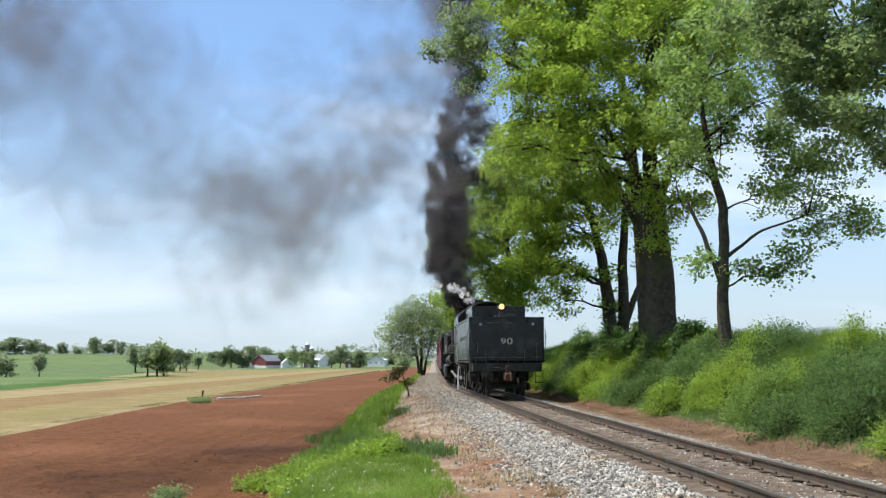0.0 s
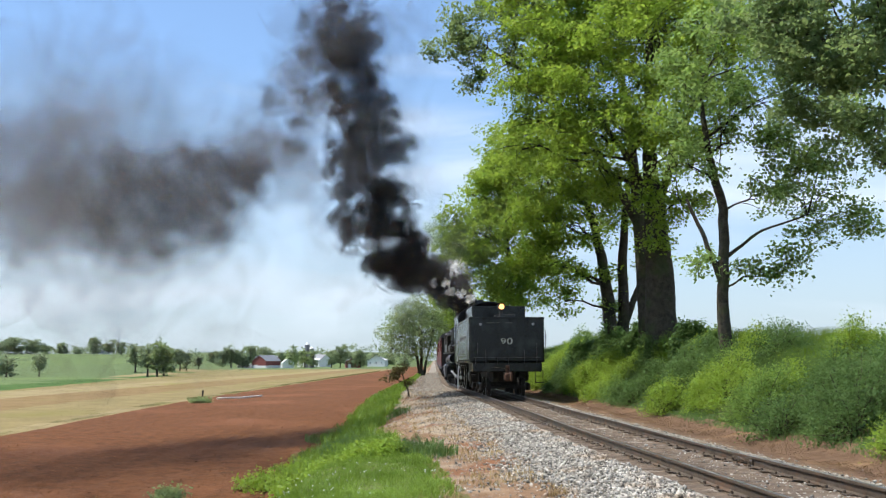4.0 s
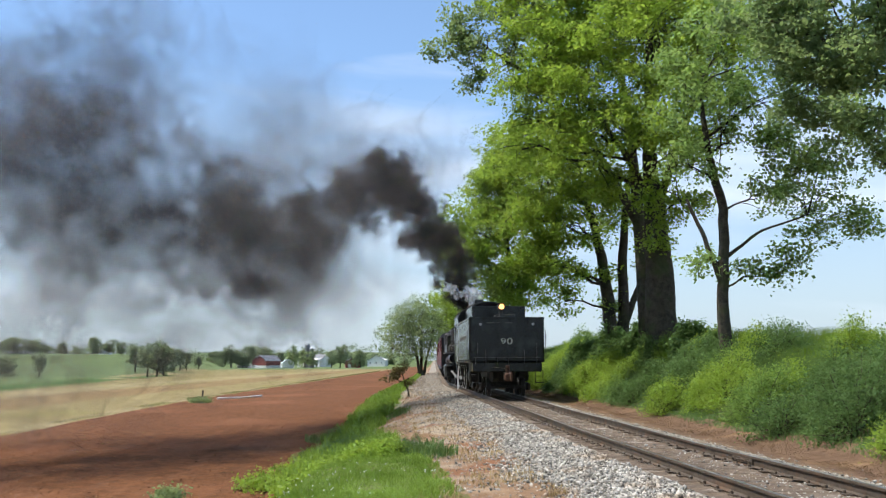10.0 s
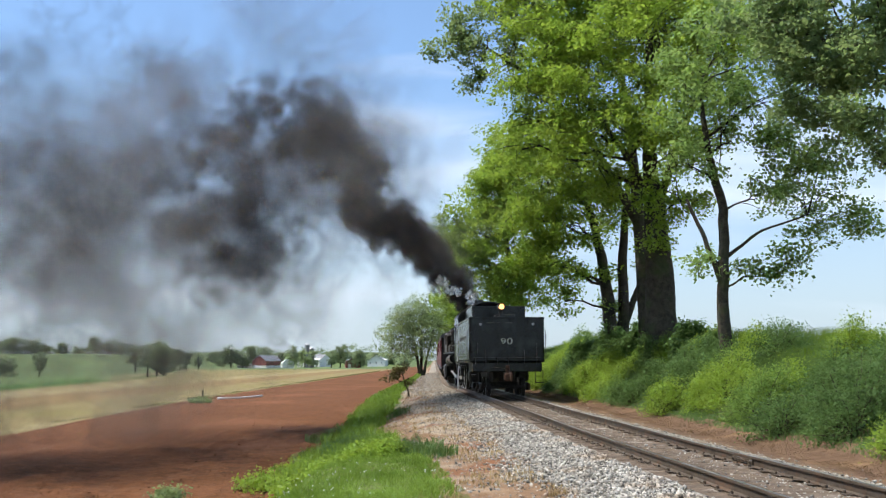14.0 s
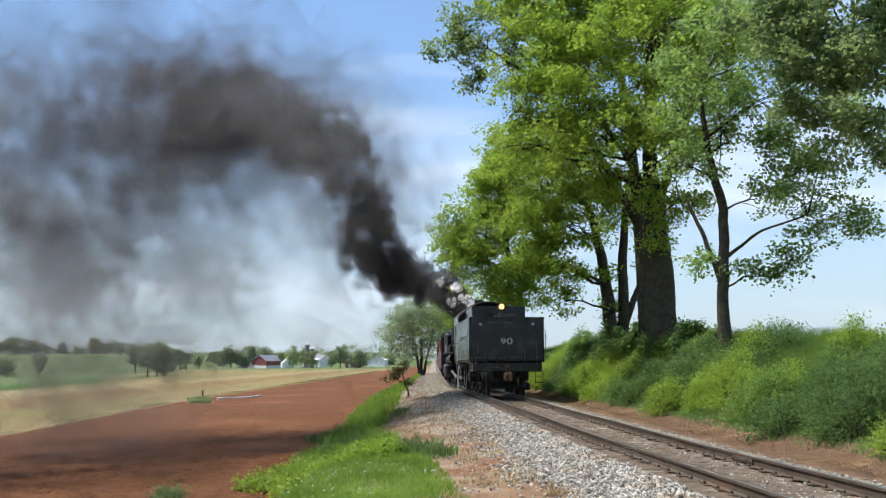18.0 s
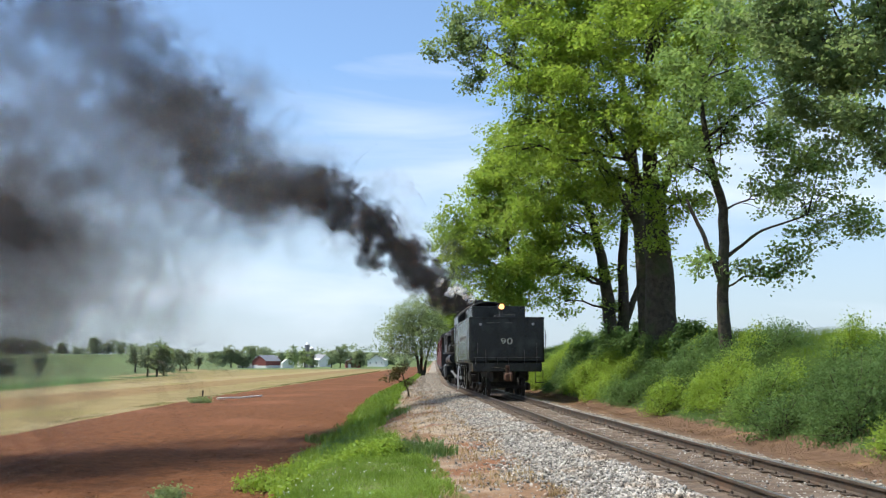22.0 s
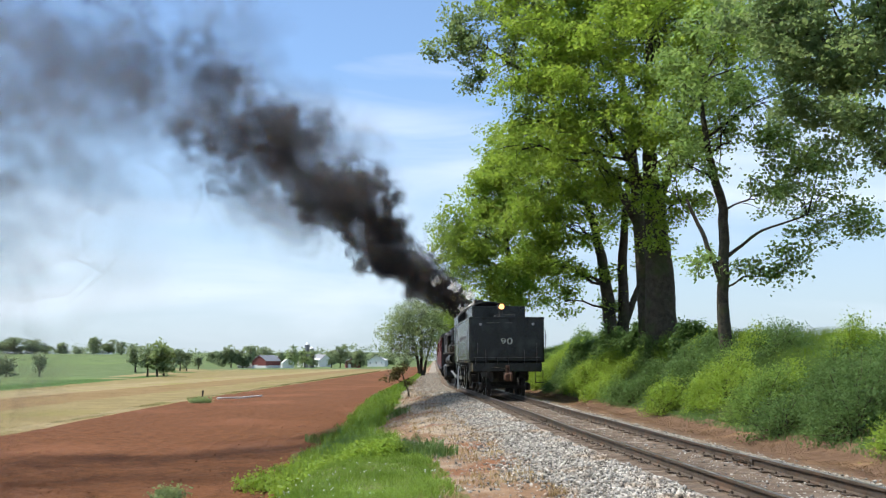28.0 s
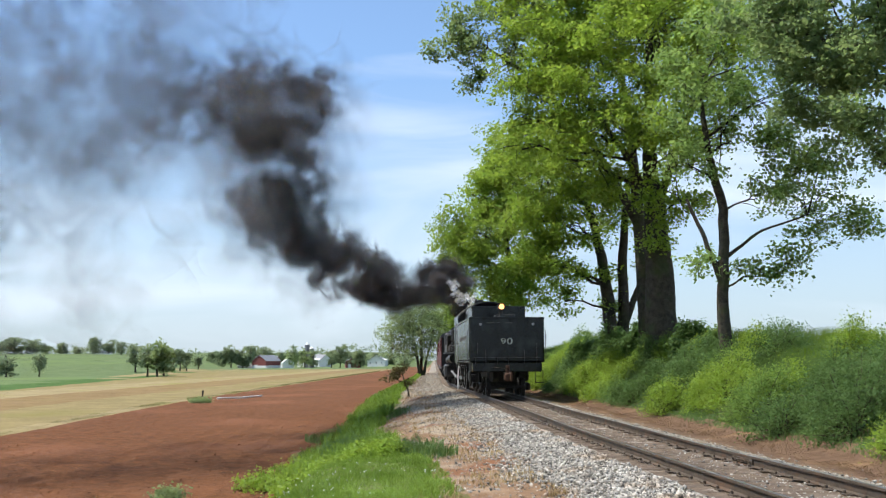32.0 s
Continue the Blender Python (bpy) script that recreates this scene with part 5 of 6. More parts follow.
    for side in (-1, 1):
        Form().box((side * 1.3, 7.8, 2.05), (0.5, 10.2, 0.05), 0.01).part("running_board", BLACK, e)
        Form().tube([(side * 1.0, 3.0, 3.25), (side * 1.0, 12.5, 3.25)], 0.022, 8).part("boiler_handrail", STEELRIM, e)
        for yp in (4.3, 5.2) if side < 0 else (4.6,):
            ap = Form().tube([(side * 1.32, yp, 2.1), (side * 1.32, yp, 2.65)], 0.23, 14).tube([(side * 1.32, yp, 2.72), (side * 1.32, yp, 3.3)], 0.2, 14)
            ap.tube([(side * 1.32, yp, 2.6), (side * 1.32, yp, 2.8)], 0.1, 10).tube([(side * 1.32, yp, 3.3), (side * 1.2, yp, 3.45), (side * 0.9, yp, 3.5)], 0.04, 8)
            ap.part("air_pump", DARKIRON, e)
        Form().tube([(side * 1.3, 10.9, 2.05), (side * 1.3, 10.9, 2.2), (side * 1.3, 10.9, 3.2), (side * 1.3, 10.9, 3.32)], [0.3, 0.27, 0.27, 0.12], 18).part("feed_heater", BLACK, e)
        Form().box((side * 1.36, 8.5, 2.6), (0.42, 0.5, 1.1), 0.06).part("mechanical_lubricator", DARKIRON, e)
        Form().box((side * 1.36, 9.6, 2.32), (0.4, 1.7, 0.5), 0.05).part("side_tool_box", BLACK, e)
        Form().box((side * 1.36, 7.0, 2.3), (0.36, 1.5, 0.42), 0.08).part("lubricator_box", DARKIRON, e)
        pipe = Form().tube([(side * 0.5, 7.4, 3.6), (side * 1.05, 7.6, 3.0), (side * 1.2, 8.0, 2.1), (side * 1.1, 8.2, 0.8)], 0.03, 6)
        pipe.tube([(side * 0.5, 9.3, 3.6), (side * 1.02, 9.3, 2.9), (side * 1.1, 9.4, 2.1), (side * 0.9, 9.5, 0.5)], 0.03, 6)
        pipe.tube([(side * 1.02, 3.0, 2.5), (side * 1.06, 8.0, 2.45), (side * 1.0, 11.0, 2.4)], 0.035, 6)
        pipe.part("sand_pipe", DARKIRON, e)
        Form().tube([(side * 1.32, 6.4, 1.7), (side * 1.32, 8.6, 1.7)], 0.24, 16).part("air_tank", BLACK, e)
        Form().box((side * 1.18, 12.2, 0.95), (0.66, 1.25, 0.8), 0.12).part("cylinder", BLACK, e)
        Form().tube([(side * 1.14, 11.5, 1.62), (side * 1.14, 12.9, 1.62)], 0.24, 16).part("valve_chest", BLACK, e)
        Form().box((side * 1.02, 6.4, 0.62), (0.07, 6.4, 0.14), 0.02).part("side_rod", STEELRIM, e, "bright steel coupling rod")
        Form().tube([(side * 1.12, 6.4, 0.6), (side * 1.12, 10.6, 0.92)], 0.06, 8).part("main_rod", STEELRIM, e)
        Form().tube([(side * 1.1, 2.4, 1.0), (side * 1.2, 2.0, 0.8), (side * 1.2, 0.4, 0.8)], 0.05, 8).part("injector_pipe", DARKIRON, e)
        st = Form().box((side * 1.42, 0.25, 0.5), (0.3, 0.3, 0.03), 0.008).box((side * 1.42, 0.25, 0.85), (0.3, 0.3, 0.03), 0.008)
        st.tube([(side * 1.55, 0.25, 1.4), (side * 1.55, 0.25, 0.48)], 0.02, 6).tube([(side * 1.3, 0.25, 1.4), (side * 1.3, 0.25, 0.48)], 0.02, 6)
        st.part("cab_step", DARKIRON, e)
        Form().box((side * 0.62, 6.8, 1.05), (0.12, 12.4, 0.5), 0.02).part("frame_plate", DARKIRON, e)
    for k in range(5):
        wheelset(e, 3.6 + 1.42 * k, 0.71, 14)
    wheelset(e, 11.6, 0.42, 10)
    Form().box((0, 13.3, 0.95), (2.7, 0.3, 0.4), 0.03).part("pilot_beam", BLACK, e)


def build_coaches():
    c = holder("passenger_coach", on_track(74.0))
    tagged(c, "dark red wooden passenger coach with a row of windows", "railway coach", "coaches of the train")
    L, W = 17.6, 1.36
    for side in (-1, 1):
        x = side * W
        Form().box((x, 0, 1.72), (0.07, L, 1.1), 0.01).part("side_panel", COACHRED, c)
        Form().box((x, 0, 3.1), (0.07, L, 0.16), 0.01).part("letter_board", COACHRED, c)
        for k in range(15):
            Form().box((x, -L / 2 + 0.35 + k * (L - 0.7) / 14, 2.64), (0.07, 0.34 if k % 14 else 0.7, 0.76), 0.008).part("window_pier", COACHRED, c)
        for k in range(14):
            y = -L / 2 + 0.35 + (k + 0.5) * (L - 0.7) / 14
            w = Form().box((x, y, 2.3), (0.05, 0.9, 0.05), 0.006).box((x, y, 2.99), (0.05, 0.9, 0.05), 0.006).box((x, y, 2.64), (0.05, 0.9, 0.04), 0.006)
            w = w.part("coach_window", COACHRED, c)
            Form().box((x * 0.99, y, 2.64), (0.014, 0.88, 0.68), 0.002).part("pane", DARKGLASS, w)
        Form().box((side * (W + 0.05), 0, 1.18), (0.06, L, 0.08), 0.01).part("sill_rail", BLACK, c)
        Form().tube([(side * 0.9, -4.4, 0.55), (side * 0.9, 4.4, 0.55)], 0.03, 6).part("truss_rod", DARKIRON, c)
    for y in (-L / 2, L / 2):
        Form().box((0, y, 2.2), (2 * W, 0.08, 2.0), 0.01).part("end_wall", BLACK, c)
        Form().box((0, y + math.copysign(0.45, y), 1.08), (2.8, 0.9, 0.12), 0.02).part("platform", BLACK, c)
    Form().box((0, 0, 1.08), (2.8, L, 0.2), 0.02).part("floor_frame", BLACK, c)
    arc = [(1.46 * math.cos(math.pi * i / 12), 3.16 + 0.42 * math.sin(math.pi * i / 12)) for i in range(13)]
    Form().sweep(arc, -L / 2 - 0.8, L / 2 + 0.8).part("roof", ROOFGREY, c, smooth=True)
    cl = Form().sweep([(0.7, 3.45), (0.7, 3.75), (0.5, 3.85), (-0.5, 3.85), (-0.7, 3.75), (-0.7, 3.45)], -L / 2 - 0.2, L / 2 + 0.2)
    cl.part("clerestory", ROOFGREY, c)
    for y in (-L / 2 + 2.4, L / 2 - 2.4):
        truck(c, y, 0.42, 2.0)
    for k in range(1, 5):
        copy_thing(c, on_track(74.0 + 19.6 * k))


build_tender()
build_locomotive()
build_coaches()


# ---- the far side of the fields ----
def far_tree(name, x, y, width, height, leaf, seed, label, trunk=0.25, group="distant trees", full=1.0):
    z = float(ground_z(x, y))
    r = np.random.default_rng(seed)
    stems = [[(x, y, z - 0.3, 0.03 * height), (x + r.normal(0, 0.2), y, z + height * 0.4, 0.022 * height), (x + r.normal(0, 0.3), y, z + height * 0.8, 0.008 * height)]]
    lobes = []
    for _ in range(11):
        a, q = r.uniform(0, 6.28), r.uniform(0.15, 0.62)
        h = r.uniform(trunk + 0.08, 0.86)
        k = math.sin(math.pi * min(1, (h - trunk) / (1.02 - trunk)) ** 0.8) * 0.5 + 0.5
        lobes.append((x + math.cos(a) * q * width / 2 * k, y + math.sin(a) * q * width / 2 * k, z + h * height, width * r.uniform(0.2, 0.3), min(1.0, height / width * 0.8), 1.0))
    big = max(width, height)
    root = tree(name, (x, y, z), stems, lobes, leaf, seed, 0.06 * big, 2.2, 11.0 / (big * big) * 2.2 * full, label, 8, spread=0.055 * big, group=group, near=False)
    return root


def cottage(name, x, y, w, d, eaves, ridge, wall, roof, label, turn=0.0, gambrel=False, cat="farm building", plinth=None, windows=0, doors=0):
    z = float(ground_z(x, y)) - 0.2
    h = holder(name, pose(x, y, z, 0, 0, turn))
    if gambrel:
        prof = [(w / 2 + 0.3, eaves - 0.2), (w * 0.33, eaves + (ridge - eaves) * 0.66), (0, ridge), (-w * 0.33, eaves + (ridge - eaves) * 0.66), (-w / 2 - 0.3, eaves - 0.2)]
    else:
        prof = [(w / 2 + 0.3, eaves - 0.2), (0, ridge), (-w / 2 - 0.3, eaves - 0.2)]
    gable = [(w / 2, 0), (w / 2, eaves)] + [(px * 0.97, pz - 0.12) for px, pz in prof[1:-1]] + [(-w / 2, eaves), (-w / 2, 0)]
    Form().sweep(gable, -d / 2, d / 2).part("wall", wall, h)
    under = [(px, pz - 0.16) for px, pz in prof][::-1]
    Form().sweep(prof + under, -d / 2 - 0.4, d / 2 + 0.4).part("roof", roof, h)
    if plinth:
        Form().box((0, 0, 0.9), (w + 0.1, d + 0.1, 1.8), 0.02).part("stone_base", plinth, h)
    for k in range(windows):
        px = -w / 2 + (k + 0.5) * w / windows
        fr = Form().box((px, -d / 2 - 0.03, eaves * 0.6), (0.95, 0.08, 1.3), 0.01).part("window", WHITEPAINT, h)
        Form().box((px, -d / 2 - 0.075, eaves * 0.6), (0.75, 0.02, 1.1), 0.004).part("pane", DARKGLASS, fr)
    for k in range(doors):
        Form().box((-w / 4 + k * w / 2, -d / 2 - 0.09, 1.2), (1.8, 0.08, 2.2), 0.01).part("door", WHITEPAINT, h)
    return tagged(h, label, cat)


cottage("barn", -103.5, 560, 9.5, 15, 4.6, 7.8, BARNRED, ROOFMETAL, "red gabled barn with a white base at the farmstead", -24, False, "barn", WHITEPAINT, 0, 1)
cottage("barn_annex", -108, 585, 12, 14, 4.5, 7.5, BARNRED, ROOFMETAL, "grey-roofed red barn wing beside the barn", 80, False, "barn", WHITEPAINT)
cottage("white_barn", -89.5, 548, 6.6, 10, 3.4, 5.6, WHITEPAINT, ROOFWHITE, "white gabled barn in the farmstead", 15, False, "barn", None, 0, 1)
cottage("white_shed", -116, 560, 10, 6, 1.8, 3.0, WHITEPAINT, ROOFWHITE, "low white-roofed shed beside the barn", 84, False, "shed")
cottage("far_house", -56, 590, 9, 9, 4.0, 6.6, BARNRED, ROOFMETAL, "small red house among the far trees", 10, False, "house", None, 2, 1)
cottage("cream_house", -44, 640, 12, 9, 4.5, 7.5, WHITEPAINT, ROOFMETAL, "pale two-storey farmhouse among trees", -10, False, "house", None, 3, 1)
cottage("grey_barn", -86, 640, 14, 18, 4.8, 8.4, WHITEPAINT, ROOFMETAL, "distant white barn with grey roof", 60, False, "barn", None, 0, 1)
cottage("white_arch_barn", -104.5, 800, 11, 12, 2.4, 5.0, WHITEPAINT, ROOFMETAL, "small white barn with a rounded roof on the rise", 5, True, "barn", None, 0, 1)
cottage("hill_house", -200, 560, 12, 9, 4.0, 7.0, WHITEPAINT, ROOFMETAL, "white house on the crest of the hill", 20, False, "house", None, 3, 1)
cottage("hill_shed", -150, 520, 10, 8, 3.2, 5.4, WHITEPAINT, ROOFMETAL, "white shed on the crest of the hill", -15, False, "shed", None, 2, 0)

zs = float(ground_z(-88, 570))
silo = holder("silo", pose(-84, 590, zs))
Form().tube([(0, 0, 0), (0, 0, 14.0)], 1.6, 20).part("wall", SILO, silo)
for q in range(9):
    Form().ring((0, 0, 1.0 + 1.5 * q), (0, 0, 1), 1.64, 1.5, 0.1, 20).part("hoop", ROOFMETAL, silo)
Form().tube([(0, 0, 14.0), (0, 0, 14.9), (0, 0, 15.6)], [1.65, 1.2, 0.2], 20).part("dome", ROOFWHITE, silo)
tagged(silo, "grey concrete silo with a pale domed cap", "silo")
silo_low = copy_thing(silo, pose(-81.0, 588, zs - 2.6))
silo_low["label"] = "shorter grey silo with a white cap"

FAR = "dull green broad-leaved tree in the distant farmland, haze painted into its leaves"
r = np.random.default_rng(70)
# (x in thousandths of the distance, distance, width, height)
spots = [(-457, 205, 4.4, 6.0), (-468, 215, 5.0, 6.2), (-422, 205, 3.2, 5.1), (-449, 430, 10, 7.4), (-431, 430, 9, 7.0), (-463, 425, 9, 6.0), (-416, 440, 7, 5.0), (-400, 440, 7, 5.0), (-383, 440, 5, 3.2),
         (-365, 420, 7.5, 7.0), (-351, 420, 7.0, 6.4), (-337, 400, 5.0, 5.2), (-322, 240, 4.4, 7.0), (-309, 205, 3.4, 6.9), (-299, 205, 5.2, 7.6), (-292, 207, 3.8, 6.6), (-283, 260, 4.2, 5.8), (-275, 270, 2.2, 6.4),
         (-268, 275, 3.0, 5.6), (-256, 300, 3.8, 5.2), (-222, 550, 13, 13), (-210, 555, 11, 12), (-231, 548, 8, 10), (-187, 590, 13, 17), (-202, 580, 8, 14), (-195, 600, 9, 13), (-158, 545, 7.5, 12), (-145, 560, 8.5, 12.5),
         (-136, 580, 4.5, 11), (-108, 560, 12, 13.5), (-117, 575, 6, 9.5), (-87, 575, 11, 11.5), (-95, 585, 6, 9.5), (-70, 640, 8, 10), (-125, 640, 9, 8), (-77, 650, 6, 8), (-56, 680, 10, 8), (-41, 640, 8, 8), (-170, 640, 10, 10),
         (-240, 700, 12, 9), (-150, 700, 12, 8), (-100, 720, 12, 8)]
for i, (u, dist, w, h) in enumerate(spots):
    bright = u in (-299, -292, -158, -145)
    far_tree("far_tree", u * dist / 1000, dist, w, h, LEAF_GREY if bright else LEAF_FAR_HAZED, 500 + i, "brighter green tree in the distant farmland" if bright else FAR,
             0.2 if u in (-309, -299, -322, -256) else 0.04 + 0.04 * (i % 3), full=0.85)

# woods on the skyline, one mass each
def wood_belt(name, x0, x1, y, h, seed, label):
    r = np.random.default_rng(seed)
    n = int(abs(x1 - x0) / 2.2)
    x = r.uniform(x0, x1, n)
    yy = y + r.uniform(-12, 12, n)
    z = ground_z(x, yy) + h * r.uniform(0.15, 1.0, n) * (0.75 + 0.25 * np.sin(x / 23.0))
    v, f = leaf_arrays(r, np.stack([x, yy, z], axis=1), 24, 1.7, 1.5)
    # the woods look hazy only through their paled leaf colour
    tagged(link_mesh(name, v, f, LEAF_FAR_HAZED), label, "woods", kind="stuff")


wood_belt("far_wood", -720, -330, 1150, 13, 81, "belt of woodland on the far skyline, haze painted into its leaves")
wood_belt("far_hedge", -330, 60, 760, 9, 82, "far hedgerow with scattered trees, haze painted into the leaves")
wood_belt("valley_wood", -90, 40, 900, 12, 83, "trees beyond the railway line, haze painted into their leaves")

# a pale irrigation pipe lying at the margin of the ploughed soil
pipe = Form().tube([(-16.6, 70.5, float(ground_z(-16.6, 70.5)) + 0.16), (-15.4, 73.0, float(ground_z(-15.4, 73.0)) + 0.14), (-14.3, 75.5, float(ground_z(-14.3, 75.5)) + 0.16)], 0.07, 10).part("field_pipe", WHITEPAINT)
tagged(pipe, "long pale pipe lying at the edge of the ploughed soil", "pipe")
stake = Form().tube([(-17.1, 68, float(ground_z(-17.1, 68)) - 0.1), (-17.05, 68, float(ground_z(-17.1, 68)) + 0.85)], [0.05, 0.06], 8).part("dark_stake", TWIG)
tagged(stake, "short dark stake standing among weeds", "stake")
# a dead branch at the foot of the bank
bough = Form().tube([(8.4, 18.2, float(ground_z(8.4, 18.2)) + 0.06), (9.0, 18.0, float(ground_z(9.0, 18.0)) + 0.16), (9.8, 17.9, float(ground_z(9.8, 17.9)) + 0.1)], [0.03, 0.025, 0.012], 6).part("dead_branch", DEADWOOD)
tagged(bough, "bare grey dead branch lying on the bank", "branch")


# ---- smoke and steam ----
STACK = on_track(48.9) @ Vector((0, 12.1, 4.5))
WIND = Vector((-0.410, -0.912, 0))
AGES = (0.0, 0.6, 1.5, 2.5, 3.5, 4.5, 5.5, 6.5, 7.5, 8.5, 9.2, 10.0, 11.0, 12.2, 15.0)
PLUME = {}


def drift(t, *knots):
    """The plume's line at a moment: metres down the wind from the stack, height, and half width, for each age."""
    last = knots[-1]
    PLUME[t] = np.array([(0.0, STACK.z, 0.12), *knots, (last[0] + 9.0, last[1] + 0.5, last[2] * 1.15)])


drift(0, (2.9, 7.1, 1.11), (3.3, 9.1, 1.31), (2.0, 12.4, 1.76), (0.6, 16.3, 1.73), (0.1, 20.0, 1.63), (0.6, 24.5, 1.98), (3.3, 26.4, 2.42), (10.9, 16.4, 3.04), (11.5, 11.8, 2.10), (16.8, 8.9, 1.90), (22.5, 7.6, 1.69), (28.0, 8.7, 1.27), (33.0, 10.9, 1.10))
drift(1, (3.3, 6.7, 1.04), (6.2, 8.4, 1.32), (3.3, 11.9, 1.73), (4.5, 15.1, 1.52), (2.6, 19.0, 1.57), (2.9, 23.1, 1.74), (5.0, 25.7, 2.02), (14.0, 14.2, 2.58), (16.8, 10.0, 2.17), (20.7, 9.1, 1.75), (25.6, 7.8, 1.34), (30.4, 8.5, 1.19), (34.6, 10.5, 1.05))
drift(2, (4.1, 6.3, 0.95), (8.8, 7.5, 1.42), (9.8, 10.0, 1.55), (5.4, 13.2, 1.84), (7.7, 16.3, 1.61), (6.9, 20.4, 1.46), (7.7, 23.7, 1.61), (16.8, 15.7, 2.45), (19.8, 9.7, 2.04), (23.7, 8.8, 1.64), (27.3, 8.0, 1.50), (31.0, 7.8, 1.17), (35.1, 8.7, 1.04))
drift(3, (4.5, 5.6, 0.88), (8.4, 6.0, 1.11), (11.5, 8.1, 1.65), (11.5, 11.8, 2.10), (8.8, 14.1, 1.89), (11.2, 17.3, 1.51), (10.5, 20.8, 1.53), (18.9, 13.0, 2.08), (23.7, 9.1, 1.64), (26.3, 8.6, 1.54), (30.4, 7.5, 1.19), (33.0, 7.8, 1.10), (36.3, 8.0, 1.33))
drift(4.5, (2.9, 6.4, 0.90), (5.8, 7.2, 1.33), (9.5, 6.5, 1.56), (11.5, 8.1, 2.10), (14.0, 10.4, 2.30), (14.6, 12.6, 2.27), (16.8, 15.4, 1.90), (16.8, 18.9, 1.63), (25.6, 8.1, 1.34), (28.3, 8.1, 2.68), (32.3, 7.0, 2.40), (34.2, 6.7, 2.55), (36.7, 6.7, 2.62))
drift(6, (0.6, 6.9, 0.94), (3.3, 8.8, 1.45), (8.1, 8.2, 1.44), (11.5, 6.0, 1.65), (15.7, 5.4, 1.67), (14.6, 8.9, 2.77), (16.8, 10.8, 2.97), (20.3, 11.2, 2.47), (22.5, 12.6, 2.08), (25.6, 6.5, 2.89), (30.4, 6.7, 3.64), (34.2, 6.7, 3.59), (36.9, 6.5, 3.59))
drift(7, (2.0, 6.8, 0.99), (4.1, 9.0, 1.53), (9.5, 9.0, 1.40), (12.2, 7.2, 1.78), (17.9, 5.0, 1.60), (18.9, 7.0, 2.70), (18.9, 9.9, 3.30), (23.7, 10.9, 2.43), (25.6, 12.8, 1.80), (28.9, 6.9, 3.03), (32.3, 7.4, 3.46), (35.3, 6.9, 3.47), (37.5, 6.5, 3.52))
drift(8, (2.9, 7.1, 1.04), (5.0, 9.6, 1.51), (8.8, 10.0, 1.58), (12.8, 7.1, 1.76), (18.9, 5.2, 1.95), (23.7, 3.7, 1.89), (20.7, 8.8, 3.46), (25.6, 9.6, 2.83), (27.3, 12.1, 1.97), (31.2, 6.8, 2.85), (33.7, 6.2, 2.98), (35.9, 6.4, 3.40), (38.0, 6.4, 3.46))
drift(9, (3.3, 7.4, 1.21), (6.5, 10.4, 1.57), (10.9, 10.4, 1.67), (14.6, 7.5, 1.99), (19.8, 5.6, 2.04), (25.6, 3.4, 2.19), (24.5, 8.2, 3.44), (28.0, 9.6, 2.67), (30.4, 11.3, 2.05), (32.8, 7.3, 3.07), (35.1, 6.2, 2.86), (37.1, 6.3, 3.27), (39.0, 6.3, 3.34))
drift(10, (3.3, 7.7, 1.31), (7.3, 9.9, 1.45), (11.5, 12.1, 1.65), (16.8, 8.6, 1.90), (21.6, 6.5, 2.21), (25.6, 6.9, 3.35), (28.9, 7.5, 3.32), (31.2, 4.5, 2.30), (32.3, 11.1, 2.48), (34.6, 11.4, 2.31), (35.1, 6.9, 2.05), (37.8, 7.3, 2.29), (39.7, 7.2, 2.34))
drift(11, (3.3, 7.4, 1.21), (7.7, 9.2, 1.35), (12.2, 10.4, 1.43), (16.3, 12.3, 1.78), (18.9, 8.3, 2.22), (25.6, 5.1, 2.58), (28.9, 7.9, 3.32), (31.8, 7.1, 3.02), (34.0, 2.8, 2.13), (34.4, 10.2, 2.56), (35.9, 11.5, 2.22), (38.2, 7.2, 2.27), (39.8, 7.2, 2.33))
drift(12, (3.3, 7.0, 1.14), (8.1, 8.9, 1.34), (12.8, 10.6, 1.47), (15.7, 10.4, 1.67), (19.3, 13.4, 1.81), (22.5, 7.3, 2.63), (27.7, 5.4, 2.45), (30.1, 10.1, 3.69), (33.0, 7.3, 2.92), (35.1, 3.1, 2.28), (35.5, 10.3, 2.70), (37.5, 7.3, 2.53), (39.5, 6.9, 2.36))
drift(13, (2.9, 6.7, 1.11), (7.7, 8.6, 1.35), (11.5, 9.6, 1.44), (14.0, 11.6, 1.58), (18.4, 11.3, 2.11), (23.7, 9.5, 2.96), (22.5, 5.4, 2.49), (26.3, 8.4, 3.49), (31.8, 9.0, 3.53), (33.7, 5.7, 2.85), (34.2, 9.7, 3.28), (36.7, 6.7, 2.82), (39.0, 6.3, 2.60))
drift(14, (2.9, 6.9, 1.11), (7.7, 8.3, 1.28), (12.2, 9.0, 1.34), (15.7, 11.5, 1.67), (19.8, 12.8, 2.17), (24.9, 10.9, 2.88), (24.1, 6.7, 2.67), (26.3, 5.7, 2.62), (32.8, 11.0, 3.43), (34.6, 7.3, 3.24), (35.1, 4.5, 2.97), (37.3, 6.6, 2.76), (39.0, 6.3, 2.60))
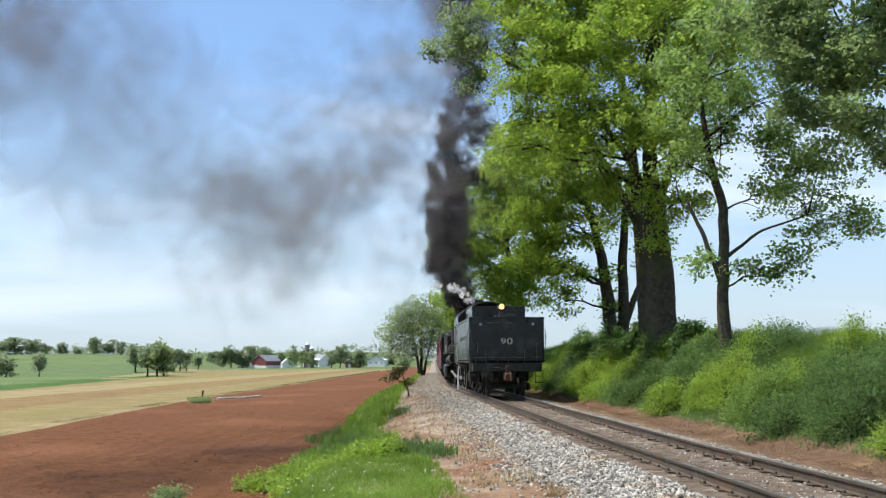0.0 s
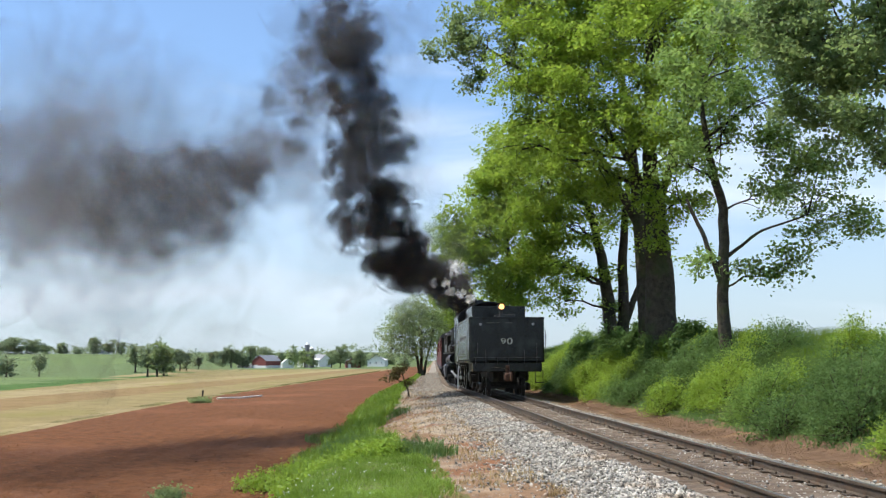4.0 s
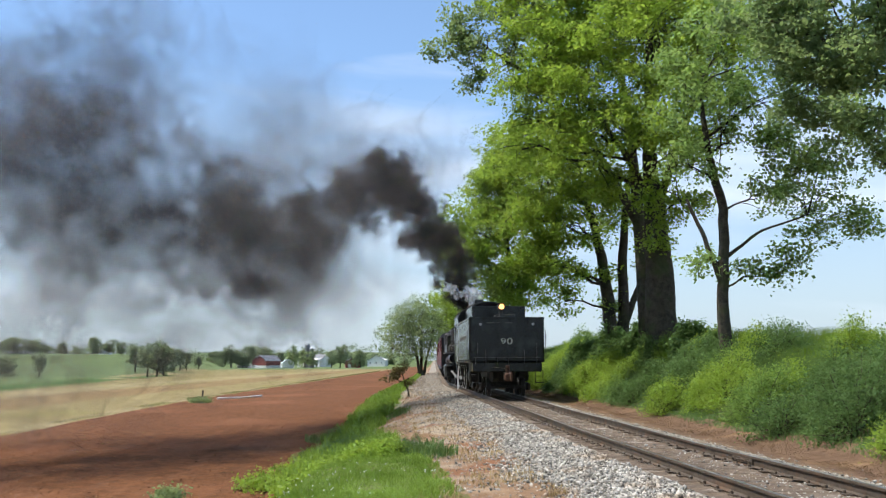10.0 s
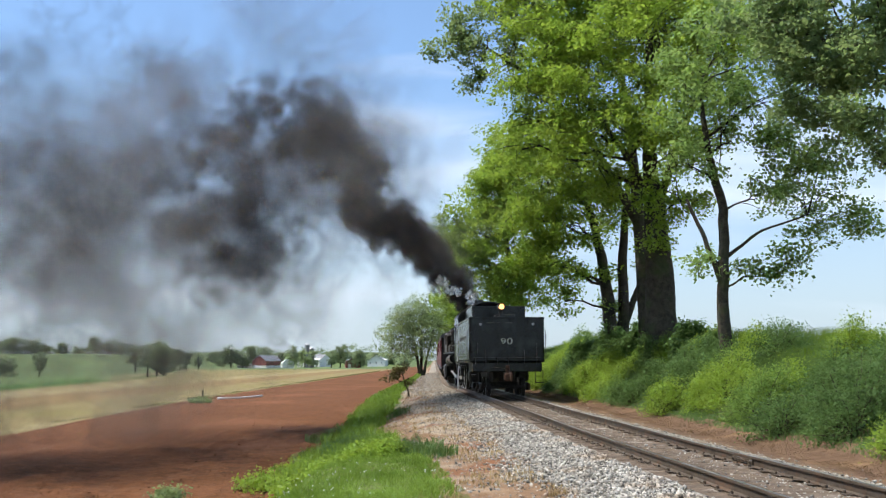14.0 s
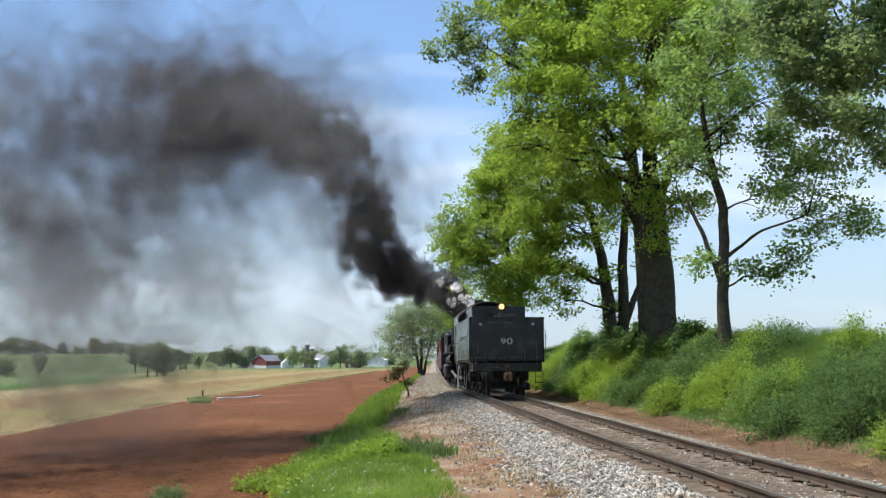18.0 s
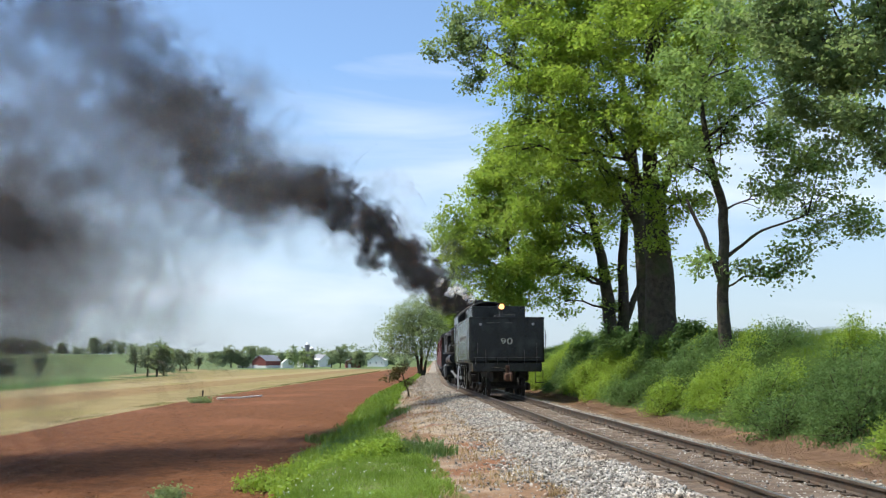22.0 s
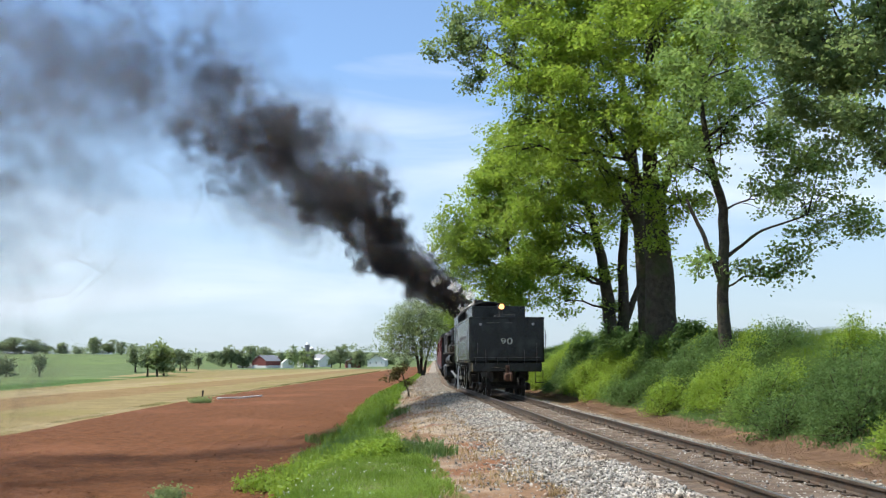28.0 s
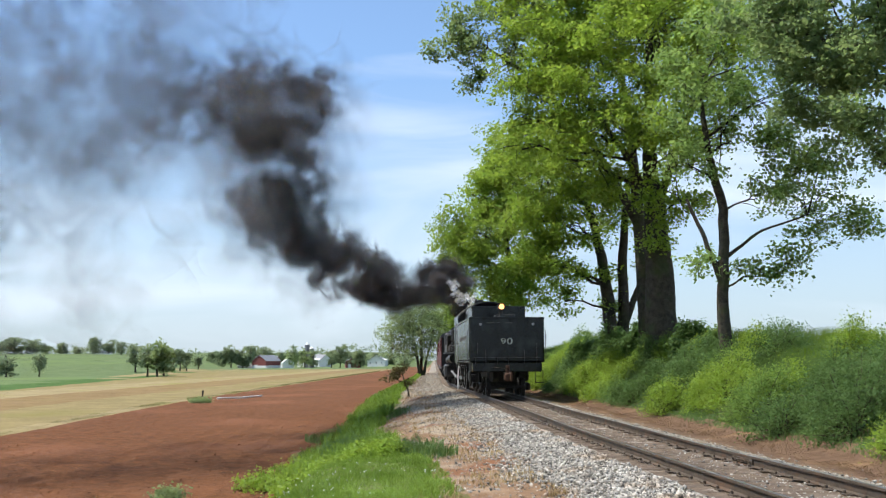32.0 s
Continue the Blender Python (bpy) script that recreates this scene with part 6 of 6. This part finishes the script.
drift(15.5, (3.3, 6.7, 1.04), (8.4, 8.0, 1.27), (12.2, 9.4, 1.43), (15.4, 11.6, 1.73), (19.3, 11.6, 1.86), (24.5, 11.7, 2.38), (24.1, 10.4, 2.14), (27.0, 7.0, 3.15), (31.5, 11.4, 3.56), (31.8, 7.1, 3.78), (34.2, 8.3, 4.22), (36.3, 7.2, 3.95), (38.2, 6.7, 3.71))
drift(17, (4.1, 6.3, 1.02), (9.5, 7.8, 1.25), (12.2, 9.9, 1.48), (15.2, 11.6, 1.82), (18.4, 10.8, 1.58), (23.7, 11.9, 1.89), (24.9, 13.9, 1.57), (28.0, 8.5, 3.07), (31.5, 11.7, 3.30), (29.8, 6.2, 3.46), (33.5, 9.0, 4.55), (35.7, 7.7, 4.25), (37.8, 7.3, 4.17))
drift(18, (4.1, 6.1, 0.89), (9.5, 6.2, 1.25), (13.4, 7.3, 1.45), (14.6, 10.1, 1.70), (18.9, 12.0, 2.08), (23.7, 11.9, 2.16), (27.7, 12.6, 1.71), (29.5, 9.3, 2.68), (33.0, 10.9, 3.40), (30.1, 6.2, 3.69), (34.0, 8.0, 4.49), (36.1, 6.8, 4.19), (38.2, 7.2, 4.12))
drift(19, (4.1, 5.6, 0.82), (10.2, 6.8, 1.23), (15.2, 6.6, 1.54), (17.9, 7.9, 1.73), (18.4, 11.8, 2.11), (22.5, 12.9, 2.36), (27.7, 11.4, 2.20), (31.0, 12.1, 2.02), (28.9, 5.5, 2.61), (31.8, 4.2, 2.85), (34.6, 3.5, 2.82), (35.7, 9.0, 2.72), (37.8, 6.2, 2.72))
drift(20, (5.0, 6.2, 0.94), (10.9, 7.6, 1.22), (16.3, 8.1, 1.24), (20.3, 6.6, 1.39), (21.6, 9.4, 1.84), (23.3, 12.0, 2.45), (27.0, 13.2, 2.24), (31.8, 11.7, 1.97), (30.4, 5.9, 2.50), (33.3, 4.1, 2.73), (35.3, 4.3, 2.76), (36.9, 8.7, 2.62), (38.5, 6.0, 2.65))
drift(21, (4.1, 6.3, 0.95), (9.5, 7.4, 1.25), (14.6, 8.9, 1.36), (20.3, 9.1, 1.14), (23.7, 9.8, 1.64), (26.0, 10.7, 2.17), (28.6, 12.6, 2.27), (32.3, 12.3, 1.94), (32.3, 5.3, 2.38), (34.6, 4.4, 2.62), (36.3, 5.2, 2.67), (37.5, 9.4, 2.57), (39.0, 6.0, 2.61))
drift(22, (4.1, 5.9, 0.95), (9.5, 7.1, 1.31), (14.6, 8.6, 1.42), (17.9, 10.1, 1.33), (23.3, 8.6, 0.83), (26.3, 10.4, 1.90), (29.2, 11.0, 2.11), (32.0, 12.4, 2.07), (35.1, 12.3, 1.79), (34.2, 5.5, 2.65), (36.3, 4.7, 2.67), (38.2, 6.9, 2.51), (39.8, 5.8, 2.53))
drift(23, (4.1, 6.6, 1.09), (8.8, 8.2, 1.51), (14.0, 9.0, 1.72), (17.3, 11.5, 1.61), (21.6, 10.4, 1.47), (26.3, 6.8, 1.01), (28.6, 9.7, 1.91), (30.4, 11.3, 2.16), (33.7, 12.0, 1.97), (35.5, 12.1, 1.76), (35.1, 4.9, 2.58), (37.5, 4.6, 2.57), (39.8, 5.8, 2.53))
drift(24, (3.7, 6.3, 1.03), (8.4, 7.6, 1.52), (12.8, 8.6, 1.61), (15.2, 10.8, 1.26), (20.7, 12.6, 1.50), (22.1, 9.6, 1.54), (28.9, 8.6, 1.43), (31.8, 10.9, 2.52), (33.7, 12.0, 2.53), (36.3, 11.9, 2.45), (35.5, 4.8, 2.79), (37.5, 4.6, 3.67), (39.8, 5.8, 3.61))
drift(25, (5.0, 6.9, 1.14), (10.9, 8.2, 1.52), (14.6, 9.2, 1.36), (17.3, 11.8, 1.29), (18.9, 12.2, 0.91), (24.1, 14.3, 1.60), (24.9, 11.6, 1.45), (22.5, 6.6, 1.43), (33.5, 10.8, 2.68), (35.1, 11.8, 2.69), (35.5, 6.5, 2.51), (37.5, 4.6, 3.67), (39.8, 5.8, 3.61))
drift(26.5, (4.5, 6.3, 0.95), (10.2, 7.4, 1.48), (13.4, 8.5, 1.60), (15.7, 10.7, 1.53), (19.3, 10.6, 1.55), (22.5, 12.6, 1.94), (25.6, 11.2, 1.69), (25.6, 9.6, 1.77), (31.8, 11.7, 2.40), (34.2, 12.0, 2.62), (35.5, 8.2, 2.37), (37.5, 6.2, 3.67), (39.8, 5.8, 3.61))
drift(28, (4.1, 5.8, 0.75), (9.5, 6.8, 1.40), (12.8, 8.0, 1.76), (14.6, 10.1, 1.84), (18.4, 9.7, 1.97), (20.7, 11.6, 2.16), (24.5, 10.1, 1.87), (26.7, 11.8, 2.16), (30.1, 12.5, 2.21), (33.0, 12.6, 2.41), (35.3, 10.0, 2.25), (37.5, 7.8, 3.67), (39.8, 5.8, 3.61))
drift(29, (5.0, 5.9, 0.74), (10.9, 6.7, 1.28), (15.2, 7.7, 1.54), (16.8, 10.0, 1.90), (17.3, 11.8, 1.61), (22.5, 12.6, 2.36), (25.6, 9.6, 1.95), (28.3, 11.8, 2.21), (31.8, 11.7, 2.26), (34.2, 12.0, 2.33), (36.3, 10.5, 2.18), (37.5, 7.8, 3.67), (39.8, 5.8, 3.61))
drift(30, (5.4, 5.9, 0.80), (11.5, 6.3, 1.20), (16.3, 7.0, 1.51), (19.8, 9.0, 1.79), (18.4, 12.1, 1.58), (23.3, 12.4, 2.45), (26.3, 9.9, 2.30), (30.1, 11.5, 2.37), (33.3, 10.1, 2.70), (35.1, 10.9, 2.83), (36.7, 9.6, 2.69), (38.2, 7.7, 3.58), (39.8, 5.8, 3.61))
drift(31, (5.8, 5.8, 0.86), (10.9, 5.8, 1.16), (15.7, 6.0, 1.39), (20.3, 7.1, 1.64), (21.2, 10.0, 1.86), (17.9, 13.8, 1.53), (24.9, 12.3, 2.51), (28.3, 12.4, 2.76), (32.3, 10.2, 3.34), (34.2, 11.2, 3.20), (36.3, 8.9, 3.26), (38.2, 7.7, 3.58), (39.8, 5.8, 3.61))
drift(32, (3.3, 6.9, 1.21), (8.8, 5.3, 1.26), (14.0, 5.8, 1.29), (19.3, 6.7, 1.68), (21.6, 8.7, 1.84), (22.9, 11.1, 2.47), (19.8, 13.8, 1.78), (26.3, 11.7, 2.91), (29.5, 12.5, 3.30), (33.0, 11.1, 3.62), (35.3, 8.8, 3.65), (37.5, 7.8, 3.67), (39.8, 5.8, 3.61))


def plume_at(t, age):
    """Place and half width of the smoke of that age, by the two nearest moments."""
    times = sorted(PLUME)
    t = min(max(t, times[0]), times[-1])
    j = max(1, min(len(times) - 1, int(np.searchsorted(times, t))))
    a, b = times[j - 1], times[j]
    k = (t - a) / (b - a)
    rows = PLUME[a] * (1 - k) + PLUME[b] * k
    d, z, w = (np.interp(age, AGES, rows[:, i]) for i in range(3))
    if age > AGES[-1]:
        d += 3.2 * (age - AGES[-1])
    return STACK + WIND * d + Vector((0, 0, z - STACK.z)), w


def puff_mesh(name, radius, wisps, material, seed):
    """A rigid tuft of smoke: curled wisps, each thinning towards its rim."""
    r = np.random.default_rng(seed)
    vs, fs, uvs, k = [], [], [], 0
    g = np.linspace(-1, 1, 4)
    U, V = np.meshgrid(g, g)
    q = np.maximum(np.abs(U), np.abs(V))
    R = np.hypot(U, V)
    U, V = np.where(R > 0, U * q / np.maximum(R, 1e-6), 0), np.where(R > 0, V * q / np.maximum(R, 1e-6), 0)
    i = np.arange(9)
    a = (i // 3) * 4 + i % 3
    quad = np.stack([a, a + 1, a + 5, a + 4], axis=1)
    for _ in range(wisps):
        c = r.normal(0, 0.36, 3)
        c *= min(1.0, 0.55 / max(np.linalg.norm(c), 1e-6))
        size = r.uniform(0.48, 0.75)
        W = r.choice((-1, 1)) * (r.uniform(0.3, 0.7) * U ** 2 + r.uniform(-0.2, 0.6) * V ** 2) + r.uniform(-0.3, 0.3) * U * V + 0.12 * np.sin(2.6 * U + r.uniform(0, 6)) * np.cos(2.2 * V + r.uniform(0, 6))
        p = np.stack([U, V * r.uniform(0.6, 1.0), W], axis=-1).reshape(-1, 3) * size
        m = np.array(Euler(r.uniform(0, 6.283, 3)).to_matrix())
        vs.append((p @ m.T + c) * radius)
        fs.append(quad + k)
        uvs.append(np.stack([np.hypot(U, V).ravel(), np.full(16, r.uniform())], axis=1))
        k += 16
    ob = link_mesh(name, np.concatenate(vs), np.concatenate(fs), material, smooth=True, uv=np.concatenate(uvs))
    me = ob.data
    bpy.data.objects.remove(ob)
    return me


DARK_PUFFS = [puff_mesh("puff", 1.2, 11, SMOKE, 900 + i) for i in range(6)]
WIDE_PUFFS = [puff_mesh("puff", 2.8, 11, SMOKE_WIDE, 910 + i) for i in range(5)]
OLD_PUFFS = [puff_mesh("puff", 3.3, 10, SMOKE_THIN, 920 + i) for i in range(5)]
LOW_PUFFS = [puff_mesh("puff", 3.4, 10, SMOKE_LOW, 950 + i) for i in range(4)]
HAZE_PUFFS = [puff_mesh("puff", 1.9, 12, SMOKE_HAZE, 930 + i) for i in range(4)]
STEAM_PUFFS = [puff_mesh("puff", 0.42, 12, STEAM, 940 + i) for i in range(4)]
BURST_PUFFS = [puff_mesh("puff", 0.8, 14, STEAM, 945 + i) for i in range(4)]
PUFFS = []      # object, birth, offset in half widths, spin axis, spin rate


def plume_holder(name, label):
    return tagged(holder(name, Matrix.Translation(STACK)), label, "smoke", "smoke of the locomotive")


def sow_puffs(parent, meshes, births, seed, breadth=0.6, steam="", sinks=False, late=0.0):
    r = np.random.default_rng(seed)
    for i, te in enumerate(births):
        ob = new("puff", meshes[i % len(meshes)])
        ob.parent = parent
        tagged(ob, kind="stuff")
        d = r.normal(0, 1, 3)
        d *= min(1.0, 1.5 / np.linalg.norm(d)) * breadth
        d[2] *= 0.85
        PUFFS.append((ob, float(te), Vector(d), Vector(r.normal(0, 1, 3)).normalized(), r.uniform(6, 16), steam, sinks, late))


def thinned(t0, t1, step):
    """Birth times, sparser while the fire burns cleaner."""
    out, t = [], t0
    while t < t1:
        out.append(t)
        t += step * (1 + 0.35 * float(smooth_step(16.5, 17.5, t) * smooth_step(23.0, 22.0, t)))
    return out


drifting = plume_holder("drifting_smoke", "thin grey-brown smoke drifting away over the field")
sow_puffs(drifting, HAZE_PUFFS, np.arange(-10.5, -3.5, 0.05), 91, 0.7)
sow_puffs(drifting, OLD_PUFFS, np.arange(-16.0, -6.0, 0.08), 92, 1.9)
sow_puffs(plume_holder("early_smoke", "dense black coal smoke rising from the stack"), DARK_PUFFS, np.concatenate([np.arange(-6.5, -3.5, 0.075), np.arange(-3.5, 6.0, 0.036)]), 93)
sow_puffs(plume_holder("smoke_plume", "dense black coal smoke streaming from the stack"), DARK_PUFFS, thinned(6.0, 19.0, 0.038), 94)
sow_puffs(plume_holder("late_smoke", "dense black coal smoke billowing from the stack"), DARK_PUFFS, thinned(19.0, 32.0, 0.04), 95)
for name, t0, t1, seed in (("first_spreading_smoke", -6.5, 6.0, 193), ("spreading_smoke", 6.0, 18.0, 194), ("last_spreading_smoke", 18.0, 29.0, 195)):
    sow_puffs(plume_holder(name, "brown-grey coal smoke spreading out as it drifts"), WIDE_PUFFS, thinned(t0, t1, 0.085), seed, 0.8, late=2.4)
sow_puffs(plume_holder("smoke_haze", "faint brown smoke haze spreading round the plume"), HAZE_PUFFS, np.arange(-5.0, 29.0, 0.28), 97, 1.25)
sow_puffs(plume_holder("low_smoke", "thin brown smoke sinking over the fields"), LOW_PUFFS, np.arange(0.5, 15.0, 0.08), 98, 1.4, sinks=True)
sow_puffs(plume_holder("steam_wisp", "thin white steam blowing from the safety valve"), STEAM_PUFFS, np.arange(-1.6, 32.0, 0.27), 96, 0.6, "wisp")
sow_puffs(plume_holder("steam_burst", "bright white burst of steam above the cab"), BURST_PUFFS, np.concatenate([0.2 + 0.2 * np.arange(9), 5.4 + 0.22 * np.arange(7), 9.7 + 0.3 * np.arange(4)]), 99, 0.5, "burst")


STEAM_LIFE = {"wisp": 1.6, "burst": 2.1}
VALVE = on_track(50.1) @ Vector((0.0, 5.0, 4.3))      # the safety valve on the firebox


def steam_point(kind, age, off):
    """Steam blows off ahead of the cab; bursts rise more steeply."""
    if kind == "burst":
        return VALVE + Vector((-0.55 * age, -0.4 * age, 0.5 * min(1.0, age / 0.25) + 1.75 * age)) + off * (0.2 + 0.6 * age)
    return VALVE + Vector((-1.25 * age, -0.8 * age, 0.6 * min(1.0, age / 0.25) + 0.7 * age)) + off * (0.12 + 0.3 * age)


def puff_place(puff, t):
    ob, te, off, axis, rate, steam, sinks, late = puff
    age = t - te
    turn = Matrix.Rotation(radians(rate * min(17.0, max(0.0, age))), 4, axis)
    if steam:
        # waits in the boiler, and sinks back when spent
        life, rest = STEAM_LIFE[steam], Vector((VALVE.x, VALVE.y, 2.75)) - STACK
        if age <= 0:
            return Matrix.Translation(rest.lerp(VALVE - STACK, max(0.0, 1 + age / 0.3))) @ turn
        if age <= life:
            return Matrix.Translation(steam_point(steam, age, off) - STACK) @ turn
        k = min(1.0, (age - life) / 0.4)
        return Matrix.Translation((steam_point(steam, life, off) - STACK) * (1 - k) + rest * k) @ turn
    if late:
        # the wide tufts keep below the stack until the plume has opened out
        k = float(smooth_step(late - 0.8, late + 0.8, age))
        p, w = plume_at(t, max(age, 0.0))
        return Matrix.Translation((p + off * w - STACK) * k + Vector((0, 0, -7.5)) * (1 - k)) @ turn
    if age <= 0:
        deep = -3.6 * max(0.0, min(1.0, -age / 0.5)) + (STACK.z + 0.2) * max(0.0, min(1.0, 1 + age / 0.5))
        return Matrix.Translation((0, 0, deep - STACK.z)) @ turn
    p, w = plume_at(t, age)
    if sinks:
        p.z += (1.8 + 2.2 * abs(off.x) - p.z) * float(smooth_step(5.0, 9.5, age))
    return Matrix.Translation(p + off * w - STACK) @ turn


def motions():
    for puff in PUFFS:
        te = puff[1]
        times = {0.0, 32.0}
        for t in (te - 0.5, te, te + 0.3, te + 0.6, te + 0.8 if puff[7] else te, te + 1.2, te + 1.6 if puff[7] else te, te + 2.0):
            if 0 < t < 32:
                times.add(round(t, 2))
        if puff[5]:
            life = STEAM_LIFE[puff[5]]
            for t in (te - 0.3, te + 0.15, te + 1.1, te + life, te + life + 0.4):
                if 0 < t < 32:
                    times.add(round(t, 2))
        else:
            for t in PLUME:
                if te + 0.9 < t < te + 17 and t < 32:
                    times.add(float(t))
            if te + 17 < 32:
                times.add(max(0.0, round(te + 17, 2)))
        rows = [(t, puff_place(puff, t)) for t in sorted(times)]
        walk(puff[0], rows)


motions()
